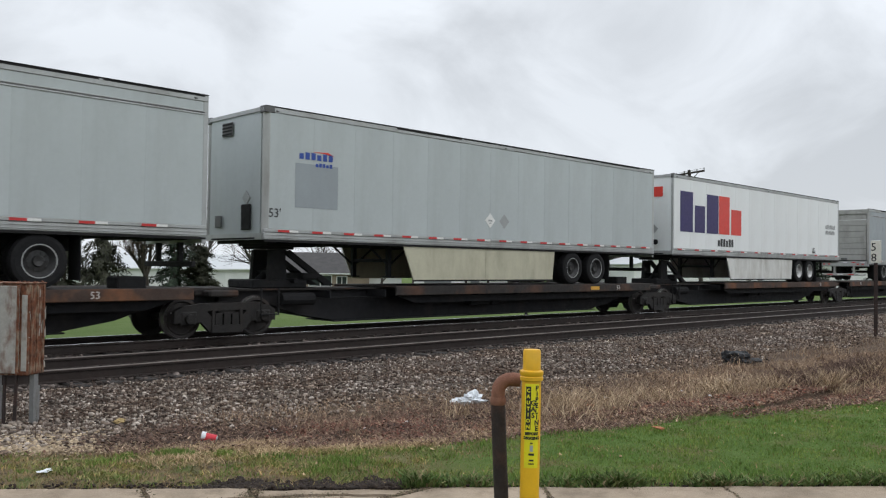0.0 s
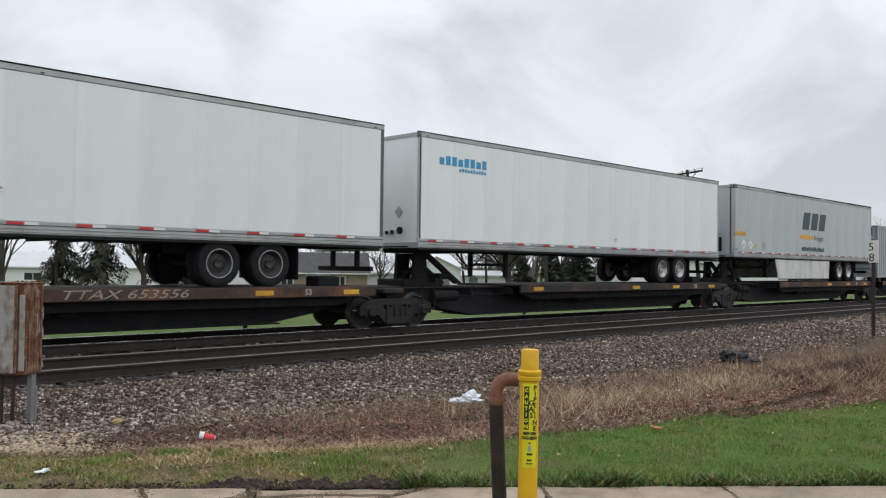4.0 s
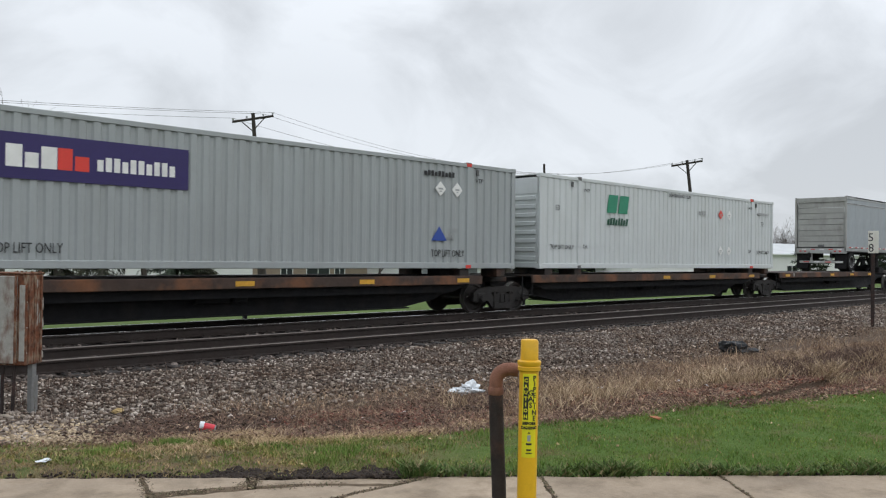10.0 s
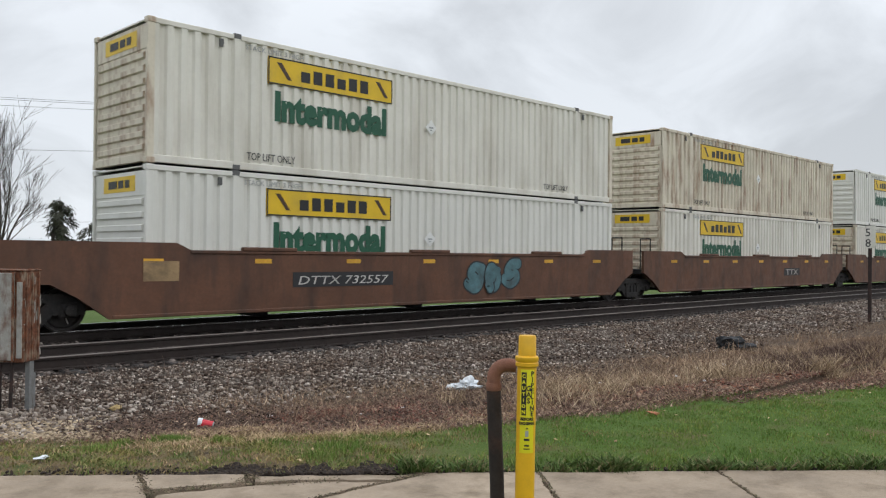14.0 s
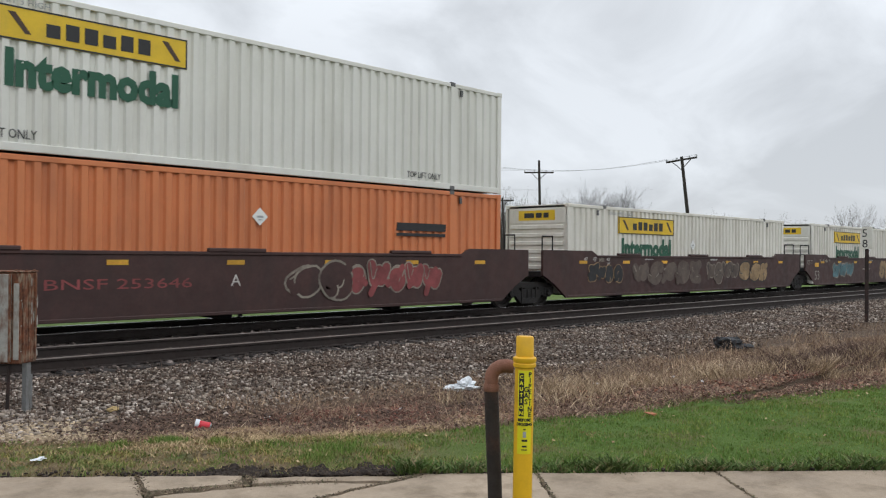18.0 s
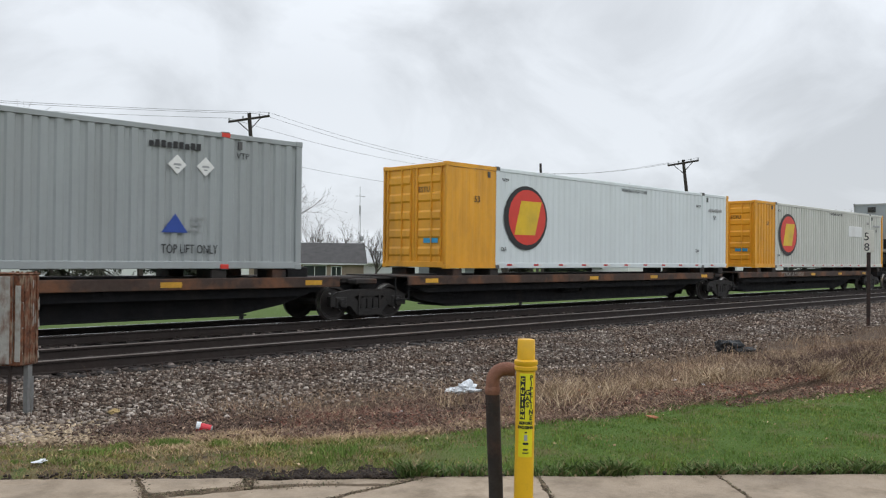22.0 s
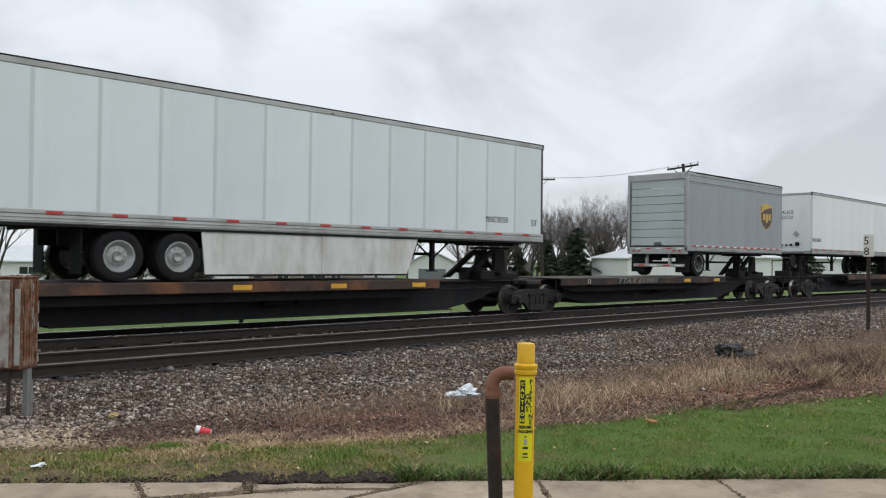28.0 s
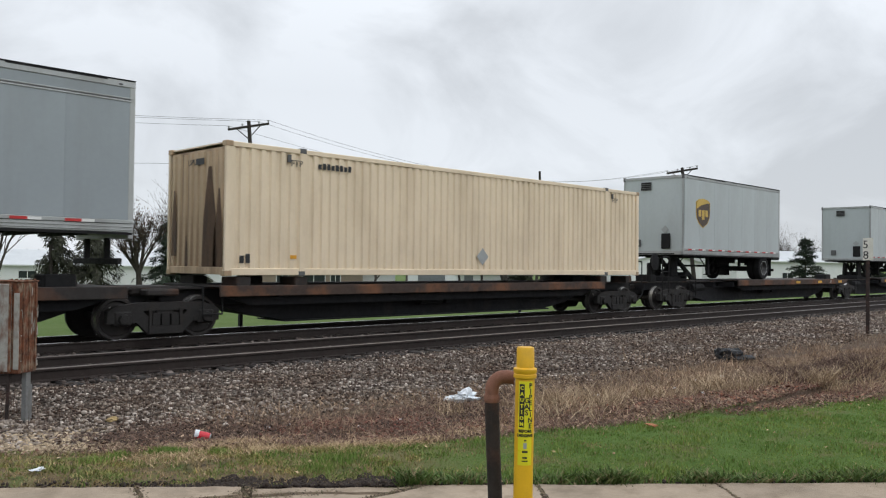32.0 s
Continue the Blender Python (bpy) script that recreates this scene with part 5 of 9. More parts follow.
def placard(t, x, z, r=0.2, m=None, y=FACE):
    m = m or tape_white
    p = part("placard", flat_shape([[(x, z - r), (x + r, z), (x, z + r), (x - r, z)]], y), m, t)
    part("placard_print", flat_shape([rect(x - r * 0.4, x + r * 0.4, z - r * 0.12, z + r * 0.1), rect(x - r * 0.2, x + r * 0.2, z - r * 0.42, z - r * 0.28)], y - 0.005), ink_grey, p)


def yellow_panel(t, x, z, w, h, text=True, big="Intermodal", fy=-HALF + 0.012, faded=False):
    """A yellow panel of black bars over a green word."""
    y = fy - 0.006
    p = part("name_panel", Geo().box(x, x + w, y - 0.004, y + 0.03, z, z + h), sign_yellow, t, "yellow name panel with black bars")
    part("panel_border", flat_shape([rect(x, x + w, z, z + 0.03), rect(x, x + w, z + h - 0.03, z + h), rect(x, x + 0.03, z, z + h), rect(x + w - 0.03, x + w, z, z + h)], y - 0.005), ink_black, p)
    bars(p, x + w * 0.24, z + h * 0.24, w * 0.57, h * 0.5, ink_black, 6, y - 0.006)
    for k in (0.05, 0.84):
        part("panel_scroll", flat_shape([[(x + w * (k + 0.01), z + h * 0.82), (x + w * (k + 0.09), z + h * 0.22), (x + w * (k + 0.12), z + h * 0.22), (x + w * (k + 0.045), z + h * 0.82)]], y - 0.006), shield_brown, p)
    if big:
        write(big, x + w * 0.05, z - 0.78, 0.62, ink_green, t, y - 0.002, bold=0.045, fit=w * 0.9, name="lettering")


def stack_marks(t, z0, H=2.896, end_panel=True, lift=True):
    top = z0 + H
    if end_panel:
        p = part("end_name_panel", Geo().box(0.022, 0.034, -0.75, 0.75, top - 0.52, top - 0.2), sign_yellow, t, "yellow end panel with black bars")
        part("end_lettering", Geo().box(0.014, 0.022, -0.5, -0.3, top - 0.44, top - 0.28).box(0.014, 0.022, -0.22, 0.02, top - 0.44, top - 0.28).box(0.014, 0.022, 0.1, 0.5, top - 0.44, top - 0.28), ink_black, p)
    if lift:
        write("TOP LIFT ONLY", 2.25, z0 + 0.24, 0.17, ink_black, t, FACE + 0.004, fit=1.25)
        write("TOP LIFT ONLY", 12.5, z0 + 0.24, 0.16, ink_black, t, FACE + 0.004, fit=1.2)
    write("STACK LIMIT 3 HIGH", 2.2, top - 0.28, 0.11, ink_grey, t, FACE + 0.004, fit=1.5)


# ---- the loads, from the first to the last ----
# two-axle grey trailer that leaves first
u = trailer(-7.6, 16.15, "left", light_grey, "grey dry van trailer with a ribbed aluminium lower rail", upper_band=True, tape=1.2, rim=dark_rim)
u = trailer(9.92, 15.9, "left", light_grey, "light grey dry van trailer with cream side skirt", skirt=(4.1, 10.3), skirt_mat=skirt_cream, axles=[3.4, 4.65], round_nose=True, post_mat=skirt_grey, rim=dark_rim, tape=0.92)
bars(u, 0.9, 3.98, 0.98, 0.16, ink_blue, 6)
part("red_swoosh", flat_shape([[(1.2, 4.16), (1.7, 4.19), (1.9, 4.10), (1.6, 4.155)]], FACE), ink_red, u)
bars(u, 1.35, 3.83, 0.5, 0.09, ink_blue, 5)
write("53'", 0.12, 2.62, 0.2, ink_black, u, FACE)
part("repair_patch", Geo().box(0.8, 2.0, -HALF - 0.004, -HALF, 2.87, 3.88), grey_paint, u, "faded grey repair patch")
placard(u, 7.33, 2.88, 0.21); placard(u, 7.93, 2.88, 0.21, ink_grey)

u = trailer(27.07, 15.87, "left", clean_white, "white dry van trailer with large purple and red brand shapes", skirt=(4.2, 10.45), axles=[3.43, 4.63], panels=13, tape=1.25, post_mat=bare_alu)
block_mark(u, 0.55, 2.98, 4.85, 1.5)
bars(u, 3.42, 2.5, 1.36, 0.3, ink_black, 6)
bars(u, 14.2, 3.62, 1.2, 0.2, ink_grey, 8); bars(u, 14.2, 3.36, 1.15, 0.18, ink_grey, 10)
write("LIFT", 12.65, 2.55, 0.12, ink_black, u, FACE); write("HERE", 12.62, 2.41, 0.12, ink_black, u, FACE)
part("end_brand", Geo().box(-0.004, 0.01, -0.9, -0.1, 4.25, 4.62), ink_red, u)
part("end_brand", Geo().box(-0.004, 0.01, -0.08, 0.6, 4.25, 4.62), ink_purple, u)

u = trailer(47.15, 13.6, "right", grey_paint, "grey trailer with a shield mark and a slatted roll-up door", upper_band=True, doors="roll", door_mat=dark_door, axles=[2.47, 3.68], zt=4.93, zb=1.98, tape=1.3, post_mat=dark_door, rim=dark_rim)
shield(u, 11.39, 3.03, 1.14, 1.24)
bars(u, 0.55, 2.42, 0.4, 0.1, ink_grey, 3)

u = trailer(63.95, 16.2, "left", clean_white, "white dry van trailer with a dark nose post and black numbers", axles=[3.2, 4.46], post_mat=dark_rail, nose_mat=white_paint, tape=1.2, zb=2.05, rim=dark_rim)
write("53'", 0.14, 2.88, 0.22, ink_black, u, FACE)
write("MECZ 260272", 0.3, 2.44, 0.15, ink_black, u, FACE, fit=1.25)
write_end("MECZ 260272", 0.75, 4.0, 0.14, ink_black, u, 0.012, fit=0.9)
write_end("53'", -0.9, 3.15, 0.2, ink_black, u, 0.012)
placard(u, 7.4, 2.85, 0.2)

u = trailer(81.32, 16.16, "left", clean_white, "white dry van trailer with a small light blue mark", axles=[2.9, 4.1], tape=1.2, zb=2.05)
bars(u, 0.75, 4.28, 1.9, 0.24, ink_sky, 8); bars(u, 1.5, 4.14, 1.1, 0.09, ink_sky, 10)
placard(u, 9.0, 2.55, 0.15)

u = trailer(98.78, 15.87, "left", light_grey, "light grey freight trailer with dark slanted shapes and amber bar", skirt=(3.9, 10.1), axles=[3.2, 4.45], round_nose=True, post_mat=bare_alu, tape=0.95)
for a, w in ((6.75, 0.75), (7.72, 0.72), (8.64, 0.72)):
    part("brand_block", flat_shape([rect(a, a + w, 3.5, 4.3, 0.28)], FACE), ink_teal, u)
part("amber_bar", flat_shape([[(6.42, 3.08), (8.0, 3.05), (8.05, 3.22), (6.58, 3.24)]], FACE), amber, u)
write("Freight", 8.14, 3.02, 0.24, ink_teal, u, FACE, fit=1.13)
bars(u, 6.7, 2.5, 2.65, 0.2, ink_teal, 14)
bars(u, 0.05, 3.0, 1.05, 0.18, amber, 9)
for a in (0.86, 1.47):
    placard(u, a, 2.64, 0.22)
placard(u, 2.77, 2.64, 0.18, ink_grey)
part("lift_mark", flat_shape([rect(1.9, 2.05, 2.52, 2.68)], FACE), sign_yellow, u); part("blue_label", flat_shape([rect(0.03, 0.36, 2.38, 2.46)], FACE), ink_sky, u)
part("end_brand", Geo().box(-0.004, 0.01, -0.5, 0.45, 3.9, 4.25), ink_teal, u); part("end_brand", Geo().box(-0.004, 0.01, -0.1, 0.5, 3.78, 3.88), amber, u)


def modal_box(s, seed):
    """Grey container with a purple panel of brand shapes."""
    u = container(s, box_grey, "grey corrugated container with a purple brand panel", post=1.95, depth=0.036)
    p = part("brand_panel", Geo().box(2.2, 5.9, FACE, FACE + 0.05, 2.86, 3.68), ink_purple, u, "purple panel with white and red shapes")
    block_mark(p, 2.45, 3.07, 1.45, 0.40, FACE - 0.002, tape_white, ink_red)
    bars(p, 4.05, 3.10, 1.6, 0.27, tape_white, 10, FACE - 0.002)
    q = part("end_brand_panel", Geo().box(0.018, 0.028, -1.0, 1.05, 3.58, 3.98), ink_purple, u)
    part("end_brand", Geo().box(0.010, 0.018, 0.35, 0.9, 3.68, 3.86).box(0.010, 0.018, -0.75, -0.05, 3.7, 3.82), tape_white, q)
    part("end_brand", Geo().box(0.010, 0.018, 0.05, 0.33, 3.68, 3.86), ink_red, q)
    write("TOP LIFT ONLY", 2.2, 1.55, 0.19, ink_black, u, FACE, fit=1.25)
    write("TOP LIFT ONLY", 12.78, 1.58, 0.19, ink_black, u, FACE, fit=1.25)
    bars(u, 12.5, 3.7, 1.15, 0.14, ink_black, 9)
    write("VTP", 1.45, 3.62, 0.13, ink_black, u, FACE); write("VTP", 14.45, 3.62, 0.13, ink_black, u, FACE)
    for a in (13.1, 13.73):
        placard(u, a, 3.38, 0.2)
    part("blue_triangle", flat_shape([[(12.78, 2.0), (13.35, 2.0), (13.07, 2.38)]], FACE), ink_blue, u)
    for k, w in enumerate(("ROAD", "RAIL", "MARINE")):
        write(w, 13.42 if k < 2 else 13.2, 2.26 - k * 0.12, 0.09, ink_grey, u, FACE)
    for a in (1.95, 14.2):
        for z in (1.31, 4.09):
            part("red_corner", Geo().box(a - 0.1, a + 0.1, -HALF - 0.012, -HALF + 0.02, z - 0.05, z + 0.05, 0.008), ink_red, u)
    return u


modal_box(115.68, 1)

u = trailer(134.04, 16.05, "right", cool_white, "white plate trailer with riveted seams and stained steel doors", skirt=(5.2, 11.35), axles=[2.95, 4.2], door_mat=steel_door, post_mat=dark_rail, rivets=True, tape=1.24, double=False, rail_mat=skirt_grey)
part("logo_frame", flat_shape([rect(13.88, 15.5, 3.88, 3.91), rect(13.88, 15.5, 4.53, 4.56), rect(13.88, 13.91, 3.88, 4.56), rect(15.47, 15.5, 3.88, 4.56)], FACE), ink_teal, u)
bars(u, 14.05, 4.08, 1.3, 0.22, ink_leaf, 7); bars(u, 14.3, 3.97, 1.0, 0.06, ink_grey, 8)
write("53'", 15.5, 2.55, 0.18, ink_black, u, FACE); part("label", flat_shape([rect(15.15, 15.38, 2.3, 2.42)], FACE), ink_red, u)
write_end("PCAZ 097155", -0.05, 4.45, 0.16, ink_white, u, -0.012, fit=1.0)

u = trailer(153.51, 15.95, "left", grey_paint, "grey van trailer with a brown shield mark and white skirt", upper_band=True, skirt=(3.8, 10.05), axles=[3.25, 4.5], tape=0.95, rim=dark_rim, skirt_mat=skirt_grey)
shield(u, 0.72, 3.02, 1.08, 1.2)
write("53'", 0.15, 2.6, 0.14, ink_black, u, FACE)

modal_box(171.32, 2)

u = container(188.61, pale_cool, "pale grey corrugated container with dark green brand shapes", post=2.0, depth=0.03)
for a in (3.48, 4.14):
    part("brand_block", flat_shape([rect(a, a + 0.55, 3.1, 3.7, 0.2)], FACE), ink_leaf, u)
bars(u, 3.5, 2.7, 1.25, 0.24, ink_green, 8, slant=0.2)
write("WARNING HIGH CUBE", 7.4, 3.86, 0.13, ink_black, u, FACE, fit=1.6)
write("53", 14.96, 3.05, 0.17, ink_black, u, FACE); write("53", 0.75, 3.05, 0.17, ink_black, u, FACE)
write("TOP LIFT ONLY", 0.5, 1.86, 0.14, ink_black, u, FACE, fit=1.2); write("TOP LIFT ONLY", 14.55, 1.86, 0.14, ink_black, u, FACE, fit=1.15)
write("WTP", 13.75, 3.7, 0.11, ink_black, u, FACE); write("DA", 13.8, 1.9, 0.12, ink_black, u, FACE); write("WTP", 2.2, 3.7, 0.11, ink_black, u, FACE); write("DA", 2.2, 1.9, 0.12, ink_black, u, FACE)
placard(u, 11.35, 3.38, 0.19, ink_red); placard(u, 12.05, 3.38, 0.19); placard(u, 11.35, 1.95, 0.19); placard(u, 12.05, 1.95, 0.19)
bars(u, 9.6, 3.3, 0.6, 0.16, ink_grey, 3)
bars(u, 14.6, 3.5, 1.1, 0.11, ink_grey, 8)
for z in (1.31, 4.09):
    part("red_corner", Geo().box(13.95, 14.2, -HALF - 0.012, -HALF + 0.02, z - 0.05, z + 0.05, 0.008), ink_red, u)

u = trailer(213.35, 8.25, "right", grey_paint, "short grey pup trailer with a shield mark and slatted roll-up door", upper_band=True, doors="roll", door_mat=dark_door, axles=[0.9], zb=2.12, zt=4.92, panels=7, tape=0.85, post_mat=dark_door, rim=dark_rim)
shield(u, 6.13, 3.06, 1.1, 1.18)
alu_wall = mat("aluminium_wall", (0.335, 0.355, 0.36), 0.42, 0.3, var=0.07, scale=0.8, dirt=(0.2, 0.195, 0.18), dirt_amt=0.4, streak=4, per_object=0.03)
u = trailer(230.54, 8.38, "right", alu_wall, "short bare aluminium pup trailer with a dark green band", doors="swing", axles=[0.95], skirt=(3.2, 6.85), panels=7, tape=0.9, skirt_mat=skirt_white, zb=2.0)
part("green_band", flat_shape([[(4.0, 4.02), (8.3, 4.02), (8.3, 4.42), (4.25, 4.42)]], FACE), ink_teal, u)
for k in range(3):
    part("brand_block", flat_shape([rect(4.3 + k * 0.36, 4.58 + k * 0.36, 4.07, 4.37, 0.3)], FACE - 0.005), sign_yellow, u)
for y0 in (-1.12, 0.06):
    g = part("green_door_band", Geo().box(-0.014, 0.0, y0, y0 + 1.06, 4.0, 4.42), ink_teal, u)
    for k in range(3):
        part("brand_block", Geo().box(-0.022, -0.014, y0 + 0.2 + k * 0.25, y0 + 0.4 + k * 0.25, 4.07, 4.35), sign_yellow, g)
write_end("Moving?", 0.93, 3.4, 0.16, ink_black, u, -0.016, fit=0.7)
p = part("door_label", Geo().box(-0.012, 0.0, 0.14, 1.0, 2.78, 3.62), tape_white, u, "white sticker with black lettering")
part("label_bars", Geo().box(-0.018, -0.012, 0.2, 0.94, 3.16, 3.30).box(-0.018, -0.012, 0.25, 0.9, 3.02, 3.07).box(-0.018, -0.012, 0.2, 0.94, 2.90, 2.98).box(-0.018, -0.012, 0.35, 0.8, 2.82, 2.87), ink_black, p)
part("label_bars", Geo().box(-0.020, -0.018, 0.28, 0.86, 3.19, 3.27), gold, p)
part("door_number", Geo().box(-0.014, 0.0, -0.86, -0.34, 2.84, 2.98), amber, u)
for y0 in (-0.6, 0.55):
    part("door_placard", Geo().add([(xx, y0 + a, 2.42 + c) for xx in (-0.012, 0.0) for a, c in ((0, -0.2), (0.2, 0), (0, 0.2), (-0.2, 0))], [(0, 1, 2, 3), (7, 6, 5, 4), (0, 4, 5, 1), (1, 5, 6, 2), (2, 6, 7, 3), (3, 7, 4, 0)]), tape_white if y0 < 0 else ink_grey, u)
for a in (4.1, 4.85, 5.55, 6.2):
    placard(u, a * 0.92 - 0.1, 2.6, 0.19, tape_white if a < 5 else ink_grey)

# stacked white containers with yellow panels, on brown well cars
for s, m_up, m_low, faded in ((244.35, bone_paint, pale_jb, False), (263.74, bone_rusty, bone_paint, True), (283.09, pale_jb, bone_paint, False)):
    for z0, m in ((3.30, m_up), (0.38, m_low)):
        u = container(s, m, "off-white corrugated container with a yellow panel and green lettering" + (", rust-streaked" if m is bone_rusty else ""), z0=z0, end_mat=None if m is pale_jb else bone_rusty)
        yellow_panel(u, 2.77, z0 + 1.98, 3.62, 0.6)
        stack_marks(u, z0)
        placard(u, 7.75, z0 + 1.55, 0.2)
u = container(306.66, pale_jb, "off-white corrugated container stacked on an orange one", z0=3.30)
yellow_panel(u, 2.77, 5.28, 3.62, 0.6); stack_marks(u, 3.30)
u = container(306.66, orange_box, "orange corrugated container under a white one", z0=0.38)
part("brand_bars", flat_shape([rect(12.15, 13.9, 2.16, 2.36, 0.15), rect(12.15, 13.9, 2.02, 2.1)], FACE), ink_black, u)
part("end_brand", Geo().box(0.01, 0.02, -0.9, 0.9, 2.85, 3.05), ink_black, u); placard(u, 8.15, 2.35, 0.2)
for s in (326.04, 345.51):
    u = container(s, bone_paint, "off-white corrugated container with a yellow panel, alone in a well car", z0=0.32)
    yellow_panel(u, 2.85, 2.32, 3.62, 0.58); stack_marks(u, 0.32, lift=False); placard(u, 7.9, 2.0, 0.2)

modal_box(366.72, 3)


def round_mark(t):
    """A black and red disc with a slanted yellow block."""
    p = part("round_mark", flat_shape([oval(3.34, 2.74, 1.0, 0.95)], FACE), ink_black, t, "black-rimmed red disc with a yellow block")
    part("disc", flat_shape([oval(3.40, 2.76, 0.86, 0.82)], FACE - 0.005), ink_red, p)
    part("block", flat_shape([rect(2.8, 3.75, 2.24, 3.24, 0.3)], FACE - 0.010), sign_yellow, p)


for s, m in ((387.54, cool_white), (406.15, dull_white)):
    u = container(s, m, "white container with a yellow door section and round red mark", section_mat=yellow_box, end_mat=yellow_box, doors=True, cap=yellow_box, post=2.08, depth=0.012 if m is cool_white else 0.045, rail_mat=m)
    part("yellow_top_rail", Geo().box(0.1, 2.0, -HALF - 0.004, -HALF + 0.02, 4.03, 4.14).box(0.1, 2.0, -HALF - 0.004, -HALF + 0.02, 1.262, 1.43), yellow_box, u)
    round_mark(u)
    reflectors(u, 16.15, 1.33, -HALF - 0.006, 1.22, first=2.5, dash=0.22)
    write("53", 1.1, 3.1, 0.18, ink_black, u, FACE); write("53", 14.9, 3.15, 0.17, ink_black, u, FACE)
    write("WARNING HIGH CUBE", 8.4, 3.85, 0.12, ink_black, u, FACE, fit=1.6)
    write("WTP", 13.5, 3.55, 0.12, ink_black, u, FACE); write("DA", 13.5, 1.85, 0.13, ink_black, u, FACE); write("WTP", 2.25, 3.75, 0.1, ink_black, u, FACE); write("DA", 2.25, 1.75, 0.12, ink_black, u, FACE)
    bars(u, 14.5, 3.45, 1.1, 0.12, ink_grey, 8)
    part("door_label", Geo().box(0.02, 0.035, -0.95, -0.4, 1.95, 2.08), ink_sky, u)
    write_end("ESTU", -0.2, 3.35, 0.15, ink_black, u, 0.008)
    if m is dull_white:
        part("riveted_patch", Geo().box(10.9, 12.8, -HALF - 0.004, -HALF + 0.03, 2.85, 3.4, 0.005), white_paint, u)

u = trailer(425.35, 15.95, "left", grey_paint, "grey van trailer with a brown shield mark and cream skirt", upper_band=True, skirt=(3.8, 10.0), skirt_mat=skirt_cream, axles=[3.25, 4.5], tape=0.95, rim=dark_rim)
shield(u, 0.79, 3.02, 1.14, 1.2)
write("53", 0.15, 2.6, 0.14, ink_black, u, FACE)
u = trailer(443.47, 15.9, "right", cool_white, "white plate trailer with riveted seams and dirty steel doors", skirt=(4.2, 11.2), axles=[2.54, 3.76], door_mat=steel_door, post_mat=dark_rail, rivets=True, tape=1.24, double=True, rail_mat=skirt_white)
write("MLNZ 801808", 14.4, 2.6, 0.13, ink_black, u, FACE, fit=0.9); write_end("MLNZ 801808", -0.1, 3.4, 0.15, ink_black, u, -0.012, fit=0.95)
placard(u, 14.9, 2.85, 0.1, ink_grey)
u = trailer(460.5, 16.15, "right", clean_white, "white plate trailer with a small green mark", axles=[3.91, 5.16], tape=1.24, double=False, door_mat=white_paint)
bars(u, 1.1, 3.85, 2.9, 0.42, ink_leaf, 7); bars(u, 1.7, 3.55, 2.3, 0.12, ink_green, 12)
part("green_swoosh", flat_shape([[(1.9, 4.36), (3.6, 4.42), (3.6, 4.46), (2.2, 4.44)]], FACE), ink_leaf, u)
write("PTLZ 202926", 14.6, 2.5, 0.12, ink_black, u, FACE, fit=1.0)
u = trailer(478.08, 15.97, "right", cool_white, "white riveted plate trailer with stained grey doors and skirt", skirt=(5.15, 11.3), axles=[2.96, 4.2], door_mat=steel_door, post_mat=dark_rail, rivets=True, tape=1.22, double=False, rail_mat=skirt_grey, zb=2.16, zt=5.08)
write("MLNZ 801531", 13.4, 2.68, 0.17, ink_black, u, FACE, fit=0.95); write("53'", 15.4, 2.64, 0.18, ink_black, u, FACE); write_end("MLNZ", -0.2, 3.0, 0.15, ink_black, u, -0.012); write_end("801531", -0.2, 2.78, 0.15, ink_black, u, -0.012)
u = trailer(502.75, 8.47, "right", grey_paint, "short grey pup trailer with a shield mark and slatted roll-up door", upper_band=True, doors="roll", door_mat=light_grey, axles=[0.98], panels=7, tape=0.62, zb=2.05, rim=dark_rim)
shield(u, 6.3, 3.05, 1.15, 1.19)
u = trailer(514.61, 16.1, "left", clean_white, "plain white dry van trailer with black numbers", axles=[3.35, 4.6], tape=0.95, double=False, nose_mat=clean_white, post_mat=white_paint)
write("MLNZ 802130", 0.1, 2.7, 0.17, ink_black, u, FACE, fit=1.0)
write_end("MLNZ", 0.2, 4.05, 0.17, ink_black, u, 0.012); write_end("802130", 0.3, 3.8, 0.17, ink_black, u, 0.012)
u = trailer(531.98, 15.9, "left", grey_paint, "grey van trailer with a shield mark and pale nose post", upper_band=True, skirt=(4.2, 10.3), skirt_mat=skirt_cream, axles=[3.2, 4.45], tape=0.95, round_nose=True, post_mat=skirt_grey, rim=dark_rim)
shield(u, 0.84, 3.02, 1.1, 1.2)
write("53'", 0.28, 2.62, 0.16, ink_black, u, FACE)

u = container(549.88, cream_paint, "cream corrugated container with burnt rusty streaks on its end", rows=0, post=1.98, pitch=0.245, depth=0.042, end_mat=burnt_cream, section_mat=cream_paint, cap=cream_paint, z0=1.27)
for y, z, w, q in ((-0.62, 1.45, 0.62, 2.2), (-1.02, 1.45, 0.30, 1.7), (0.98, 1.7, 0.24, 1.5), (-0.85, 1.45, 0.14, 0.9), (0.4, 1.45, 0.12, 0.7)):
    part("burn_streak", Geo().add([(0, y - w * 0.5, z), (0, y + w * 0.5, z), (0, y + w * 0.42, z + q * 0.5), (0, y + w * 0.12, z + q), (0, y - w * 0.10, z + q), (0, y - w * 0.40, z + q * 0.55)], [(0, 5, 4, 3, 2, 1)]), burn_stain, u, "dark burnt streak", at=pose(0.009, 0, 0))
write_end("UPU", 0.35, 3.72, 0.14, ink_black, u, 0.008); part("end_lettering", Geo().box(0.006, 0.012, -0.35, 0.0, 3.72, 3.86), ink_black, u)
placard(u, 8.08, 1.8, 0.24, ink_grey)
bars(u, 0.35, 1.55, 0.3, 0.2, ink_black, 2); part("amber_label", flat_shape([rect(1.65, 1.82, 1.66, 1.74)], FACE), amber, u)
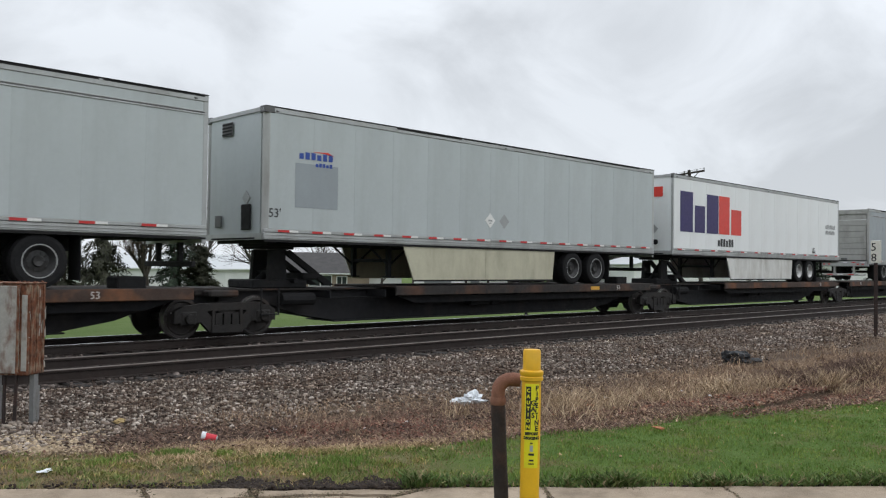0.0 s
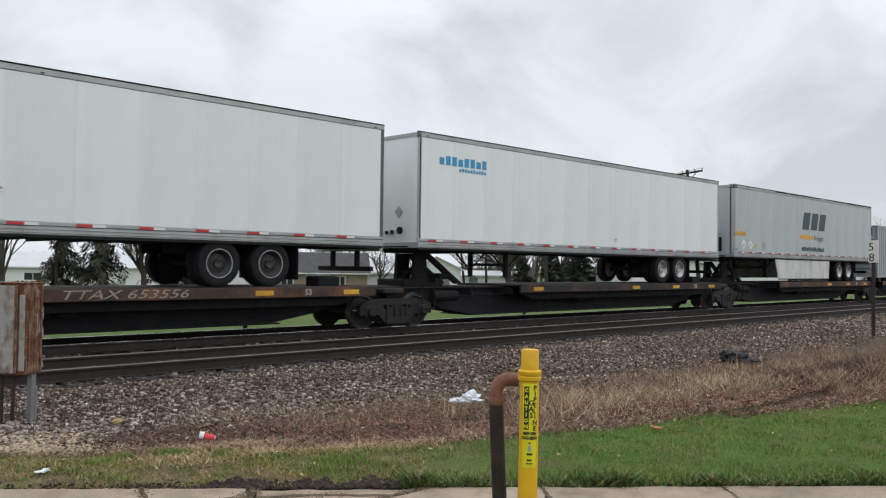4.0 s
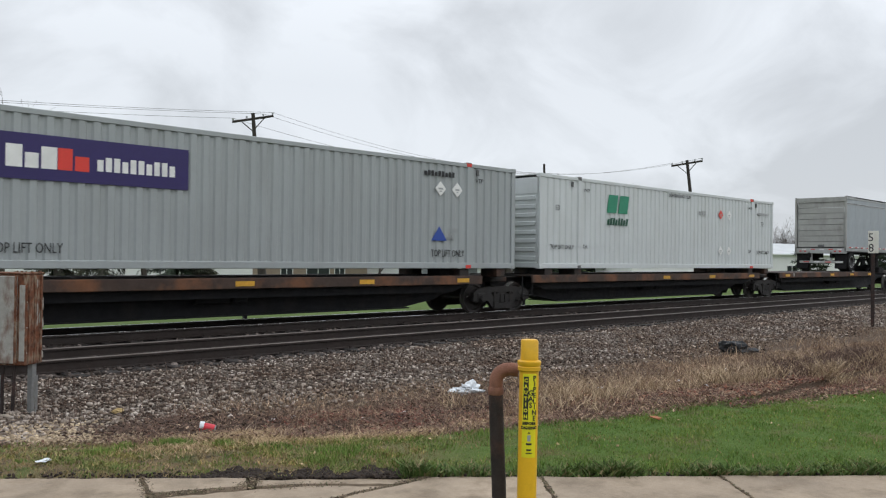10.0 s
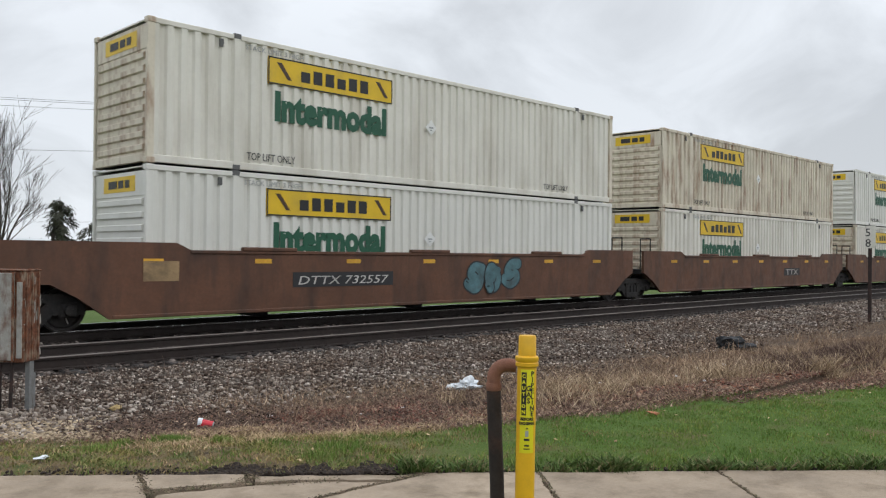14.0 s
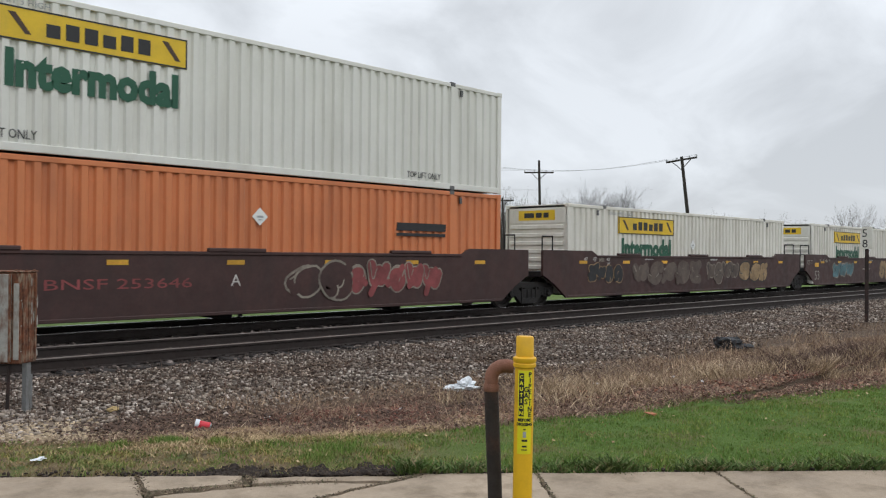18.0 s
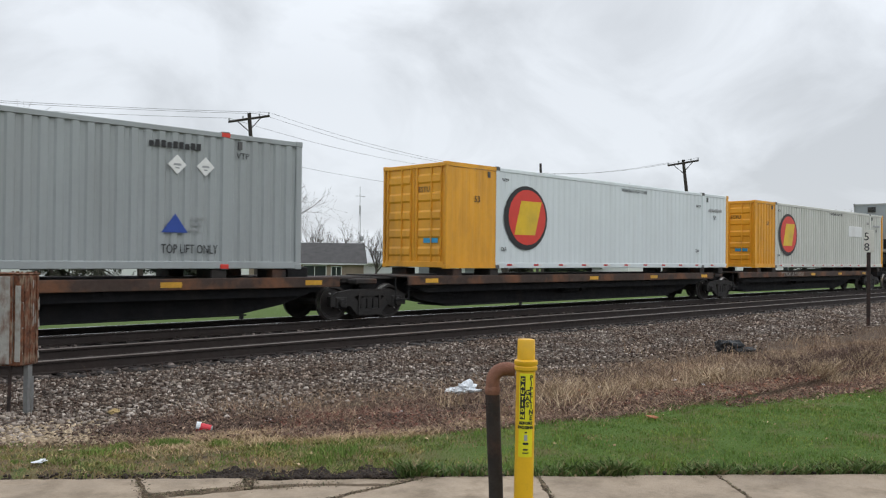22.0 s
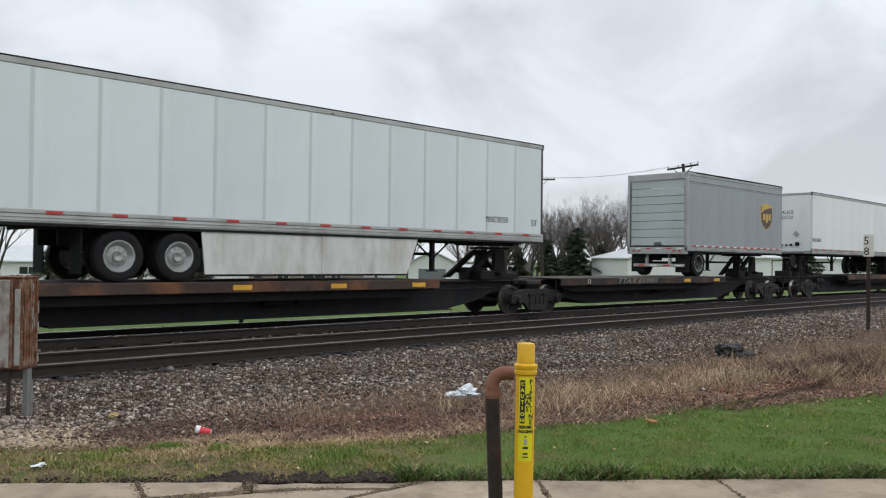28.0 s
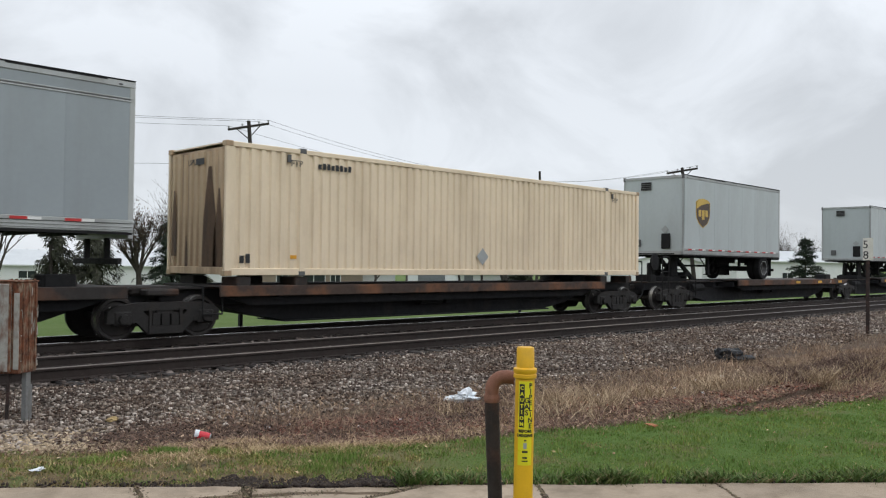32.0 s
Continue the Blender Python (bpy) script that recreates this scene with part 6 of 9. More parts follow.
write("FTP", 1.65, 3.75, 0.15, ink_black, u, FACE); bars(u, 2.4, 3.75, 1.0, 0.14, ink_black, 8); write("FTP", 14.5, 3.72, 0.14, ink_black, u, FACE)
u = trailer(569.08, 8.55, "left", light_grey, "short grey pup trailer with a brown shield mark", axles=[1.5], panels=7, tape=0.8, zb=2.05, rim=dark_rim)
shield(u, 0.96, 3.09, 1.12, 1.17)
u = trailer(589.41, 8.5, "left", light_grey, "short grey pup trailer at the end of the line", axles=[1.5], panels=7, tape=0.8, zb=2.05)

# ---- the cars under them ----
FR, RR = "left", "right"


def spine_set(bogies, loads, numbers=(), tabs=(0, 2, 3, 4)):
    """A set of platforms on shared bogies. loads: 'l' trailer nose first, 'r' tail first, 'c' container, with the load's start."""
    n = len(bogies) - 1
    for i in range(n):
        b0, b1 = bogies[i], bogies[i + 1]
        kind, s, L = loads[i]
        size = b1 - b0
        num = numbers[i] if i < len(numbers) else ""
        args = dict(first=i == 0, last=i == n - 1, number=num, tabs=tabs if i % 2 else tabs[1:])
        if kind == "l":
            spine_car(b0, b1, 4.6, size - 0.9, hitch_at=s + 0.95 - b0, hitch_d=1, number_x=8.35, deck_mat=car_rust if i % 2 == 0 else car_dark_deck, **args)
        elif kind == "r":
            spine_car(b0, b1, 0.9, size - 4.4, hitch_at=s + L - 0.95 - b0, hitch_d=-1, number_x=4.1, deck_mat=car_rust if i % 2 else car_dark_deck, **args)
        else:
            spine_car(b0, b1, 1.1, size - 1.1, number_x=5.2, deck_mat=car_rust, size_text=False, pedestals=(s + 0.5 - b0, s + 2.0 - b0, s + 14.1 - b0, s + 15.6 - b0), **args)


spine_set([-8.1, 9.2, 26.55, 43.62, 59.96], [("l", -7.6, 16.15), ("l", 9.92, 15.9), ("l", 27.07, 15.87), ("r", 47.15, 13.6)], tabs=(3,))
spine_set([64.15, 80.85, 98.6, 115.4, 132.66, 149.0], [("l", 63.95, 16.2), ("l", 81.32, 16.16), ("l", 98.78, 15.87), ("c", 115.68, 16.15), ("r", 134.04, 16.0)], ("TTAX 653556", "", "", "", "TTAX 653556"))
spine_set([153.4, 169.9, 187.2, 204.6, 221.95, 238.2], [("l", 153.51, 16), ("c", 171.32, 16), ("c", 188.61, 16), ("r", 213.35, 8.25), ("r", 230.54, 8.38)], ("TTAX 653993", "", "", "", "TTAX 653993"))
spine_set([367.3, 385.1, 403.6, 421.2], [("c", 366.72, 16), ("c", 387.54, 16), ("c", 406.15, 16)], ("TTRX 371056", "", "TTRX 371056"))
spine_set([425.3, 442.1, 459.4, 476.8, 494.1, 510.3], [("l", 425.35, 16), ("r", 443.47, 15.9), ("r", 460.5, 16.15), ("r", 478.08, 15.97), ("r", 502.75, 8.47)], ("TTAX 653961", "", "", "", "TTAX 653961"))
spine_set([514.8, 531.3, 548.7, 565.1], [("l", 514.61, 16.1), ("l", 531.98, 15.9), ("c", 549.88, 16.15)], tabs=())
spine_set([569.06, 586.6, 603.5], [("l", 569.08, 8.55), ("l", 589.41, 8.5)])

WY = -HALF - 0.034
c = well_car(242.1, 262.1, well_brown, "brown steel well car with graffiti", first=True)
part("number_panel", flat_shape([rect(5.7, 8.7, 0.76, 1.1)], WY), spray_dark, c); write("DTTX 732557", 5.85, 0.82, 0.2, ink_white, c, WY - 0.005, fit=2.7, slant=0.2, name="car_number")
graffiti(c, 11.3, 0.35, 2.2, 1.1, (spray_dark, spray_teal, spray_dark), 3, WY, 3)
part("yellow_plate", flat_shape([rect(2.2, 2.95, 0.95, 1.35)], WY), spray_sand, c)
c = well_car(262.1, 281.5, well_brown, "brown steel well car")
part("number_panel", flat_shape([rect(12.0, 13.7, 0.72, 1.05)], WY), spray_dark, c); write("TTX", 12.2, 0.76, 0.24, ink_white, c, WY - 0.005, fit=1.3, name="car_initials")
c = well_car(281.5, 301.3, well_brown, "brown steel well car with dark graffiti", last=True)
part("number_panel", flat_shape([rect(11.6, 14.9, 0.76, 1.1)], WY), spray_dark, c); write("DTTX 732557", 11.85, 0.82, 0.21, ink_white, c, WY - 0.005, fit=2.8, slant=0.2, name="car_number")
graffiti(c, 6.9, 0.72, 2.7, 0.78, (spray_dark, well_maroon, spray_pale), 5, WY, 4)
c = well_car(304.1, 324.4, well_maroon, "dark maroon well car with pink graffiti", first=True)
write("53", 2.7, 0.76, 0.4, ink_white, c, WY, name="length_mark"); write("BNSF 253646", 6.2, 0.84, 0.2, spray_pink, c, WY, fit=2.9, name="car_number")
graffiti(c, 11.3, 0.35, 2.0, 1.1, (spray_pale, well_maroon, spray_pale), 8, WY, 2); graffiti(c, 13.0, 0.35, 3.2, 1.12, (spray_pale, spray_pink, spray_pale), 9, WY, 5)
write("A", 10.0, 0.85, 0.25, ink_white, c, WY)
c = well_car(324.4, 344.3, well_maroon, "dark maroon well car covered in faded graffiti")
for q, word in ((2.45, "48'"), (2.95, "45'"), (3.72, "40'")):
    write(word, q, 1.38, 0.13, ink_white, c, WY, name="length_mark")
write("20'", 3.75, 1.24, 0.11, ink_white, c, WY, name="length_mark")
bars(c, 3.3, 1.36, 0.3, 0.16, spray_pale, 4, WY)
bars(c, 6.1, 1.43, 0.55, 0.04, ink_white, 9, WY)
bars(c, 10.9, 1.42, 0.55, 0.06, ink_white, 9, WY)
graffiti(c, 2.6, 0.62, 2.0, 0.72, (spray_sand, spray_dark), 20, WY, 4); graffiti(c, 5.2, 0.36, 5.0, 1.12, (well_maroon, spray_dust, spray_pale), 21, WY, 5); graffiti(c, 10.5, 0.36, 2.7, 1.1, (spray_pale, spray_dust, spray_dark), 22, WY, 4); graffiti(c, 13.4, 0.42, 2.6, 0.98, (spray_dark, spray_sand, spray_pale), 23, WY, 3)
c = well_car(344.3, 362.7, well_maroon, "dark maroon well car with teal graffiti", last=True)
write("53", 1.45, 0.50, 0.46, ink_faded, c, WY, name="length_mark"); write("125 T", 0.55, 1.25, 0.2, ink_faded, c, WY, fit=0.6, name="load_mark")
part("yellow_plate", flat_shape([rect(1.45, 1.9, 1.12, 1.32)], WY - 0.003), yellow_mark, c)
for q, word in ((2.05, "48'"), (2.45, "45'"), (3.2, "40'")):
    write(word, q, 1.38, 0.13, ink_faded, c, WY, name="length_mark")
bars(c, 2.75, 1.34, 0.3, 0.16, spray_pale, 4, WY); bars(c, 8.0, 0.95, 1.1, 0.08, ink_faded, 10, WY); bars(c, 8.9, 1.42, 0.7, 0.06, ink_faded, 9, WY)
graffiti(c, 3.65, 0.32, 2.7, 1.17, (spray_pale, spray_teal, spray_dark), 31, WY, 3); graffiti(c, 10.6, 0.25, 3.3, 1.25, (spray_dust, spray_sand, spray_dark), 33, WY, 4)

# ---- things beside the pavement and the track ----
post_yellow = mat("marker_yellow", (0.79, 0.43, 0.014), 0.45, var=0.06, scale=6, dirt=(0.4, 0.22, 0.03), dirt_amt=0.35, dirt_scale=8)
label_yellow = mat("label_yellow", (0.78, 0.68, 0.02), 0.35, var=0.05, scale=8)
pipe_rust = mat("rusty_pipe", (0.028, 0.019, 0.017), 0.8, 0.1, var=0.3, scale=12, bump=0.004, bump_scale=120, dirt=(0.09, 0.04, 0.028), dirt_amt=0.6, dirt_scale=9)
pipe_bend = mat("bright_rust", (0.23, 0.10, 0.065), 0.85, var=0.25, scale=14, bump=0.003, bump_scale=120, dirt=(0.10, 0.045, 0.03), dirt_amt=0.7, dirt_scale=10)
box_rust = mat("cabinet_rust", (0.125, 0.042, 0.018), 0.85, var=0.55, scale=14, bump=0.006, bump_scale=60, dirt=(0.36, 0.30, 0.22), dirt_amt=0.75, dirt_scale=17, streak=2.5)
box_paint = mat("cabinet_paint", (0.33, 0.32, 0.29), 0.6, var=0.2, scale=7, bump=0.003, bump_scale=50, dirt=(0.12, 0.045, 0.02), dirt_amt=1.0, dirt_scale=8, streak=2)
galvanised = mat("galvanised_steel", (0.33, 0.34, 0.34), 0.45, 0.7, var=0.15, scale=9, dirt=(0.14, 0.12, 0.10), dirt_amt=0.5, dirt_scale=8)
sign_white = mat("sign_white", (0.70, 0.69, 0.62), 0.5, var=0.08, scale=6, dirt=(0.35, 0.28, 0.18), dirt_amt=0.4)
plastic_white = mat("white_plastic", (0.72, 0.75, 0.78), 0.4, var=0.08, scale=12, dirt=(0.3, 0.38, 0.45), dirt_amt=0.4, dirt_scale=14)
can_red = mat("red_can", (0.55, 0.02, 0.035), 0.35, var=0.08, scale=14)
dark_rag = mat("dark_rag", (0.015, 0.017, 0.02), 0.7, var=0.4, scale=7, bump=0.01, bump_scale=30)
orange_leaf = mat("orange_leaf", (0.36, 0.13, 0.06), 0.8, var=0.2, scale=15)

POST = Vector((2.975, 2.48))
AIM_Z = math.degrees(math.atan2(-POST.y, -POST.x))      # the way from the post to the eye
g0 = -0.16
marker = thing("pipeline_marker", "yellow plastic gas pipeline marker post beside the pavement", "marker post", at=pose(POST.x + 0.012, POST.y - 0.014, g0) @ pose(0, 0, 0, -0.5, -0.6, AIM_Z))


def turned(profile, n=28):
    """A profile of (radius, z) turned about an upright axis."""
    m = len(profile)
    v = [(r * math.cos(2 * math.pi * i / n), r * math.sin(2 * math.pi * i / n), z) for i in range(n) for r, z in profile]
    f = [(i * m + j, ((i + 1) % n) * m + j, ((i + 1) % n) * m + j + 1, i * m + j + 1) for i in range(n) for j in range(m - 1)]
    f += [tuple(i * m for i in range(n - 1, -1, -1)), tuple(i * m + m - 1 for i in range(n))]
    me = Geo().add(v, f).mesh("turned", True)
    return me


R0 = 0.0445
part("tube", turned([(R0, 0.0), (R0, 1.235), (R0 - 0.004, 1.238)]), post_yellow, marker)
part("cap", turned([(0.0415, 1.255), (0.0405, 1.345), (0.037, 1.352), (0.0, 1.353)]), post_yellow, marker, "yellow push-on cap")
part("collar", turned([(R0 + 0.002, 1.205), (0.053, 1.212), (0.0535, 1.226), (0.050, 1.230), (0.0545, 1.236), (0.0545, 1.252), (0.05, 1.256), (0.0415, 1.258)]), post_yellow, marker, "raised collar ring")


def on_tube(a0, a1, z0, z1, r, n=8):
    """A curved patch on the tube between two angles."""
    v = [(r * math.cos(a0 + (a1 - a0) * i / n), r * math.sin(a0 + (a1 - a0) * i / n), z) for i in range(n + 1) for z in (z0, z1)]
    return Geo().add(v, [(2 * i, 2 * i + 2, 2 * i + 3, 2 * i + 1) for i in range(n)])


A_OFF = 0.12
sticker = part("label", on_tube(-0.78 + A_OFF, 0.72 + A_OFF, 0.815, 1.198, R0 + 0.0012), label_yellow, marker, "yellow warning label with black lettering")
part("label_bar", on_tube(-0.66 + A_OFF, -0.14 + A_OFF, 0.988, 1.185, R0 + 0.0020), ink_black, sticker)


def tube_words(rows, material, r):
    """Letters laid round the tube: (text, angle, height above the base, size)."""
    g = Geo()
    for text, ang, z, h in rows:
        me = letters(text, h, ink_black, 0.0009)
        w = width_of(me)
        base = [(v.co.x - w / 2, v.co.y, v.co.z) for v in me.vertices]
        v = []
        for x, y, zz in base:
            a = ang + x / r
            q = r + 0.0006 - y * 0.15
            v.append((q * math.cos(a), q * math.sin(a), z + zz))
        g.add(v, [tuple(p.vertices) for p in me.polygons])
    me = g.mesh("lettering")
    me.materials.append(material)
    return me


words = [(ch, -0.40 + A_OFF, 1.160 - i * 0.0275, 0.0165) for i, ch in enumerate("CAUTION")]
part("lettering", tube_words(words, label_yellow, R0 + 0.0026), label_yellow, sticker)
words = [(ch, 0.08 + A_OFF, 1.10 - i * 0.028, 0.024) for i, ch in enumerate("GAS")]
words += [(ch, 0.48 + A_OFF, 1.168 - i * 0.0262, 0.0225) for i, ch in enumerate("PIPELINE")]
words += [("BEFORE", -0.02 + A_OFF, 0.965, 0.013), ("DIGGING", -0.02 + A_OFF, 0.945, 0.013)]
part("lettering", tube_words(words, ink_black, R0 + 0.0022), ink_black, sticker)
for z, a, h in ((0.925, 0.12, 0.006), (0.872, 0.28, 0.010), (0.846, 0.24, 0.008), (0.832, 0.30, 0.005)):
    part("lettering_bars", on_tube(-0.02 + A_OFF - a, -0.02 + A_OFF + a, z, z + h, R0 + 0.0021), ink_black, sticker)
part("label_emblem", on_tube(-0.18 + A_OFF, 0.14 + A_OFF, 0.89, 0.918, R0 + 0.0021), ink_grey, sticker)

# rusty vent pipe bent over to the post
side = Vector((POST.y, -POST.x)).normalized()           # to the right as seen from the pavement
away = Vector((POST.x, POST.y)).normalized()
pipe = thing("vent_pipe", "rusty bent steel vent pipe beside the marker post", "pipe")


def sweep(points, r, n=14):
    """A round tube along points."""
    pts = [Vector(p) for p in points]
    v, f = [], []
    for i, p in enumerate(pts):
        w = (pts[min(i + 1, len(pts) - 1)] - pts[max(i - 1, 0)]).normalized()
        a = w.cross(Vector((away.x, away.y, 0.02))).normalized()
        b = w.cross(a)
        rr = r[i] if isinstance(r, list) else r
        v += [tuple(p + (a * math.cos(2 * math.pi * k / n) + b * math.sin(2 * math.pi * k / n)) * rr) for k in range(n)]
    for i in range(len(pts) - 1):
        f += [(i * n + k, i * n + (k + 1) % n, (i + 1) * n + (k + 1) % n, (i + 1) * n + k) for k in range(n)]
    f += [tuple(range(n)), tuple(range(len(v) - 1, len(v) - n - 1, -1))]
    me = Geo().add(v, f).mesh("swept", True)
    return me


def beside(u, z, b=0.10):
    p = POST + side * u + away * b
    return (p.x, p.y, z)


arc = [beside(-0.02, 1.035), beside(-0.055, 1.04)] + [beside(-0.065 - 0.062 * math.sin(a), 0.978 + 0.062 * math.cos(a)) for a in [i * math.pi / 2 / 7 for i in range(1, 8)]] + [beside(-0.127, 0.93)]
part("pipe_bend", sweep(arc, 0.0325), pipe_bend, pipe, "bright rusty elbow")
part("pipe_joint", sweep([beside(-0.127, 0.955), beside(-0.127, 0.945), beside(-0.127, 0.925), beside(-0.127, 0.918)], [0.034, 0.0375, 0.0375, 0.034]), pipe_bend, pipe)
part("pipe_shaft", sweep([beside(-0.127, 0.92), beside(-0.118, 0.7), beside(-0.108, 0.5), beside(-0.098, 0.2), beside(-0.085, g0 - 0.05)], 0.034), pipe_rust, pipe)

# old signal cabinet on posts
CAB = Vector((3.175, 9.76))
cab = thing("junction_cabinet", "rusty steel junction cabinet on galvanised posts with peeling pale paint", "cabinet", at=pose(CAB.x, CAB.y, 0, 0, 0, math.degrees(math.atan2(0.6, 0.799))))
# in the cabinet's space x is the narrow rusty side, y goes back along the door side
part("body", Geo().box(0.0, 0.31, 0.0, 0.62, 0.31, 1.32, 0.012), box_rust, cab)
part("door", Geo().box(-0.022, 0.0, 0.10, 0.60, 0.33, 1.30, 0.008), box_paint, cab, "pale painted door with rusty edges")
part("door_edge", Geo().box(-0.032, -0.018, 0.095, 0.125, 0.33, 1.30, 0.004), box_rust, cab)
part("pale_strip", Geo().box(-0.006, 0.0, 0.012, 0.075, 0.36, 1.2), box_paint, cab)
part("roof", Geo().box(-0.012, 0.318, -0.008, 0.63, 1.32, 1.338, 0.008), box_rust, cab)
for k, x in enumerate((0.05, 0.155, 0.26)):
    part("stiffener", Geo().box(x - 0.012, x + 0.012, -0.012, 0.0, 0.33, 1.30, 0.004), box_rust, cab)
rnd = random.Random(6)
for k in range(16):
    part("rust_flake", Geo().box(0, rnd.uniform(0.02, 0.05), 0, 0.012, 0, rnd.uniform(0.006, 0.02), 0.003), box_rust, cab, at=pose(rnd.uniform(0.0, 0.27), rnd.uniform(-0.006, 0.02) if k % 2 else rnd.uniform(0, 0.6), 1.336))
for k in range(12):
    part("paint_flake", Geo().prism([(0, 0), (rnd.uniform(0.01, 0.03), 0.01), (rnd.uniform(0.01, 0.025), rnd.uniform(0.05, 0.14)), (0, rnd.uniform(0.03, 0.1))], -0.014, -0.0125), box_paint, cab, at=pose(rnd.choice((0.03, 0.085, 0.19, 0.225, 0.29)), 0.012, rnd.uniform(0.36, 1.18)))
for k in range(9):
    part("rivet", shared("rivet", lambda: Geo().box(-0.008, 0.008, -0.006, 0.0, -0.008, 0.008, 0.003), box_paint), box_paint, cab, at=pose(0.02 + 0.27 * (k % 3) / 2, 0, 0.45 + 0.28 * (k // 3)))
for x, y in ((0.20, 0.06), (0.28, 0.10), (0.20, 0.50)):
    part("post", Geo().box(x - 0.028, x + 0.028, y - 0.03, y + 0.03, -0.45, 0.31, 0.004).box(x - 0.045, x + 0.045, y - 0.036, y - 0.028, -0.45, 0.16), galvanised, cab, "galvanised steel post")
for y, b in ((0.16, 0.05), (0.30, -0.03)):
    part("conduit", Geo().bar((0.05, y, 0.31), (0.04, y, 0.1), 0.019, 8).bar((0.04, y, 0.1), (0.03 + b * 0.3, y + b * 0.4, -0.4), 0.019, 8), pipe_rust, cab)

# milepost sign
mile = thing("milepost_sign", "white milepost sign with black figures on a dark steel post", "sign", at=pose(25.2, 8.2, 0))
part("post", Geo().box(-0.03, 0.03, -0.035, 0.035, -0.5, 1.9, 0.006).box(-0.04, -0.03, -0.05, 0.05, -0.5, 1.9), pipe_rust, mile)
plate = part("plate", Geo().box(-0.055, -0.042, -0.15, 0.13, 1.83, 2.46, 0.005), sign_white, mile)
write_end("5", 0.115, 2.17, 0.23, ink_black, plate, -0.057); write_end("8", 0.115, 1.87, 0.23, ink_black, plate, -0.057)


def lump(seed, rx, ry, rz, rough=0.25, n=2):
    """A crumpled lump: a ball pushed in and out."""
    bm = bmesh.new()
    bmesh.ops.create_icosphere(bm, subdivisions=n, radius=1.0)
    off = Vector((seed * 3.7, seed * 1.3, seed * 2.1))
    for v in bm.verts:
        k = 1 + rough * noise.noise(v.co * 1.7 + off) + rough * 0.6 * noise.noise(v.co * 4.5 + off)
        v.co = Vector((v.co.x * rx, v.co.y * ry, max(v.co.z, -0.45) * rz)) * k
    me = bpy.data.meshes.new("lump")
    bm.to_mesh(me)
    bm.free()
    return me


def lay(x, y, h=0.0):
    return pose(x, y, ground_z(x, y) + h, 0, 0, random.uniform(0, 360))


random.seed(3)
bag = thing("plastic_bag", "crumpled white plastic bag lying among dead weeds", "litter", at=pose(8.06, 7.64, ground_z(8.06, 7.64) + 0.06, 0, 0, -45))
part("bag_body", lump(2, 0.15, 0.10, 0.085, 0.9, 4), plastic_white, bag)
part("bag_neck", lump(4, 0.08, 0.06, 0.05, 0.6, 2), plastic_white, bag, at=pose(-0.2, 0.02, -0.015))
can = thing("drink_can", "crushed red and white drink can on the gravel edge", "litter", at=pose(4.28, 7.71, ground_z(4.28, 7.71) + 0.05, 0, 12, -38))
part("can_body", Geo().bar((-0.085, 0, 0), (0.06, 0, 0), 0.046, 14, 0.043), can_red, can)
part("can_band", Geo().bar((-0.088, 0, 0.004), (-0.045, 0, 0.008), 0.047, 14, 0.046), plastic_white, can)
part("can_rim", Geo().bar((0.06, 0, 0), (0.07, 0, 0), 0.038, 14, 0.034), galvanised, can)
rag = thing("dark_rag", "dark crumpled bundle of rubber and cloth in the weeds", "litter", at=pose(15.6, 7.62, ground_z(15.6, 7.62) + 0.12, 0, 0, -40))
part("rag_lump", lump(7, 0.30, 0.2, 0.16, 0.5, 3), dark_rag, rag)
part("flap", lump(9, 0.2, 0.12, 0.05, 0.5, 2), dark_rag, rag, at=pose(0.33, 0.02, -0.05))
for i, (x, y) in enumerate(((5.35, 7.75), (6.35, 7.05), (9.55, 6.55), (10.6, 6.0), (12.6, 6.3), (2.35, 6.75), (5.02, 7.70), (5.76, 7.02), (11.9, 6.35), (10.2, 5.35), (13.2, 5.6))):
    solo("paper_scrap", lump(20 + i, 0.05, 0.03, 0.012, 0.9, 2), plastic_white, "torn white paper scrap lying in dead weeds", "litter", "scraps", at=lay(x, y, 0.02))
solo("tan_scrap", lump(31, 0.055, 0.045, 0.035, 0.7, 2), mat("tan_scrap", (0.40, 0.29, 0.13), 0.8, var=0.25, scale=14), "small tan foam scrap on the gravel", "litter", at=lay(4.05, 9.35, 0.03))
for i, (x, y) in enumerate(((8.6, 6.35), (8.75, 6.2), (11.9, 5.0), (7.6, 4.55), (9.1, 6.6))):
    solo("orange_leaf", lump(40 + i, 0.09, 0.06, 0.02, 0.7, 1), orange_leaf, "curled orange-brown dead leaf", "leaf", "large leaves", at=lay(x, y, 0.02))
random.seed(8)
for i in range(2):
    x, y = ((11.9, 19.0), (26.4, 21.4))[i]
    solo("marker_stub", Geo().box(-0.05, 0.05, -0.05, 0.05, -0.3, 0.55, 0.01), under_black, "short black marker stub in the grass", "marker post", at=pose(x, y + 0.6, ground_z(x, y) + 0.0))

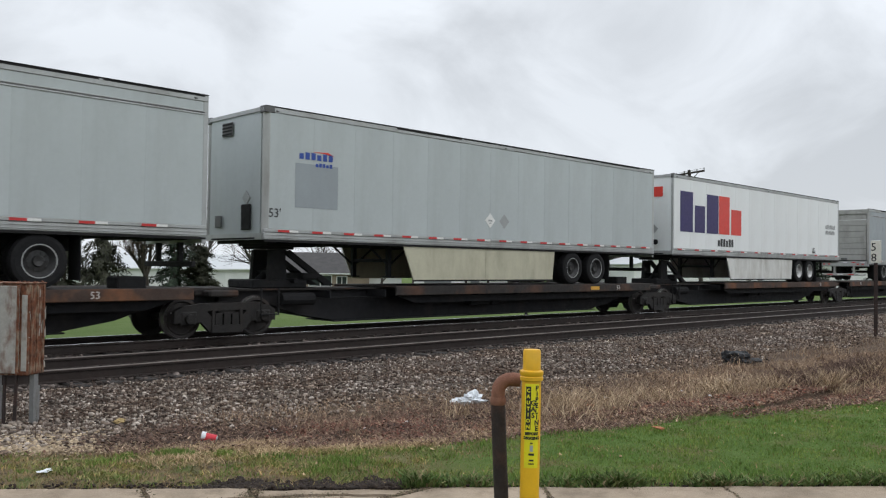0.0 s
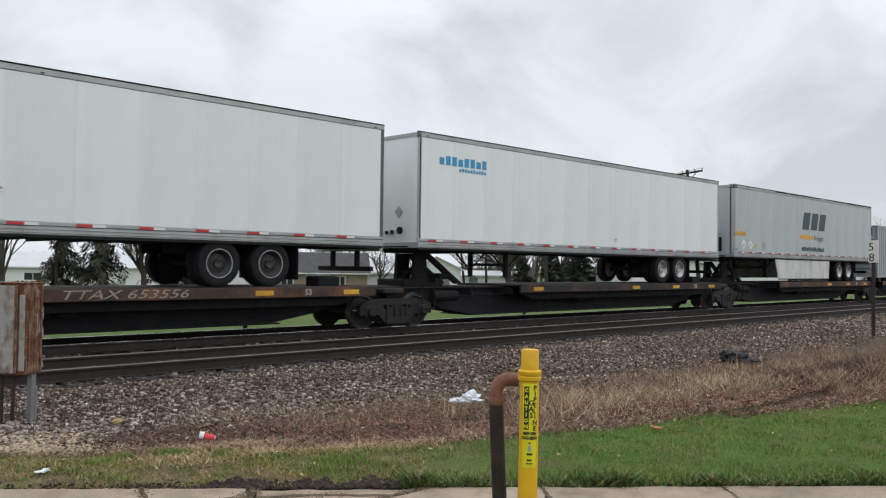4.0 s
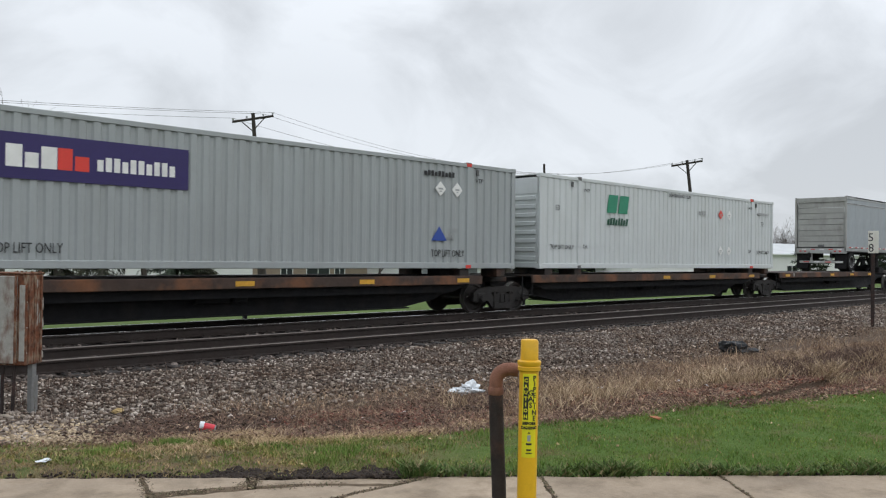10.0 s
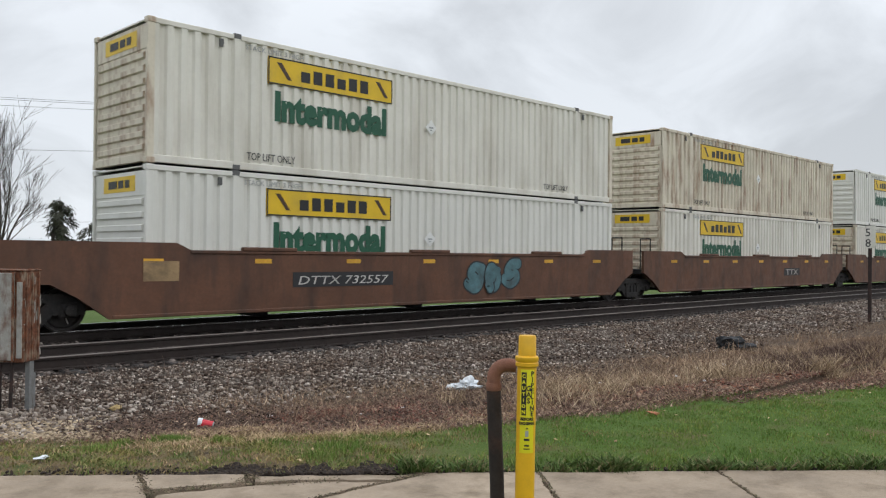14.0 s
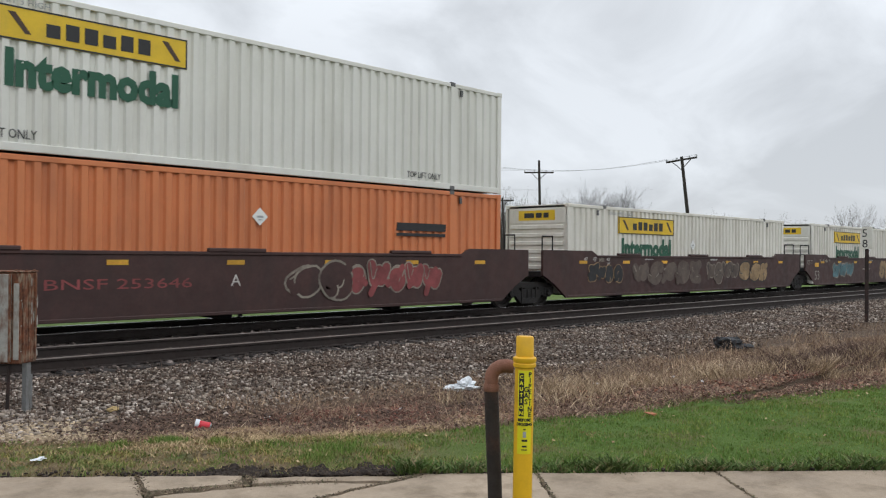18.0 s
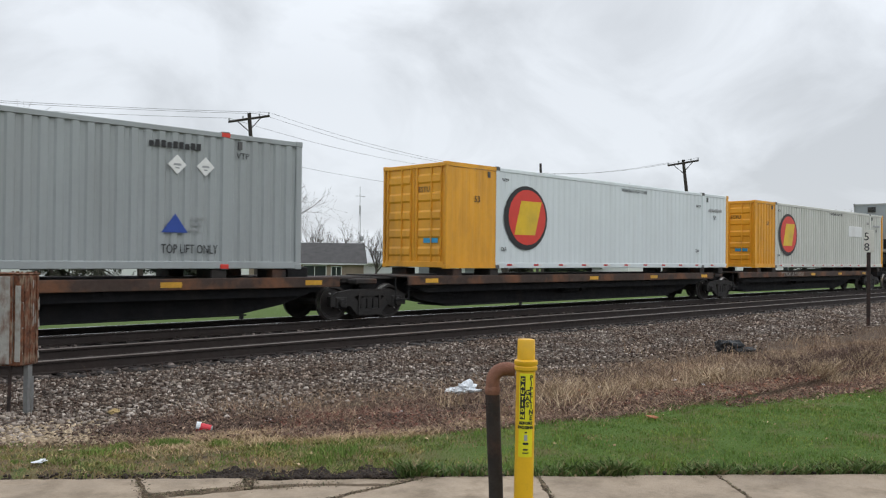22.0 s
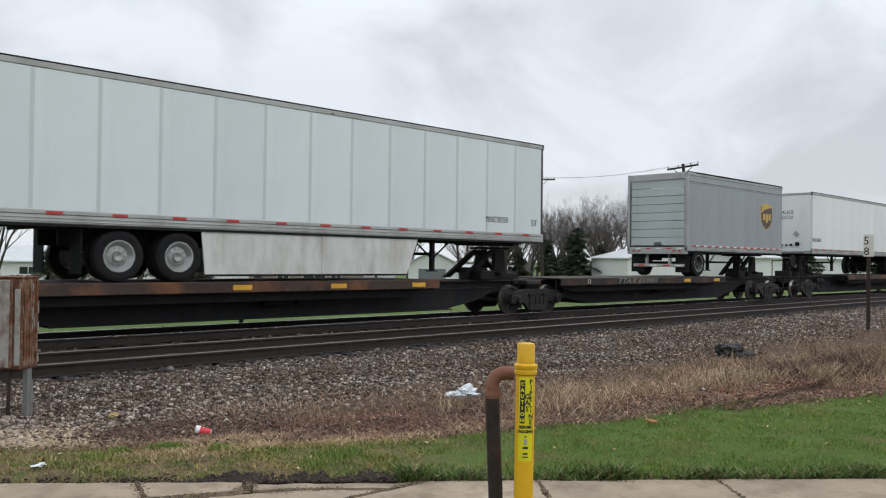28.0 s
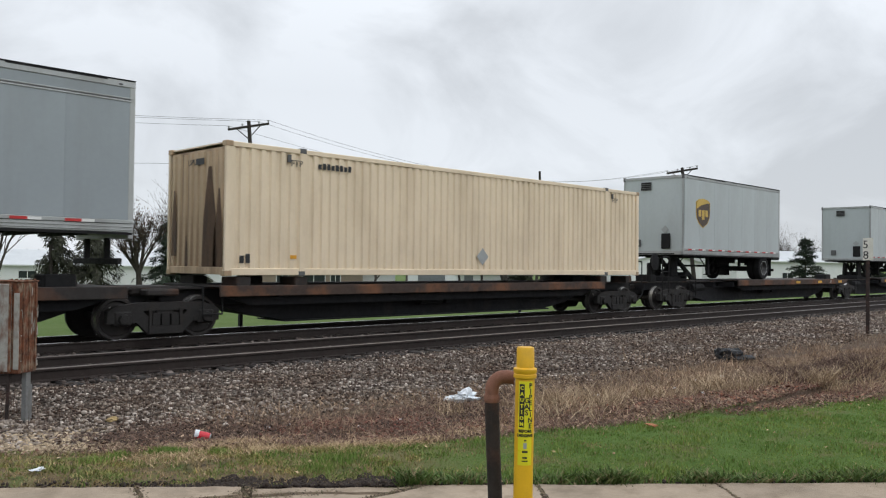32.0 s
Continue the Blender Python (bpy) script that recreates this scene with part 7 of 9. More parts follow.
# ---- behind the tracks: poles, houses and trees ----
pole_wood = mat("pole_wood", (0.035, 0.028, 0.024), 0.9, var=0.3, scale=3, bump=0.006)
insulator = mat("insulator", (0.35, 0.36, 0.37), 0.3, var=0.1)
siding_white = mat("white_siding", (0.70, 0.71, 0.70), 0.6, var=0.05, scale=0.6)
siding_tan = mat("tan_brick", (0.27, 0.21, 0.16), 0.8, var=0.12, scale=1.2)
roof_dark = mat("dark_shingles", (0.065, 0.062, 0.062), 0.9, var=0.2, scale=1.5)
roof_white = mat("pale_metal_roof", (0.55, 0.57, 0.58), 0.5, 0.2, var=0.06, scale=0.5)
window_glass = mat("window_glass", (0.03, 0.035, 0.04), 0.08, var=0.1)
door_grey = mat("garage_door", (0.16, 0.17, 0.18), 0.5, var=0.1)
bark = mat("bark", (0.055, 0.045, 0.038), 0.9, var=0.3, scale=2.0)
# bark_far is a paler bark: the haze of distance is put into its colour
bark_far = mat("hazed_bark", (0.085, 0.072, 0.065), 0.9, var=0.25, scale=2.0)
needles = mat("dark_needles", (0.020, 0.034, 0.018), 0.85, var=0.3, scale=0.8, island=0.5)
needles_brown = mat("brownish_needles", (0.034, 0.036, 0.020), 0.85, var=0.3, scale=0.8, island=0.5)
dry_leaf = mat("dry_leaves", (0.085, 0.055, 0.035), 0.9, var=0.3, scale=2, island=0.4)


def base_z(x, y):
    return ground_z(x, y)


def utility_pole(x, y, top, lean, arm_dir, arm=2.3, drop=0.35, label="", second=False, tilt=0.0):
    """A wooden pole with a braced crossarm; lean: how far its top stands off its foot."""
    z = base_z(x, y)
    p = thing("utility_pole", label or "dark wooden utility pole with a braced crossarm", "utility pole", "poles")
    p.matrix_basis = pose(x, y, z)
    h = top - z
    part("shaft", Geo().bar((0, 0, -0.3), (lean[0], lean[1], h), 0.17, 10, 0.11), pole_wood, p)
    a = Vector((arm_dir[0], arm_dir[1], tilt)).normalized()
    tip = Vector((lean[0], lean[1], h))
    for k in range(2 if second else 1):
        c = tip - Vector((0, 0, drop + k * 1.0))
        l, r = c - a * arm / 2, c + a * arm / 2
        part("crossarm", Geo().bar(tuple(l), tuple(r), 0.075, 6), pole_wood, p)
        part("brace", Geo().bar(tuple(c - a * 0.75), tuple(c - Vector((0, 0, 0.75))), 0.03).bar(tuple(c + a * 0.75), tuple(c - Vector((0, 0, 0.75))), 0.03), pole_wood, p)
        for q in (-0.96, -0.3, 0.5, 0.96):
            b = c + a * arm / 2 * q
            part("insulator", Geo().bar(tuple(b), tuple(b + Vector((0, 0, 0.22))), 0.035, 6).bar(tuple(b + Vector((0, 0, 0.12))), tuple(b + Vector((0, 0, 0.22))), 0.06, 6), insulator, p)
    ends = [Vector((x, y, z)) + tip - Vector((0, 0, drop - 0.22)) + a * arm / 2 * q for q in (-0.96, 0.5, 0.96)]
    return ends, Vector((x, y, z)) + Vector((lean[0], lean[1], h)) * 0.76


e0, m0 = utility_pole(-14, 46, 8.0, (0, 0), (0.4, -0.9), label="dark wooden utility pole beyond the view")
e1, m1 = utility_pole(28.0, 43.9, 10.2, (-0.75, 0.4), (0.86, -0.52), 2.5, tilt=0.2)
e2, m2 = utility_pole(62.8, 49.6, 10.6, (-0.2, 0.25), (0.65, -0.76), 2.8, 1.15, label="dark wooden utility pole with a low crossarm and a transformer")
e3, m3 = utility_pole(58.3, 31.2, 9.15, (-0.9, 0.75), (0.45, -0.9), 2.3, 0.25, tilt=0.15, label="leaning dark wooden utility pole with a crossarm")
pole_grey = mat("weathered_pole", (0.20, 0.19, 0.18), 0.8, var=0.2, scale=3)
for x, y, top, lean, grey in ((74.3, 71.4, 7.6, (-0.9, 0.6), False), (75.8, 69.2, 7.6, (-0.2, 0.2), True), (71.3, 61.4, 8.0, (-0.35, 0.3), True)):
    far_pole = utility_pole(x, y, top, lean, (0.72, -0.69), 2.6, 0.3, label="weathered utility pole among white sheds")
stub = thing("wooden_stub", "short dark wooden pole stub before a drooping evergreen", "utility pole", at=pose(23.3, 65.3, base_z(23.3, 65.3)))
part("shaft", Geo().bar((0, 0, -0.2), (0, 0, 4.2), 0.15, 10, 0.13), pole_wood, stub)
wire_mat = mat("cable", (0.05, 0.05, 0.05), 0.6, var=0.1)


def cable(a, b, sag, r=0.009, n=16):
    pts = []
    for i in range(n + 1):
        t = i / n
        q = a.lerp(b, t)
        pts.append((q.x, q.y, q.z - sag * 4 * t * (1 - t)))
    v, f = [], []
    for p in pts:
        v += [(p[0] + r, p[1], p[2]), (p[0], p[1], p[2] + r), (p[0] - r, p[1], p[2]), (p[0], p[1], p[2] - r)]
    for i in range(n):
        f += [(4 * i + k, 4 * i + (k + 1) % 4, 4 * i + 4 + (k + 1) % 4, 4 * i + 4 + k) for k in range(4)]
    g = Geo().add(v, f)
    solo("overhead_cable", g, wire_mat, "thin black overhead cable between poles", "cable", "cables")


for k in range(3):
    cable(e0[k], e1[k], 0.5)
    cable(e1[k], e2[k], 0.9)
for k in (0, 2):
    cable(e2[k], e3[k], 0.4)
cable(Vector((-14, 46, 5.2)), m1, 0.3); cable(m1, m2, 0.7); cable(m1, Vector((68.0, 83.9, 5.0)), 0.6); cable(Vector((18, 70, 3.6)), Vector((42, 66, 4.6)), 0.2)


def house(x, y, turn, L, depth, eave, ridge, wall, roof, windows=(), doors=(), gable_front=False, label="", overhang=0.4, stripe=None):
    """A one-storey house; x and y are its front left foot, the front faces the tracks."""
    z = base_z(x, y) - 0.1
    h = thing("house", label, "house", at=pose(x, y, z, 0, 0, turn))
    e, r = eave - z, ridge - z
    if gable_front:
        part("front_wall", Geo().prism([(0, 0), (L, 0), (L, e), (L / 2, r), (0, e)], 0, 0.2), wall, h)
        part("back_wall", Geo().prism([(0, 0), (L, 0), (L, e), (L / 2, r), (0, e)], depth - 0.2, depth), wall, h)
        part("side_wall", Geo().box(0, 0.2, 0.2, depth - 0.2, 0, e), wall, h)
        part("side_wall", Geo().box(L - 0.2, L, 0.2, depth - 0.2, 0, e), wall, h)
        s = (r - e) / (L / 2)
        o = overhang
        part("roof_slope", Geo().prism([(-o, e - s * o + 0.02), (L / 2, r + 0.02), (L / 2, r + 0.14), (-o, e - s * o + 0.14)], -o, depth + o), roof, h)
        part("roof_slope", Geo().prism([(L + o, e - s * o + 0.02), (L / 2, r + 0.02), (L / 2, r + 0.14), (L + o, e - s * o + 0.14)], -o, depth + o), roof, h)
    else:
        part("front_wall", Geo().box(0, L, 0, 0.2, 0, e), wall, h)
        part("back_wall", Geo().box(0, L, depth - 0.2, depth, 0, e), wall, h)
        for x0 in (0, L - 0.2):
            part("gable_wall", Geo().add([(x0, 0.2, 0), (x0, depth - 0.2, 0), (x0, depth - 0.2, e), (x0, depth / 2, r), (x0, 0.2, e), (x0 + 0.2, 0.2, 0), (x0 + 0.2, depth - 0.2, 0), (x0 + 0.2, depth - 0.2, e), (x0 + 0.2, depth / 2, r), (x0 + 0.2, 0.2, e)],
                                         [(0, 1, 2, 3, 4), (9, 8, 7, 6, 5), (0, 5, 6, 1), (1, 6, 7, 2), (2, 7, 8, 3), (3, 8, 9, 4), (4, 9, 5, 0)]), wall, h)
        s, o = (r - e) / (depth / 2), overhang
        for d in (0, 1):
            pts = [(-o, e - s * o + 0.02), (depth / 2, r + 0.02), (depth / 2, r + 0.14), (-o, e - s * o + 0.14)]
            pts = [(depth - p, q) for p, q in pts] if d else pts
            part("roof_slope", Geo().add([(xx, p, q) for xx in (-o, L + o) for p, q in pts], [(0, 1, 2, 3), (7, 6, 5, 4), (0, 4, 5, 1), (1, 5, 6, 2), (2, 6, 7, 3), (3, 7, 4, 0)]), roof, h)
        part("gutter", Geo().box(-o, L + o, -o - 0.08, -o, e - s * o - 0.02, e - s * o + 0.12), siding_white, h)
    for a, b, z0, z1 in windows:
        w = part("window", Geo().box(a - 0.1, b + 0.1, -0.05, 0.02, z0 - 0.1, z0, 0.01).box(a - 0.1, b + 0.1, -0.05, 0.02, z1, z1 + 0.1, 0.01).box(a - 0.1, a, -0.05, 0.02, z0, z1).box(b, b + 0.1, -0.05, 0.02, z0, z1).box((a + b) / 2 - 0.04, (a + b) / 2 + 0.04, -0.05, 0.02, z0, z1), siding_white, h, "white window frame")
        part("pane", Geo().box(a, b, -0.012, -0.004, z0, z1), window_glass, w)
    for a, b, z1 in doors:
        d = part("garage_door", Geo().box(a, b, -0.03, 0.0, 0.05, z1), door_grey, h)
        for k in range(3):
            part("door_panel", Geo().box(a + 0.08, b - 0.08, -0.05, -0.03, 0.12 + k * z1 / 3.2, 0.12 + (k + 0.85) * z1 / 3.2, 0.01), door_grey, d)
    if stripe:
        part("stripe", Geo().box(stripe[0], stripe[1], -0.02, 0.0, stripe[2], stripe[3]), door_grey, h)
    return h


house(52.6, 85.1, -35.7, 13.4, 9, 0.72, 3.0, siding_tan, roof_dark, windows=((3.3, 4.6, 0.9, 2.0), (6.3, 8.9, 0.9, 2.1), (9.6, 10.7, 0.9, 2.0)), label="low tan house with a dark shingle roof and white windows")
house(64.3, 82.0, -41, 6.4, 8, 0.75, 2.1, siding_white, roof_white, windows=((1.0, 2.2, 0.9, 1.9),), label="low white house with a pale roof")
house(66.2, 72.3, -44, 5.7, 8, 1.27, 2.65, siding_white, roof_white, doors=((1.2, 4.4, 2.3),), gable_front=True, label="white gabled garage with a grey door")
house(31.1, 115.9, -23.4, 35, 14, 0.9, 2.8, siding_white, roof_white, windows=((6, 8, 1.0, 1.9), (14, 16, 1.0, 1.9), (24, 26, 1.0, 1.9)), label="long low white building with a pale metal roof")
house(92.7, 59.3, -14, 13.8, 7, 2.15, 3.5, siding_white, roof_white, gable_front=True, stripe=(3.5, 10.5, 2.55, 2.75), label="white metal shed with a grey stripe")
house(117.2, 56.3, -21, 28, 16, 2.6, 4.3, siding_white, roof_white, windows=((9, 11, 1.2, 2.2),), label="long white metal building with a pale roof")
house(80.5, 79.5, -45, 9.5, 7, 0.4, 0.95, siding_white, roof_white, doors=((2, 3.2, 1.9),), label="low white outbuilding with a door")
house(47.0, 93.0, -30, 5.5, 7, 1.0, 2.3, siding_white, roof_white, windows=((2.0, 3.2, 0.9, 1.9),), label="small white house between bare trees")
mast = thing("antenna_mast", "slender lattice antenna mast behind the house", "antenna", at=pose(68.1, 83.8, base_z(68, 83.8)))
mh = 10.5 - base_z(68, 83.8)
part("lattice", Geo().bar((-0.15, 0, 0), (-0.1, 0, mh * 0.8), 0.03, 4).bar((0.15, 0, 0), (0.1, 0, mh * 0.8), 0.03, 4).bar((0, 0.2, 0), (0, 0.12, mh * 0.8), 0.03, 4), galvanised, mast)
part("rod", Geo().bar((0, 0, mh * 0.7), (0, 0, mh), 0.035, 5), galvanised, mast)
part("aerial", Geo().bar((-0.8, 0, mh * 0.9), (0.8, 0, mh * 0.9), 0.03, 4).bar((-0.5, 0.1, mh * 0.9), (-0.5, -0.5, mh * 0.9), 0.02, 4).bar((0.3, 0.2, mh * 0.9), (0.3, -0.5, mh * 0.9), 0.02, 4), galvanised, mast)
part("dish", Geo().lathe([(0.05, -0.1), (0.4, 0.0), (0.38, 0.04), (0.05, -0.05)], 0.25, mh * 0.45, 12), galvanised, mast)


# ---- trees ----
def limbs(rnd, pos, way, length, radius, level, out, tips, spread, droop=0.0, rich=(8, 6, 5, 4)):
    """One limb in bent steps, then its side limbs."""
    steps = 4 if level < 2 else 3
    p, w = Vector(pos), Vector(way).normalized()
    r = radius
    pts = [(p.copy(), r)]
    for i in range(steps):
        w = (w + Vector((rnd.uniform(-1, 1), rnd.uniform(-1, 1), rnd.uniform(-0.5, 1.0) - droop)) * 0.16).normalized()
        p = p + w * length / steps
        r = radius * (1 - (0.35 if level == 0 else 0.66) * (i + 1) / steps)
        pts.append((p.copy(), max(r, 0.006)))
    out.append((pts, 6 if level == 0 else 4 if level < 3 else 3))
    if level >= 4 or length < 0.35:
        tips.append(p)
        return
    n = rich[min(level, 3)]
    for k in range(n):
        t = rnd.uniform(0.25, 1.0) if level else rnd.uniform(0.55, 1.0)
        i = min(int(t * steps), steps - 1)
        a, b = pts[i], pts[i + 1]
        q = a[0].lerp(b[0], t * steps - i)
        ang = rnd.uniform(0, 2 * math.pi)
        u = w.orthogonal().normalized()
        s = w.cross(u)
        tilt = rnd.uniform(0.5, 1.0) * spread
        d = (w + (u * math.cos(ang) + s * math.sin(ang)) * tilt + Vector((0, 0, 0.22 - droop))).normalized()
        limbs(rnd, q, d, length * (rnd.uniform(1.1, 1.75) if level == 0 else rnd.uniform(0.38, 0.68)), max(a[1] * (0.55 if level == 0 else 0.44), 0.007), level + 1, out, tips, spread, droop, rich)


def wood_geo(out):
    v, f = [], []
    for pts, n in out:
        base = len(v)
        for i, (p, r) in enumerate(pts):
            w = (pts[min(i + 1, len(pts) - 1)][0] - pts[max(i - 1, 0)][0]).normalized()
            u = w.orthogonal().normalized()
            s = w.cross(u)
            v += [tuple(p + (u * math.cos(2 * math.pi * k / n) + s * math.sin(2 * math.pi * k / n)) * r) for k in range(n)]
        for i in range(len(pts) - 1):
            f += [(base + i * n + k, base + i * n + (k + 1) % n, base + (i + 1) * n + (k + 1) % n, base + (i + 1) * n + k) for k in range(n)]
    return v, f


def bare_tree(x, y, top, spread=0.8, seed=1, trunk=0.2, label="bare leafless deciduous tree", material=None, leaves=0, lean=(0, 0), rich=(8, 6, 5, 4)):
    z = base_z(x, y)
    h = top - z
    rnd = random.Random(seed)
    t = thing("bare_tree", label, "tree", "trees", at=pose(x, y, z - 0.05))
    out, tips = [], []
    limbs(rnd, (0, 0, 0), (lean[0], lean[1], 1), h * 0.36, trunk, 0, out, tips, spread, 0.0, rich)
    hi = max(p.z for pts, n in out for p, r in pts)
    k = h / hi
    out = [([(p * k, r) for p, r in pts], n) for pts, n in out]
    v, f = wood_geo(out[:1])
    part("trunk", raw_mesh("trunk", v, f, material or bark), bark, t)
    v, f = wood_geo(out[1:])
    part("crown", raw_mesh("crown", v, f, material or bark), bark, t, "many bare twigs")
    if leaves:
        v, f = [], []
        for p in tips:
            for j in range(leaves):
                c = p * k + Vector((rnd.gauss(0, 0.12), rnd.gauss(0, 0.12), rnd.gauss(0, 0.12)))
                a, b = Vector((rnd.gauss(0, 1), rnd.gauss(0, 1), rnd.gauss(0, 1))).normalized() * 0.07, Vector((rnd.gauss(0, 1), rnd.gauss(0, 1), rnd.gauss(0, 1))).normalized() * 0.06
                n = len(v)
                v += [tuple(c - a), tuple(c + b), tuple(c + a), tuple(c - b)]
                f.append((n, n + 1, n + 2, n + 3))
        part("leaves", raw_mesh("leaves", v, f, dry_leaf), dry_leaf, t, "clinging dry leaves")
    return t


def conifer(x, y, top, width, seed, material=None, shaggy=0.0, label="dark green evergreen conifer tree"):
    """An evergreen of many drooping sprays round a trunk."""
    z = base_z(x, y)
    h = top - z
    rnd = random.Random(seed)
    t = thing("conifer", label, "tree", "trees", at=pose(x, y, z - 0.05))
    part("trunk", Geo().bar((0, 0, 0), (0, 0, h * 0.96), 0.14, 7, 0.02), bark, t)
    v, f = [], []
    n_b = 46 if shaggy < 0.6 else 34
    for i in range(n_b):
        k = ((i + rnd.random()) / n_b) ** 1.15
        zc = h * (0.08 + 0.86 * k)
        reach = (width / 2 * (1 - k) ** (0.75 - 0.35 * shaggy) * rnd.uniform(0.25, 1.2) + 0.25)
        a = i * 2.4 + rnd.uniform(-0.6, 0.6)
        d = Vector((math.cos(a), math.sin(a), 0))
        rise = rnd.uniform(0.05, 0.5) if shaggy else rnd.uniform(-0.1, 0.25)
        path = [Vector((0, 0, zc)) + d * reach * q + Vector((0, 0, reach * (rise * q - (0.25 + 0.35 * shaggy) * q * q))) for q in (0, 0.35, 0.7, 1.0)]
        bv, bf = wood_geo([([(p, 0.032 - 0.007 * q) for q, p in enumerate(path)], 4)])
        part("bough", raw_mesh("bough", bv, bf, bark), bark, t)
        for j in range(int(260 * (0.45 + 0.55 * (1 - k)))):
            q = rnd.uniform(0.12, 1.0)
            s3 = min(2, int(q * 3))
            c = path[s3].lerp(path[s3 + 1], q * 3 - s3)
            c = c + Vector((rnd.gauss(0, 0.16), rnd.gauss(0, 0.16), rnd.gauss(0, 0.09) - shaggy * abs(rnd.gauss(0, 0.28))))
            e = (d * 0.8 + Vector((rnd.gauss(0, 0.6), rnd.gauss(0, 0.6), rnd.gauss(0, 0.3) - shaggy * 0.9))).normalized() * rnd.uniform(0.18, 0.46)
            s = Vector((-d.y, d.x, rnd.gauss(0, 0.5))).normalized() * rnd.uniform(0.04, 0.10)
            n = len(v)
            v += [tuple(c - s), tuple(c + s), tuple(c + e)]
            f.append((n, n + 1, n + 2))
    part("crown", raw_mesh("crown", v, f, material or needles), needles, t, "dark drooping needles")
    return t


bare_tree(13.0, 43.1, 9.4, 0.6, 4, 0.17, rich=(7, 7, 6, 5), label="tall slender bare tree near the field")
conifer(23.9, 65.7, 5.9, 4.2, 11, needles_brown, 1.0, "shaggy drooping evergreen, brownish green")
conifer(26.3, 64.6, 4.2, 6.4, 12, needles_brown, 1.0, "shaggy drooping evergreen, brownish green")
bare_tree(29.6, 63.4, 6.9, 0.5, 21, 0.30, "small tree with clinging dry leaves", leaves=1, lean=(-0.12, 0), rich=(9, 8, 6, 4))
conifer(32.2, 64.4, 5.4, 4.6, 13, needles, 0.75)
conifer(34.2, 63.8, 3.4, 3.6, 14, needles_brown, 0.5)
bare_tree(38.0, 70.4, 9.4, 0.85, 31, 0.30, rich=(8, 7, 6, 4))
bare_tree(34.4, 54.0, 8.7, 1.4, 38, 0.40, "wide spreading bare tree beside a utility pole", lean=(-0.1, 0.05), rich=(8, 6, 6, 5))
bare_tree(62.2, 73.6, 5.0, 1.0, 41, 0.20, "small bare tree by the house")
bare_tree(79.5, 68.2, 10.6, 1.35, 43, 0.55, "large spreading bare tree before white sheds", lean=(-0.18, 0.05), rich=(9, 7, 6, 5))
for i, (x, y, top) in enumerate(((99.9, 83.2, 13.2), (105, 84, 11.5), (111.7, 84.4, 13.3), (117, 85, 12.0), (123.2, 85.6, 14.0), (129, 84, 12.5), (84, 92, 8.5), (76, 96, 7.5), (72, 99, 8.0), (95, 90, 10.5),
                                  (92.5, 75.0, 10.2), (97.5, 74.5, 11.6), (102.0, 75.5, 12.4), (107.5, 75.0, 11.0), (95.0, 70.5, 9.0), (105.0, 69.8, 10.4), (113.0, 77.0, 13.0), (89.0, 78.0, 9.0), (112.0, 71.5, 13.2), (108.0, 73.5, 13.8))):
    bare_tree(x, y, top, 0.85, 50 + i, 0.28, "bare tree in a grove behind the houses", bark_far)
conifer(93.0, 67.2, 6.8, 6.0, 15, needles, 0.25, "dark green spruce behind the tracks")
conifer(89.6, 70.0, 5.0, 4.6, 16, needles, 0.25, "dark green spruce behind the tracks")
conifer(94.8, 69.6, 6.0, 5.2, 25, needles, 0.3, "dark green spruce in a grove")
conifer(97.4, 66.8, 4.4, 4.4, 26, needles_brown, 0.4, "dull green spruce beside a white shed")
conifer(86.4, 72.4, 4.0, 3.6, 27, needles_brown, 0.4, "dull green spruce beside a white shed")
conifer(102.3, 40.4, 5.6, 4.8, 17, needles, 0.1, "dark green spruce before a white building")
conifer(121.0, 38.5, 6.0, 4.6, 18, needles, 0.1, "dark green spruce before a white building")
for i in range(12):
    a = radians(63 + i * 1.25)
    d = 205 + 18 * (i % 3)
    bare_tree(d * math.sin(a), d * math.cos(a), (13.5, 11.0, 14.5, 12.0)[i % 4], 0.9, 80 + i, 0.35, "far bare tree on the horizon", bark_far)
# a far hedge and wood closes the horizon, haze put into its grey
rnd = random.Random(77)
hv, hf = [], []
for i in range(5200):
    a = rnd.uniform(0, 2 * math.pi)
    d = rnd.uniform(240, 330)
    x, y = d * math.sin(a), d * math.cos(a)
    z = base_z(x, y)
    hgt = rnd.uniform(2.5, 6.0) * (0.8 + 0.5 * math.sin(a * 23))
    w = rnd.uniform(0.4, 1.6)
    n = len(hv)
    hv += [(x - w * math.cos(a), y + w * math.sin(a), z), (x + w * math.cos(a), y - w * math.sin(a), z), (x + rnd.uniform(-1, 1), y + rnd.uniform(-1, 1), z + hgt)]
    hf.append((n, n + 1, n + 2))
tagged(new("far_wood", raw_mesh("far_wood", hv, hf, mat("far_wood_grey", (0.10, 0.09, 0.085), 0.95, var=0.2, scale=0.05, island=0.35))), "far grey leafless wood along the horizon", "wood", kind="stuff")

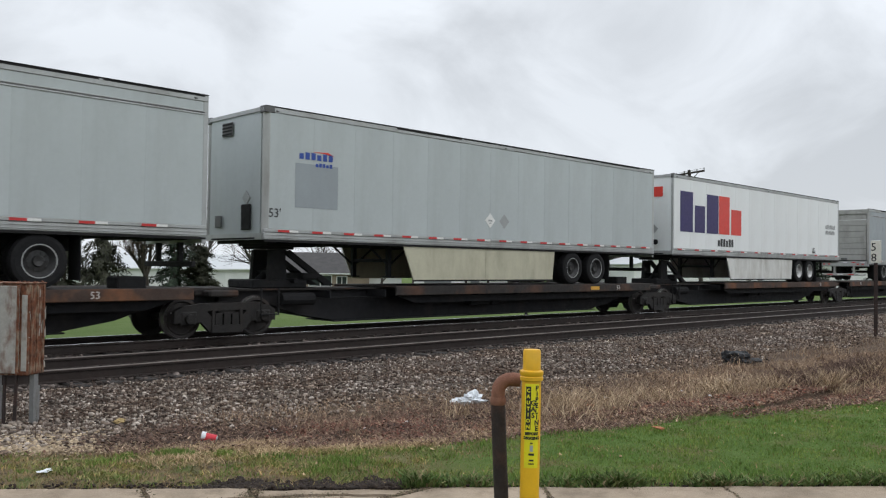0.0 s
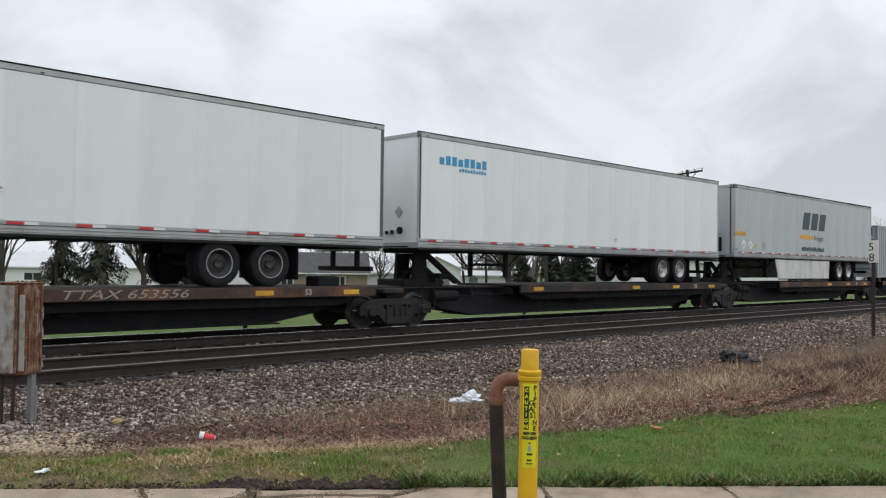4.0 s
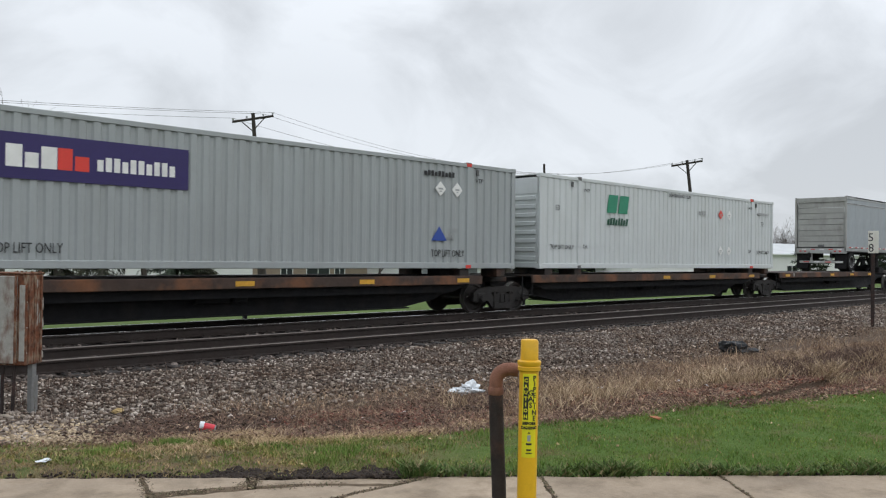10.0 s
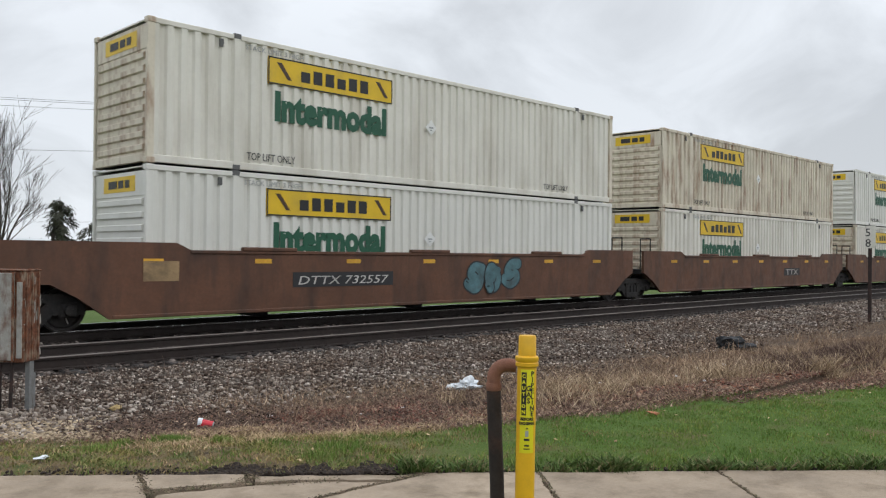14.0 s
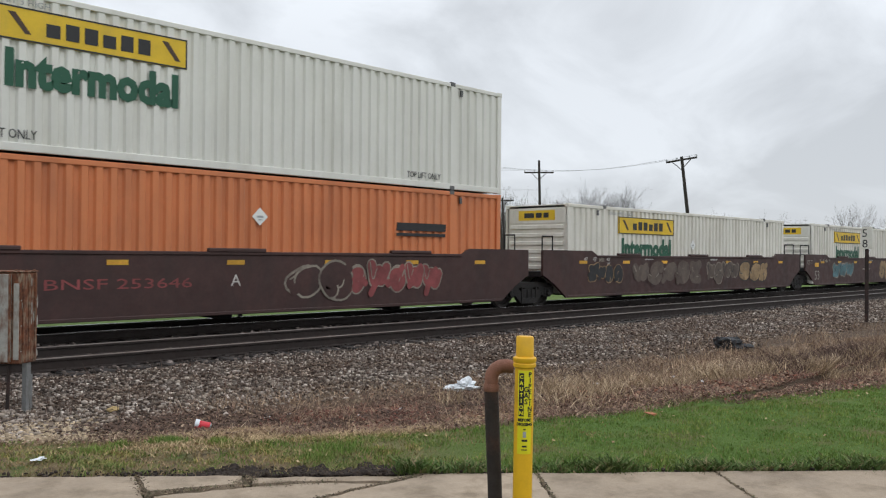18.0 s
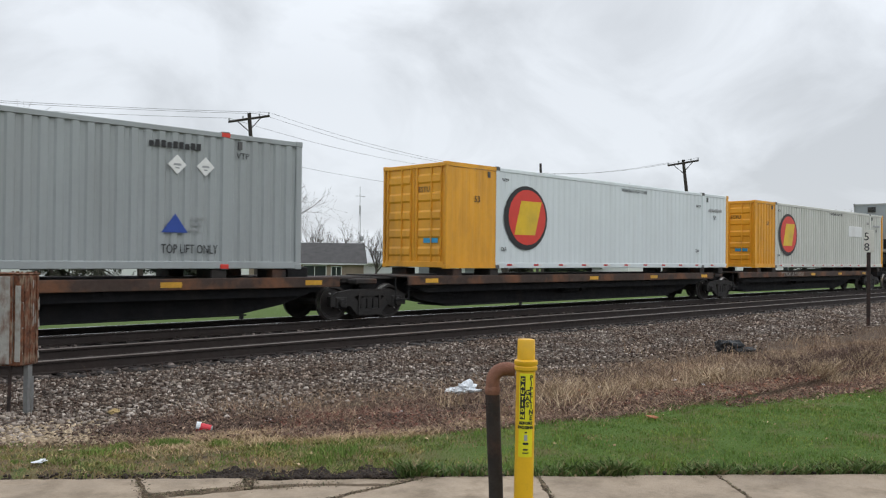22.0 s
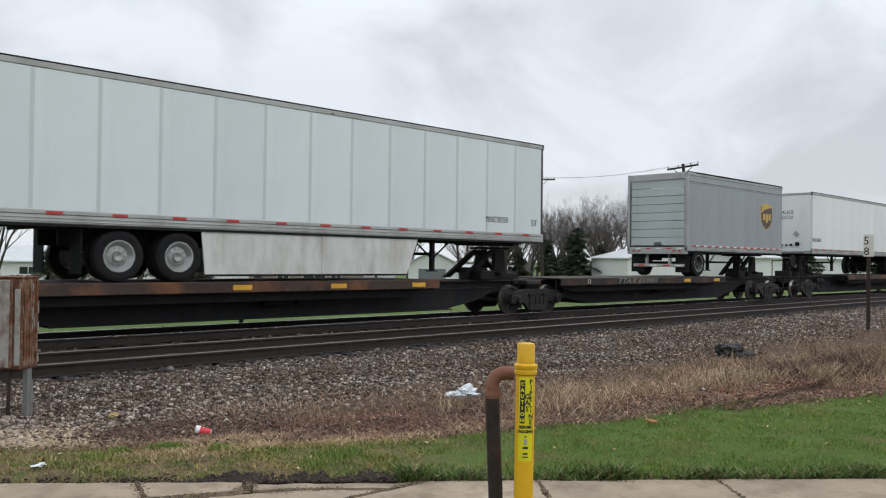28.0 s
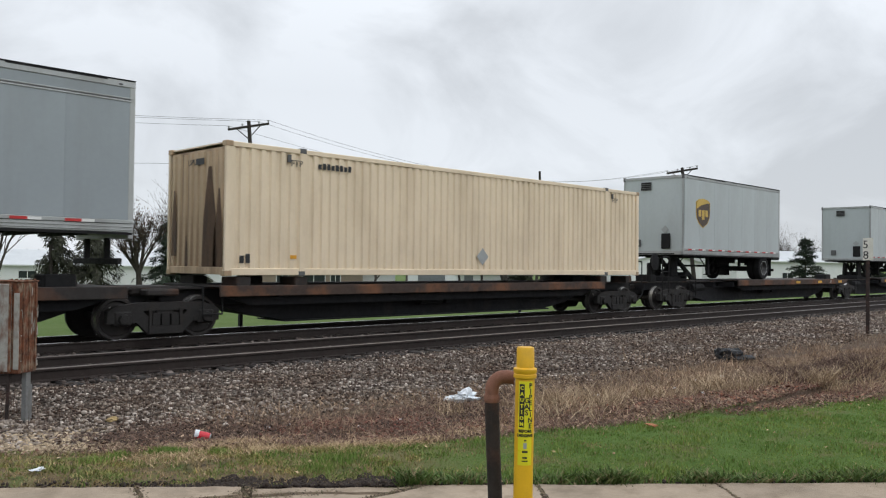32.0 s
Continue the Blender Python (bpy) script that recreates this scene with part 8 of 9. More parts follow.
# ---- stones, grass, dead weeds and leaves ----
def island_mat(name, stops, rough=0.9, scale=20.0, warm=(1.17, 1.09, 1.07), patch=None, patch_scale=1.4):
    """A surface whose loose pieces each take a colour from a row of colours."""
    m = bpy.data.materials.new(name)
    m.use_nodes = True
    n, l = m.node_tree.nodes, m.node_tree.links
    b = n["Principled BSDF"]
    b.inputs["Roughness"].default_value, b.inputs["Specular IOR Level"].default_value = rough, 0.25
    g, r = n.new("ShaderNodeNewGeometry"), n.new("ShaderNodeValToRGB")
    l.new(g.outputs["Random Per Island"], r.inputs[0])
    e = r.color_ramp.elements
    while len(e) < len(stops):
        e.new(0.5)
    for i, c in enumerate(stops):
        e[i].position, e[i].color = i / (len(stops) - 1), (c[0] * warm[0], c[1] * warm[1], c[2] * warm[2], 1)
    tc, t, x = n.new("ShaderNodeTexCoord"), n.new("ShaderNodeTexNoise"), n.new("ShaderNodeMixRGB")
    t.inputs["Scale"].default_value = scale
    l.new(tc.outputs["Object"], t.inputs["Vector"])
    mr = n.new("ShaderNodeMapRange")
    mr.inputs["From Min"].default_value, mr.inputs["From Max"].default_value, mr.inputs["To Min"].default_value, mr.inputs["To Max"].default_value = 0.3, 0.7, 0.7, 1.25
    l.new(t.outputs["Fac"], mr.inputs["Value"])
    x.blend_type, x.inputs[0].default_value = "MULTIPLY", 1.0
    l.new(r.outputs[0], x.inputs[1])
    l.new(mr.outputs[0], x.inputs[2])
    if patch:
        # broad patches in which the pieces take another tint
        tn, mp, px = n.new("ShaderNodeTexNoise"), n.new("ShaderNodeMapRange"), n.new("ShaderNodeMixRGB")
        tn.inputs["Scale"].default_value, tn.inputs["Detail"].default_value = patch_scale, 4.0
        l.new(tc.outputs["Object"], tn.inputs["Vector"])
        mp.inputs["From Min"].default_value, mp.inputs["From Max"].default_value = 0.44, 0.60
        l.new(tn.outputs["Fac"], mp.inputs["Value"])
        tint = n.new("ShaderNodeMixRGB")
        tint.inputs[1].default_value, tint.inputs[2].default_value = (1, 1, 1, 1), (*patch, 1)
        l.new(mp.outputs[0], tint.inputs[0])
        px.blend_type, px.inputs[0].default_value = "MULTIPLY", 1.0
        l.new(x.outputs[0], px.inputs[1])
        l.new(tint.outputs[0], px.inputs[2])
        x = px
    l.new(x.outputs[0], b.inputs["Base Color"])
    return m


def heap(name, verts, faces, material, label, category):
    """Many loose pieces as one object; verts (n, k, 3), faces of one piece."""
    n, k, _ = verts.shape
    me = bpy.data.meshes.new(name)
    f = np.asarray(faces)
    loops = (f[None] + (np.arange(n) * k)[:, None, None]).reshape(-1)
    me.vertices.add(n * k)
    me.vertices.foreach_set("co", verts.reshape(-1).astype(np.float32))
    me.loops.add(len(loops))
    me.loops.foreach_set("vertex_index", loops.astype(np.int32))
    m = n * len(f)
    me.polygons.add(m)
    me.polygons.foreach_set("loop_start", (np.arange(m) * f.shape[1]).astype(np.int32))
    me.update(calc_edges=True)
    me.validate()
    me.materials.append(material)
    return tagged(new(name, me), label, category, kind="stuff")


rng = np.random.default_rng(12)
height = np.vectorize(ground_z)


def spots(n, x0, x1, y0, y1, power=1.0):
    """Places spread over the ground, thicker near the camera."""
    x = x0 + (x1 - x0) * rng.random(n) ** power
    return x, y0 + (y1 - y0) * rng.random(n)


ICO = np.array([(-1, 1.6, 0), (1, 1.6, 0), (-1, -1.6, 0), (1, -1.6, 0), (0, -1, 1.6), (0, 1, 1.6), (0, -1, -1.6), (0, 1, -1.6), (1.6, 0, -1), (1.6, 0, 1), (-1.6, 0, -1), (-1.6, 0, 1)]) / 1.9
ICO_F = [(0, 11, 5), (0, 5, 1), (0, 1, 7), (0, 7, 10), (0, 10, 11), (1, 5, 9), (5, 11, 4), (11, 10, 2), (10, 7, 6), (7, 1, 8), (3, 9, 4), (3, 4, 2), (3, 2, 6), (3, 6, 8), (3, 8, 9), (4, 9, 5), (2, 4, 11), (6, 2, 10), (8, 6, 7), (9, 8, 1)]


def stones(name, x, y, size, material, label, sink=0.25):
    n = len(x)
    s = size[:, None] * rng.uniform(0.5, 1.55, (n, 3)) * np.array((1, 1, 0.62))
    a = rng.uniform(0, 2 * np.pi, n)
    v = ICO[None] * rng.uniform(0.55, 1.25, (n, 12, 1)) * s[:, None]
    c, d = np.cos(a)[:, None], np.sin(a)[:, None]
    v = np.stack((v[..., 0] * c - v[..., 1] * d, v[..., 0] * d + v[..., 1] * c, v[..., 2]), -1)
    v += np.stack((x, y, height(x, y) + s[:, 2] * (1 - sink)), -1)[:, None]
    return heap(name, v, ICO_F, material, label, "gravel")


grey_stones = island_mat("ballast_stones", [(0.03, 0.024, 0.021), (0.075, 0.058, 0.049), (0.14, 0.118, 0.10), (0.24, 0.215, 0.19), (0.085, 0.06, 0.047), (0.58, 0.55, 0.51), (0.032, 0.026, 0.023), (0.11, 0.08, 0.064), (0.045, 0.036, 0.031), (0.34, 0.315, 0.28), (0.06, 0.046, 0.039)], warm=(1.15, 1.07, 1.02), patch=(0.78, 0.70, 0.64), patch_scale=0.9)
pale_stones = island_mat("pale_stones", [(0.13, 0.11, 0.09), (0.28, 0.25, 0.21), (0.34, 0.31, 0.26), (0.15, 0.12, 0.095), (0.48, 0.45, 0.40), (0.09, 0.07, 0.055), (0.19, 0.16, 0.125)])
x, y = spots(104000, 1.8, 46, 7.0, 12.05, 1.7)
low = 8.35 - 0.9 * np.clip((x - 6.0) / 4.0, 0, 1) + 0.25 * np.sin(x * 1.1)
keep = (y > low + 0.5 * rng.random(len(x))) & (rng.random(len(x)) < np.clip((y - low + 0.5) / 1.6, 0.25, 1))
patch = np.array([noise.noise(Vector((a * 0.8, b * 1.4, 1.0))) + 0.6 * noise.noise(Vector((a * 2.7, b * 2.7, 7.0))) for a, b in zip(x, y)])
keep &= rng.random(len(x)) < np.clip(0.92 + patch * 0.8, 0.5, 1)
x, y = x[keep], y[keep]
stones("ballast", x, y, rng.uniform(0.006, 0.025, len(x)) * (1 + x * 0.014), grey_stones, "grey crushed stone ballast beside the track")
x, y = spots(10500, 1.6, 9.5, 8.0, 11.4, 1.2)
keep = rng.random(len(x)) < 0.55 * np.exp(-((y - 9.3) / 1.0) ** 2) * np.clip(1.25 - x / 9, 0.1, 1)
stones("pale_gravel", x[keep], y[keep], rng.uniform(0.010, 0.036, keep.sum()), pale_stones, "pale limestone gravel at the foot of the ballast", 0.1)
dark_stones = island_mat("dark_stones", [(0.03, 0.026, 0.024), (0.08, 0.07, 0.062), (0.035, 0.03, 0.028), (0.24, 0.215, 0.195), (0.05, 0.043, 0.038), (0.15, 0.13, 0.115)])
x, y = spots(13000, 3, 60, 12.0, 16.0, 1.5)
keep = (np.abs(y - (NEAR_Y - 0.7525)) > 0.1) & (np.abs(y - (NEAR_Y + 0.7525)) > 0.1)
stones("track_stones", x[keep], y[keep], rng.uniform(0.02, 0.045, keep.sum()), dark_stones, "dark stones between the rails and the tracks")
x, y = spots(30000, 1.2, 4.6, 7.0, 10.0)
keep = rng.random(len(x)) < 0.85 * np.exp(-(((x * U.x + y * U.y + 3.35) / 0.75) ** 2 + ((x * W.x + y * W.y - 8.45) / 0.62) ** 2) ** 1.5)
tan_stones = island_mat("tan_chips", [(0.10, 0.078, 0.055), (0.33, 0.275, 0.19), (0.50, 0.43, 0.31), (0.20, 0.16, 0.105), (0.42, 0.355, 0.24), (0.27, 0.215, 0.145)])
stones("wood_chips", x[keep], y[keep], rng.uniform(0.008, 0.024, keep.sum()), tan_stones, "pale tan chips and pebbles below the cabinet", 0.3)


def verge(x):
    """The line where the green verge gives way to dead weeds."""
    return np.interp(x, (2.4, 4.4, 5.0, 7.1, 40.0), (7.9, 6.7, 5.75, 5.0, -2.6))


def blades(name, x, y, h, w, lean, material, label, category):
    """Narrow bent blades: two quads and a tip each."""
    n = len(x)
    a = rng.uniform(0, 2 * np.pi, n)
    u = np.stack((np.cos(a), np.sin(a), np.zeros(n)), -1) * w[:, None] / 2
    b = rng.uniform(0, 2 * np.pi, n)
    d = np.stack((np.cos(b), np.sin(b), np.zeros(n)), -1) * (h * lean * rng.uniform(0.2, 1.2, n))[:, None]
    p = np.stack((x, y, height(x, y) - 0.005), -1)
    up = np.array((0, 0, 1.0)) * h[:, None]
    v = np.stack((p - u, p + u, p + d * 0.35 + up * 0.55 - u * 0.8, p + d * 0.35 + up * 0.55 + u * 0.8, p + d + up), 1)
    me = heap(name, v, [(0, 1, 3), (0, 3, 2), (2, 3, 4)], material, label, category)
    return me


def hollow(u):
    """How far the turf is torn back from the pavement: bare hollows of dark, shaded soil."""
    return 0.25 * sum(np.exp(-((u - c) / r) ** 4) for c, r in ((-1.13, 0.2), (-0.55, 0.16), (-0.12, 0.17))) * (0.75 + 0.25 * np.sin(u * 37)) + 0.03


green = island_mat("grass_blades", [(0.085, 0.15, 0.03), (0.105, 0.18, 0.037), (0.125, 0.205, 0.048), (0.092, 0.16, 0.032), (0.15, 0.215, 0.06), (0.115, 0.19, 0.042), (0.19, 0.215, 0.08)], 0.7, warm=(1.17, 1.17, 1.03), patch=(1.42, 1.18, 1.3), patch_scale=1.9)
dull_green = island_mat("worn_grass_blades", [(0.07, 0.115, 0.03), (0.30, 0.23, 0.125), (0.13, 0.17, 0.05), (0.40, 0.32, 0.19), (0.23, 0.18, 0.095), (0.34, 0.265, 0.15), (0.46, 0.37, 0.23)], 0.8, warm=(1.2, 1.07, 1.02), patch=(0.5, 0.55, 0.4), patch_scale=3.2)
x, y = spots(330000, 2.2, 22, -2.5, 7.9, 1.45)
w = x * W.x + y * W.y
u = x * U.x + y * U.y
torn = hollow(u) * rng.uniform(0.4, 1.15, len(u))
keep = (w > WALK_EDGE - 0.04 + torn + 0.06 * rng.random(len(x))) & (y < verge(x) + 0.12 * np.sin(x * 2.3) + 0.16 * rng.normal(size=len(x)))
keep &= np.degrees(np.arctan2(x, y)) < 80
x, y = x[keep], y[keep]
w = x * W.x + y * W.y
tuft = 0.8 + 0.9 * np.array([noise.noise(Vector((a * 2.2, b * 2.2, 3.0))) for a, b in zip(x, y)])
u = x * U.x + y * U.y
bald = np.array([noise.noise(Vector((a * 3.1, b * 3.1, 8.0))) for a, b in zip(x, y)])
keep = rng.random(len(x)) < np.clip(0.78 + (u + 0.6) * 0.4 + bald * 1.5, 0.10, 1.0)
x, y, w, u, tuft, bald = x[keep], y[keep], w[keep], u[keep], tuft[keep], bald[keep]
deep = np.clip((verge(x) - y) / 0.8, 0, 1)
worn = rng.random(len(x)) < np.clip(1.0 - (u + 1.3) * 0.46 - 0.30 * deep - 2.2 * bald, 0.06, 0.97)
h = rng.uniform(0.018, 0.044, len(x)) * tuft * (1 + 0.45 * (w < WALK_EDGE + 0.4) * (u > 0)) * (1 + x * 0.01)
blades("grass", x[~worn], y[~worn], h[~worn], rng.uniform(0.004, 0.009, (~worn).sum()) * (1 + x[~worn] * 0.05), 0.55, green, "short green spring grass on the verge", "grass")
blades("worn_grass", x[worn], y[worn], h[worn] * 0.95, rng.uniform(0.004, 0.008, worn.sum()) * (1 + x[worn] * 0.04), 0.9, dull_green, "worn grass mixed with dry straw", "grass")
# the worn strip along the pavement to the far end, and green tufts
x, y = spots(26000, 0.2, 4.6, 4.6, 8.8)
w = x * W.x + y * W.y
u = x * U.x + y * U.y
keep = (w > WALK_EDGE - 0.02 + hollow(u) * rng.uniform(0.4, 1.1, len(u))) & (w < WALK_EDGE + 0.65 + 1.0 * np.clip(x / 3.4, 0, 1) + 0.2 * rng.normal(size=len(x))) & (rng.random(len(x)) < 0.75)
x, y = x[keep], y[keep]
blades("verge_straw", x, y, rng.uniform(0.015, 0.045, len(x)), rng.uniform(0.004, 0.008, len(x)), 1.3, dull_green, "thin mixed grass and straw along the pavement", "grass")
# low green clumps in the worn strip
cu, cw = rng.uniform(-4.2, 0.6, 95), WALK_EDGE + 0.12 + 1.45 * rng.random(95)
k = rng.integers(30, 170, 95)
u = np.repeat(cu, k) + rng.normal(0, 1, k.sum()) * np.repeat(rng.uniform(0.04, 0.14, 95), k)
w = np.repeat(cw, k) + rng.normal(0, 1, k.sum()) * np.repeat(rng.uniform(0.03, 0.09, 95), k)
keep = (w > WALK_EDGE + 0.03 + hollow(u)) & (w < WALK_EDGE + 1.75)
u, w = u[keep], w[keep]
clump_green = island_mat("clump_leaves", [(0.07, 0.12, 0.03), (0.13, 0.19, 0.05), (0.20, 0.24, 0.085), (0.09, 0.15, 0.035), (0.30, 0.28, 0.13), (0.16, 0.21, 0.06)], 0.8, patch=(1.5, 1.15, 1.2), patch_scale=2.6)
blades("low_clumps", u * U.x + w * W.x, u * U.y + w * W.y, rng.uniform(0.012, 0.042, len(u)), rng.uniform(0.006, 0.013, len(u)), 1.3, clump_green, "low clumps of green weeds in the worn verge", "grass")
tx, ty = [], []
for cx, cy, r, k in ((3.55, 7.05, 0.13, 900), (3.1, 7.0, 0.07, 250), (3.75, 6.5, 0.07, 260), (2.8, 6.75, 0.12, 200), (4.3, 5.55, 0.22, 500), (3.95, 5.35, 0.12, 260)):
    tx.append(rng.normal(cx, r * 0.6, k)), ty.append(rng.normal(cy, r * 0.6, k))
x, y = np.concatenate(tx), np.concatenate(ty)
blades("grass_tufts", x, y, rng.uniform(0.03, 0.085, len(x)), rng.uniform(0.004, 0.008, len(x)), 0.6, green, "taller tufts of dark green grass", "grass")
# broad-leaved growth hanging over the pavement's edge
u = rng.uniform(0.1, 9.0, 17000)
w = WALK_EDGE + np.abs(rng.normal(0, 0.11, len(u))) - 0.02 - 0.07 * np.clip(np.sin(u * 7.3) + np.sin(u * 17.1 + 1), 0, 2) * rng.random(len(u))
lush = np.array([noise.noise(Vector((a * 2.6, 0.0, 5.0))) for a in u])
keep = lush + 0.25 * rng.normal(size=len(u)) > -0.12
x, y, lush = (u * U.x + w * W.x)[keep], (u * U.y + w * W.y)[keep], lush[keep]
edge_green = island_mat("edge_weed_leaves", [(0.035, 0.07, 0.016), (0.06, 0.11, 0.025), (0.10, 0.16, 0.045), (0.045, 0.085, 0.02), (0.15, 0.18, 0.07), (0.20, 0.16, 0.09)], 0.7)
blades("edge_weeds", x, y, rng.uniform(0.02, 0.085, len(x)) * (1 + 1.2 * np.clip(lush, 0, 0.6)), rng.uniform(0.012, 0.026, len(x)), 1.3, edge_green, "clumpy dark green weeds along the pavement edge", "grass")

straw = island_mat("dead_stalks", [(0.055, 0.035, 0.028), (0.15, 0.105, 0.08), (0.29, 0.225, 0.17), (0.10, 0.062, 0.05), (0.42, 0.345, 0.265), (0.075, 0.05, 0.04), (0.21, 0.158, 0.12), (0.12, 0.082, 0.065)], warm=(1.2, 1.13, 1.05), patch=(1.45, 1.4, 1.3), patch_scale=1.1)
litter_mat = island_mat("leaf_litter", [(0.045, 0.028, 0.022), (0.12, 0.066, 0.046), (0.22, 0.15, 0.105), (0.075, 0.042, 0.033), (0.36, 0.28, 0.20), (0.14, 0.062, 0.045), (0.055, 0.038, 0.031), (0.10, 0.066, 0.05)])


def weed_spots(n, x0, x1, lo, hi, power=1.2):
    x = x0 + (x1 - x0) * rng.random(n) ** power
    t = rng.random(n)
    return x, verge(x) + lo + (hi - lo) * t


# tall dead weeds towards the milepost
x, y = weed_spots(34000, 7.0, 42, 0.15, 6.5)
y = np.minimum(y, 9.4 - rng.random(len(x)) * 0.8 + 0.0 * x)
clump = np.array([noise.noise(Vector((a * 0.55, b * 0.8, 9.0))) + 0.5 * noise.noise(Vector((a * 1.7, b * 1.7, 2.0))) for a, b in zip(x, y)])
keep = (clump > 0.02 + 0.2 * rng.normal(size=len(x))) & ((x - 15.3) ** 2 + (y - 7.3) ** 2 > 0.7) & ((x > 13.5) | (y < 7.3)) & (y > verge(x) + 0.1) & (rng.random(len(x)) < np.clip((9.3 - y) / 2.0, 0.08, 1))
x, y, clump = x[keep], y[keep], clump[keep]
h = rng.uniform(0.05, 0.25, len(x)) * (0.75 + 0.9 * np.clip(clump, 0, 0.7)) * np.clip((x - 5) / 6.5, 0.55, 1.35)
blades("dead_weeds", x, y, h, rng.uniform(0.003, 0.006, len(x)) * (1 + x * 0.02), 0.9, straw, "dead brown weeds beside the track", "weeds")
# a darker thicket on the way to the milepost
x, y = rng.normal(13.9, 1.25, 6000), rng.normal(5.05, 0.38, 6000)
keep = (y > verge(x) + 0.75) & (x > 11.2)
dark_straw = island_mat("dark_stalks", [(0.04, 0.026, 0.022), (0.085, 0.057, 0.047), (0.14, 0.098, 0.078), (0.06, 0.038, 0.033), (0.20, 0.15, 0.115)])
blades("weed_thicket", x[keep], y[keep], rng.uniform(0.05, 0.24, keep.sum()), rng.uniform(0.004, 0.009, keep.sum()), 1.6, dark_straw, "dark dense thicket of dead stems", "weeds")
# low dead growth over the whole strip
x, y = weed_spots(70000, 2.2, 24, -0.1, 4.2)
keep = (y < 9.8) & (rng.random(len(x)) < np.clip((10.0 - y) / 2.4, 0.05, 1)) & ((x * U.x + y * U.y > -2.5 + 0.25 * rng.normal(size=len(x))) | (x * W.x + y * W.y < 7.6))
x, y = x[keep], y[keep]
blades("low_dead_weeds", x, y, rng.uniform(0.015, 0.09, len(x)), rng.uniform(0.004, 0.009, len(x)) * (1 + x * 0.02), 2.6, straw, "low matted dead stalks and twigs", "weeds")
# a dark reddish tangle of twigs between the grass and the ballast
x, y = weed_spots(26000, 3.0, 11, 0.05, 2.6, 1.0)
keep = ((x * U.x + y * U.y > -2.5 + 0.25 * rng.normal(size=len(x))) | (x * W.x + y * W.y < 7.6)) & (y < 9.2) & (np.array([noise.noise(Vector((a * 1.3, b * 1.3, 6.0))) for a, b in zip(x, y)]) > -0.15 + 0.2 * rng.normal(size=len(x)))
x, y = x[keep], y[keep]
twig_red = island_mat("reddish_twigs", [(0.05, 0.03, 0.026), (0.12, 0.065, 0.053), (0.18, 0.11, 0.088), (0.075, 0.04, 0.034), (0.28, 0.21, 0.16), (0.09, 0.05, 0.042)])
blades("twig_tangle", x, y, rng.uniform(0.012, 0.075, len(x)), rng.uniform(0.004, 0.008, len(x)), 2.8, twig_red, "tangle of dark reddish dead twigs", "weeds")
# thin upright stalks on the ballast
x, y = weed_spots(5200, 5.0, 16, 0.7, 3.2, 1.3)
keep = np.array([noise.noise(Vector((a * 1.6, b * 1.6, 4.4))) for a, b in zip(x, y)]) > 0.0
blades("grey_stalks", x[keep], y[keep], rng.uniform(0.04, 0.22, keep.sum()), rng.uniform(0.003, 0.006, keep.sum()), 0.9, straw, "grey-tan dead stalks standing in the litter", "weeds")
x, y = spots(1600, 3.0, 24, 8.6, 11.7, 1.3)
blades("ballast_stalks", x, y, rng.uniform(0.06, 0.26, len(x)), rng.uniform(0.004, 0.007, len(x)), 0.4, dark_straw, "thin dead stalks growing through the ballast", "weeds")
# straw-coloured clumps at the verge
tx, ty = [], []
for k in range(120):
    cx = 7.0 + 20 * rng.random() ** 1.1
    cy = verge(cx) + (rng.uniform(0.25, 1.6) if k % 2 else rng.uniform(0.6, 2.6))
    q = int(rng.uniform(25, 95))
    tx.append(rng.normal(cx, rng.uniform(0.1, 0.28), q)), ty.append(rng.normal(cy, rng.uniform(0.08, 0.2), q))
for cx, cy, q in ((8.55, 6.45, 260), (8.9, 6.1, 160), (9.6, 5.75, 200), (10.6, 5.35, 240), (11.6, 5.15, 260), (12.4, 4.6, 200), (14.2, 4.1, 240), (16.0, 4.0, 200), (12.2, 4.6, 220)):
    tx.append(rng.normal(cx, 0.2, q)), ty.append(rng.normal(cy, 0.14, q))
x, y = np.concatenate(tx), np.concatenate(ty)
pale_straw = island_mat("pale_straw", [(0.30, 0.23, 0.155), (0.46, 0.375, 0.27), (0.24, 0.17, 0.115), (0.38, 0.30, 0.205), (0.17, 0.115, 0.08)], warm=(1.25, 1.2, 1.12))
blades("straw_clumps", x, y, rng.uniform(0.05, 0.27, len(x)), rng.uniform(0.006, 0.012, len(x)), 1.4, pale_straw, "pale arching clumps of dead grass", "weeds")


def leaf_bed(name, x, y, size, material, label, level=None):
    n = len(x)
    a, b = rng.uniform(0, 2 * np.pi, n), rng.uniform(-0.6, 0.6, n)
    u = np.stack((np.cos(a), np.sin(a), np.sin(b)), -1) * size[:, None]
    s = np.stack((-np.sin(a), np.cos(a), rng.uniform(-0.5, 0.5, n)), -1) * (size * rng.uniform(0.4, 0.75, n))[:, None]
    p = np.stack((x, y, height(x, y) + rng.uniform(0.004, 0.05, n) if level is None else level + rng.uniform(0.0, 0.008, n)), -1)
    lift = np.array((0, 0, 1.0)) * (size * rng.uniform(0.1, 0.6, n))[:, None]
    v = np.stack((p - u, p - s, p + lift, p + s, p + u), 1)
    heap(name, v, [(0, 1, 2), (0, 2, 3), (1, 4, 2), (2, 4, 3)], material, label, "leaf litter")


